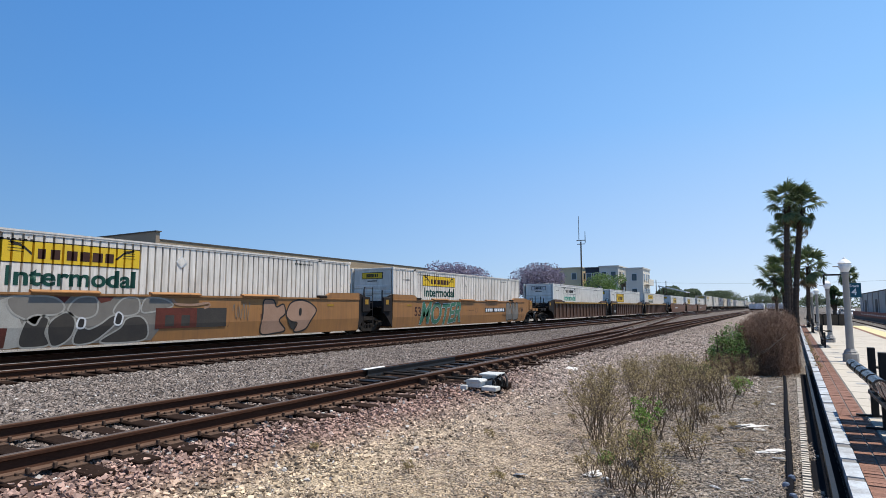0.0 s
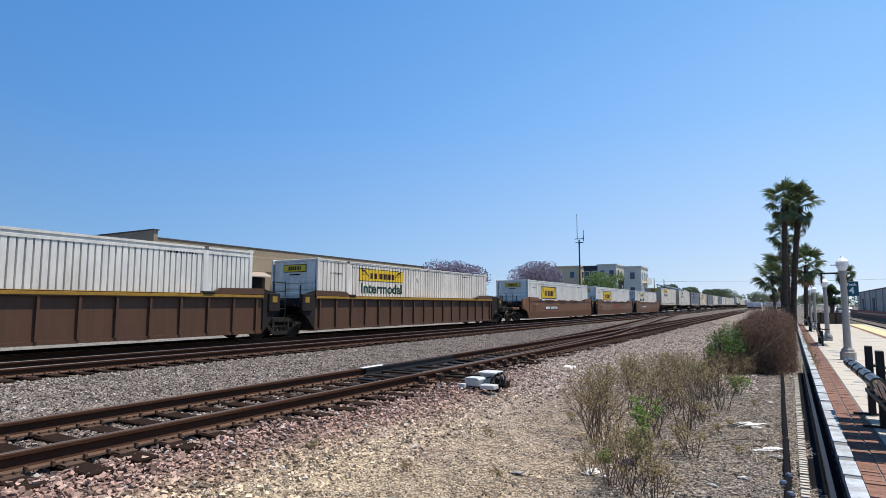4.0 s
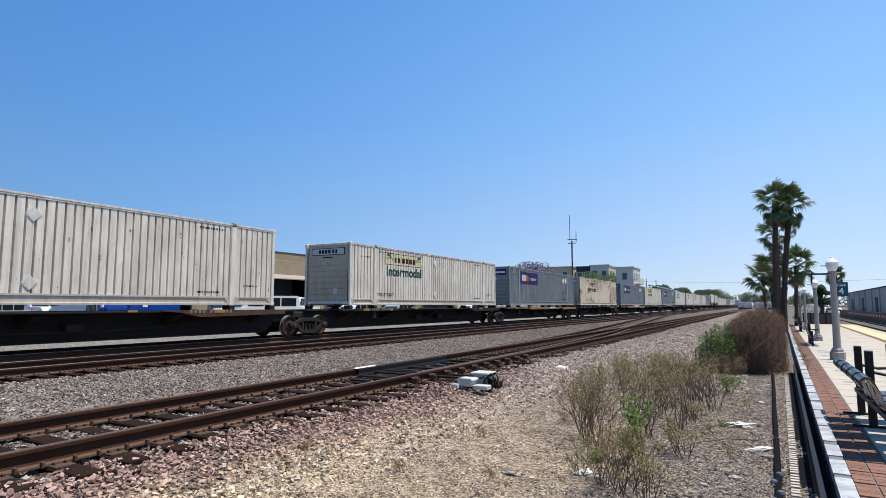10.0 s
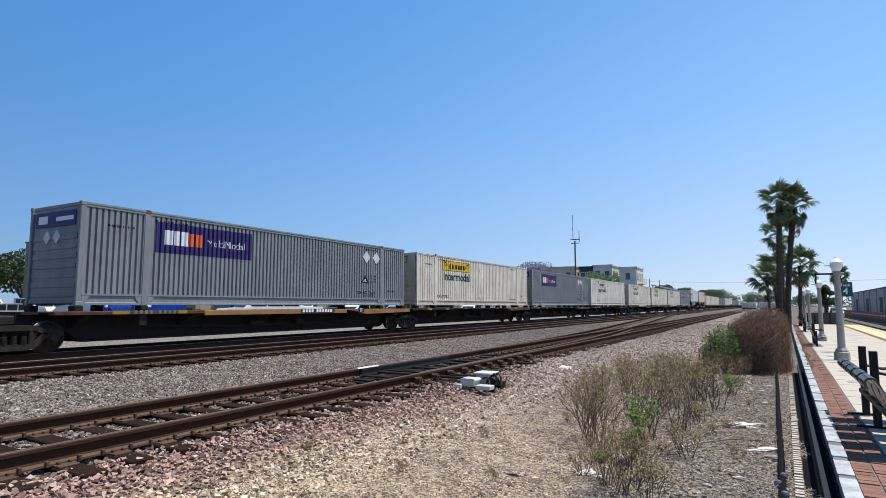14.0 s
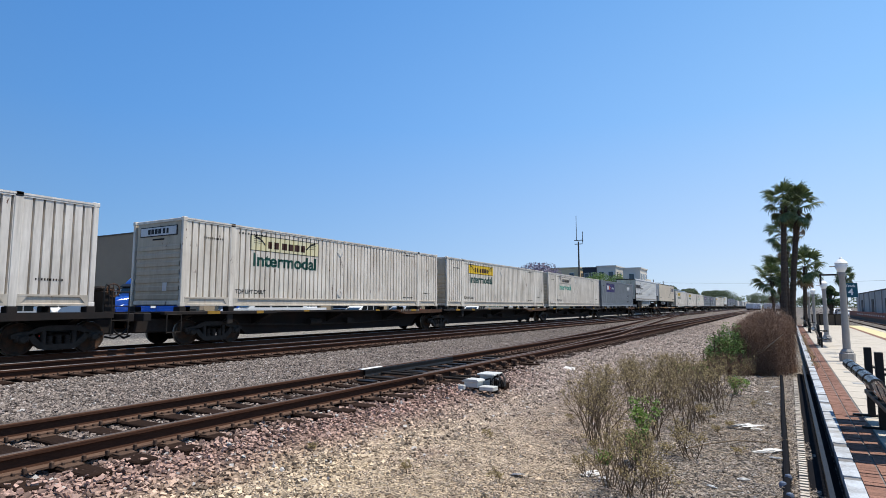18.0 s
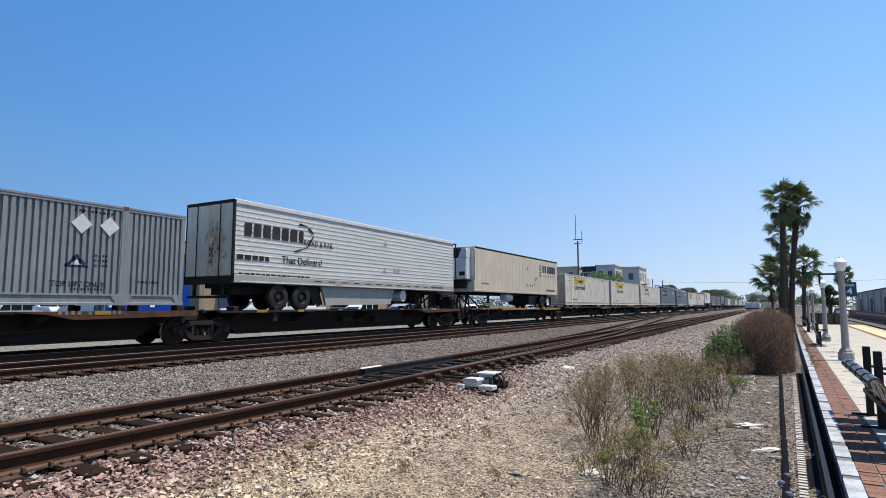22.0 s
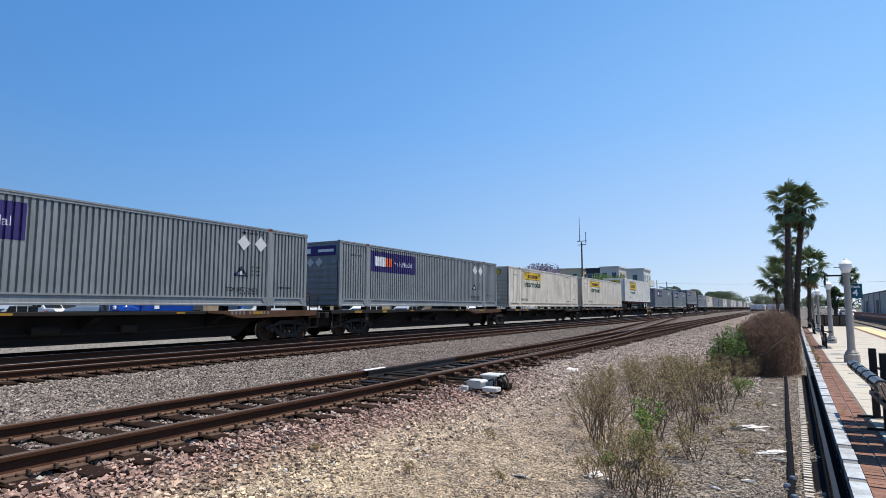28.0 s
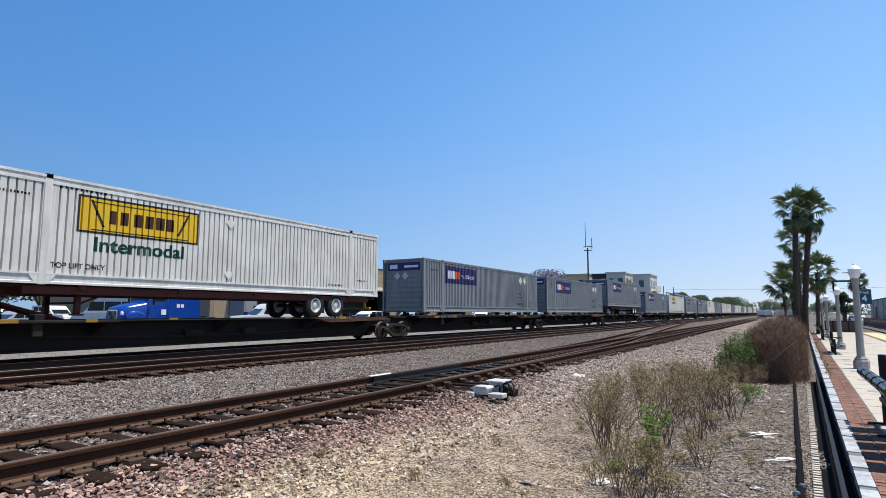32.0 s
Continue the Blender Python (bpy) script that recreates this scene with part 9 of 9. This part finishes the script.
def build_station():
    top = -0.33
    first = lamp_post(pose(px(20.6) + 1.05, 20.6, top))
    for y in (31.1, 44.8, 55.5):
        copy_thing(first, pose(px(y) + 1.05, y, top) @ Matrix.Diagonal((0.95, 0.95, 0.915, 1)))
    b = bench(pose(1.19, 9.54, top))
    for y in (28.3, 42.2, 53.0):
        copy_thing(b, pose(px(y) + 0.68, y, top) @ Matrix.Diagonal((0.75, 0.75, 0.85, 1)))
    rk = thing("bicycle_rack", pose(1.75, 11.2, top), "black steel rack of square frames on the platform", "rack")
    for k in range(3):
        s = Shape()
        s.box(-0.03, 0.03, 0.45 * k - 0.03, 0.45 * k + 0.03, 0, 0.95, 0.006).box(0.65, 0.71, 0.45 * k - 0.03, 0.45 * k + 0.03, 0, 0.95, 0.006)
        s.box(-0.03, 0.71, 0.45 * k - 0.03, 0.45 * k + 0.03, 0.88, 0.95, 0.006).box(0.0, 0.68, 0.45 * k - 0.02, 0.45 * k + 0.02, 0.62, 0.66)
        part("frame", s, M_BLACK, rk)
    sg = thing("track_sign", pose(2.3, 24, top), "teal track number sign on a black bracket post", "sign")
    part("post", Shape().box(-0.25, -0.19, -0.03, 0.03, 0, 2.75, 0.005), M_BLACK, sg)
    part("bracket", Shape().box(-0.85, -0.19, -0.025, 0.025, 2.66, 2.72, 0.004).box(-0.87, -0.82, -0.025, 0.025, 2.35, 2.72, 0.004), M_BLACK, sg)
    pl = part("panel", Shape().box(-0.19, 0.2, -0.03, 0.03, 1.9, 2.4, 0.008), M_TEAL, sg)
    face = pose(0, 0, 0, 0, 0, -90)
    put("number", lettering("4", 0.30, M_SIGNWHITE, 0.006), pl, Matrix.Translation((0.0, -0.034, 2.08)) @ face)
    put("caption", lettering("Track", 0.12, M_SIGNWHITE, 0.002), pl, Matrix.Translation((0.0, -0.034, 2.29)) @ face)
    # second track, retaining rail and the long wall beyond
    tr = thing("platform_track", pose(0, 0, -0.5), "railway track at the far side of the platform", "railway track", kind="structure")
    for a in (6.0, 7.5):
        lay_rail(tr, [(px(y) + a, y) for y in (10, 60, 160, 400)])
    ties = Shape()
    y = 12.0
    while y < 150:
        ties.box(px(y) + 5.4, px(y) + 8.1, y - 0.12, y + 0.12, -0.35, -0.18)
        y += 0.55
    tagged(part("tie_row", ties, M_TIE, tr), "dark timber ties", kind="stuff")
    rb = thing("barrier_rail", pose(0, 0, 0), "rust-red steel barrier with pale reflectors beside the track", "barrier", kind="structure")
    part("beam", Shape().quad_strip(*(lambda s: (s.v, s.f))(strip(24, 118, 8.3, 8.5, -0.16, 0.52))), M_STEELRED, rb)
    part("low_wall", Shape().quad_strip(*(lambda s: (s.v, s.f))(strip(24, 118, 8.35, 8.65, -0.6, -0.16))), M_TRIMDARK, rb)
    for i in range(40):
        y = 22 + 2.1 * i
        part("reflector", strip(y, y + 0.7, 8.285, 8.30, 0.10, 0.24), M_SIGNWHITE, rb)
    lw = thing("warehouse", pose(0, 0, 0), "long low grey concrete warehouse with pilasters", "building")
    part("wall", Shape().quad_strip(*(lambda s: (s.v, s.f))(strip(46, 116, 9.24, 9.6, -0.6, 3.15))), M_WAREHOUSE, lw)
    part("roof", Shape().quad_strip(*(lambda s: (s.v, s.f))(strip(46, 116, 9.2, 22, 3.15, 3.3))), M_TRIMDARK, lw)
    for i in range(11):
        y = 47 + 6.4 * i
        part("pilaster", strip(y, y + 0.6, 9.13, 9.26, -0.6, 3.15), M_WAREHOUSE, lw)
        if i % 2:
            part("dock_door", strip(y + 2.0, y + 4.2, 9.2, 9.26, 0.3, 2.2), M_TRIMDARK, lw)
    part("end_wall", Shape().quad_strip(*(lambda s: (s.v, s.f))(strip(115.6, 116, 9.62, 22, -0.6, 3.14))), M_WAREHOUSE, lw)
    sedan = [(0, 0.3), (0.02, 0.62), (0.3, 0.78), (1.3, 0.88), (4.5, 0.9), (4.55, 0.3)]
    scab = [(1.1, 0.86), (1.9, 1.36), (2.3, 1.43), (3.3, 1.4), (4.1, 0.88)]
    for i, y in enumerate((122, 131, 139, 150)):
        vehicle("sedan", pose(px(y) + 10.2 - 1.95, y, -0.6), "dark sedan parked beside the warehouse" if i % 2 else "white sedan parked beside the warehouse", sedan, scab, 1.8, (M_CARWHITE, M_APTDARK)[i % 2], (0.85, 3.6), "car", (0.92, 1.34))
    part("parking_deck", strip(30, 116, 8.7, 9.12, -0.6, 0.1), M_MORTAR, lw)
    fw = thing("platform_canopy_wall", pose(0, 0, 0), "low dark barrier wall across the far end of the platform", "wall", kind="structure")
    part("wall", Shape().box(2.75, 5.02, 58.7, 58.95, -0.9, 0.55, 0.02), M_TRIMDARK, fw)
    part("cap_rail", Shape().box(2.7, 5.06, 58.66, 58.99, 0.55, 0.61, 0.01), M_TRUCK, fw)
    for k in range(5):
        part("post", Shape().box(2.75 + 0.54 * k, 2.83 + 0.54 * k, 58.62, 58.7, -0.33, 0.58, 0.008), M_BLACK, fw)


def build_distance():
    """Freight stock and low roofs where the tracks meet the horizon."""
    for i, (x, y) in enumerate(((-9.5, 262), (-5.5, 256), (-1.6, 262), (1.6, 250), (-12.6, 280))):
        b = thing("parked_boxcar", pose(x + 3.5, y, -0.5), "pale parked freight box far along the line", "railway wagon", "parked boxcars")
        part("body", Shape().box(-1.4, 1.4, 0, 15.5, 0.8, 2.9, 0.05), (M_SIGNWHITE, M_PLACARD, M_LITTER)[i % 3], b)
        part("underframe", Shape().box(-1.2, 1.2, 0.3, 15.2, -0.12, 0.8, 0.03), M_SILL, b)
    bd = thing("tree_line", pose(0, 0, 0), "hazy line of distant trees", "backdrop", kind="structure")
    s = Shape()
    r = random.Random(2)
    for i in range(150):
        x = -500 + 1000 * i / 150 + r.uniform(-3, 3)
        leaf_cloud(s, (x, 700 + r.uniform(-30, 30), 5), r.uniform(6, 11), 110, 1.2, r, r.uniform(0.7, 1.1))
    tagged(part("crown_mass", s, M_HAZELEAF, bd), kind="stuff")


# ---------------------------------------------------------------- all of it
build_ground()
build_track("railway_track_train", TRAIN_X, "main line track under the passing train", (-50, -49))
build_track("railway_track_middle", MID_X, "empty main line track with rusty rails on pale ballast", (2, 30))
build_track("railway_track_near", NEAR_X, "empty near track with dark timber ties on rose ballast", (1, 45))
build_turnout()
build_train()
build_store()
build_lot()
build_apartments()
build_mast()
build_wires()
build_platform()
build_station()
build_distance()
build_plants()
scatter_stones("ballast_stones", 70000, region_ballast, 0.028, "angular grey and rose ballast stones", 0.45, None, True)
scatter_stones("tie_end_ballast", 3400, region_tie_ends, 0.028, "rose ballast heaped over the tie ends", 1.5, None, True)
scatter_stones("middle_ballast", 56000, region_middle, 0.031, "pale grey ballast between the tracks", 0.45)
scatter_stones("gravel_stones", 118000, region_dirt, 0.0135, "small pale gravel in tan dirt", 0.3, M_PEBBLE)
scatter_stones("shoulder_stones", 32000, region_far, 0.036, "grey-rose stones along the widening shoulder", 0.4, M_PEBBLE)
scatter_stones("lone_stones", 900, region_lone, 0.03, "grey stones strayed over the dirt")
scatter_straw()
motions()
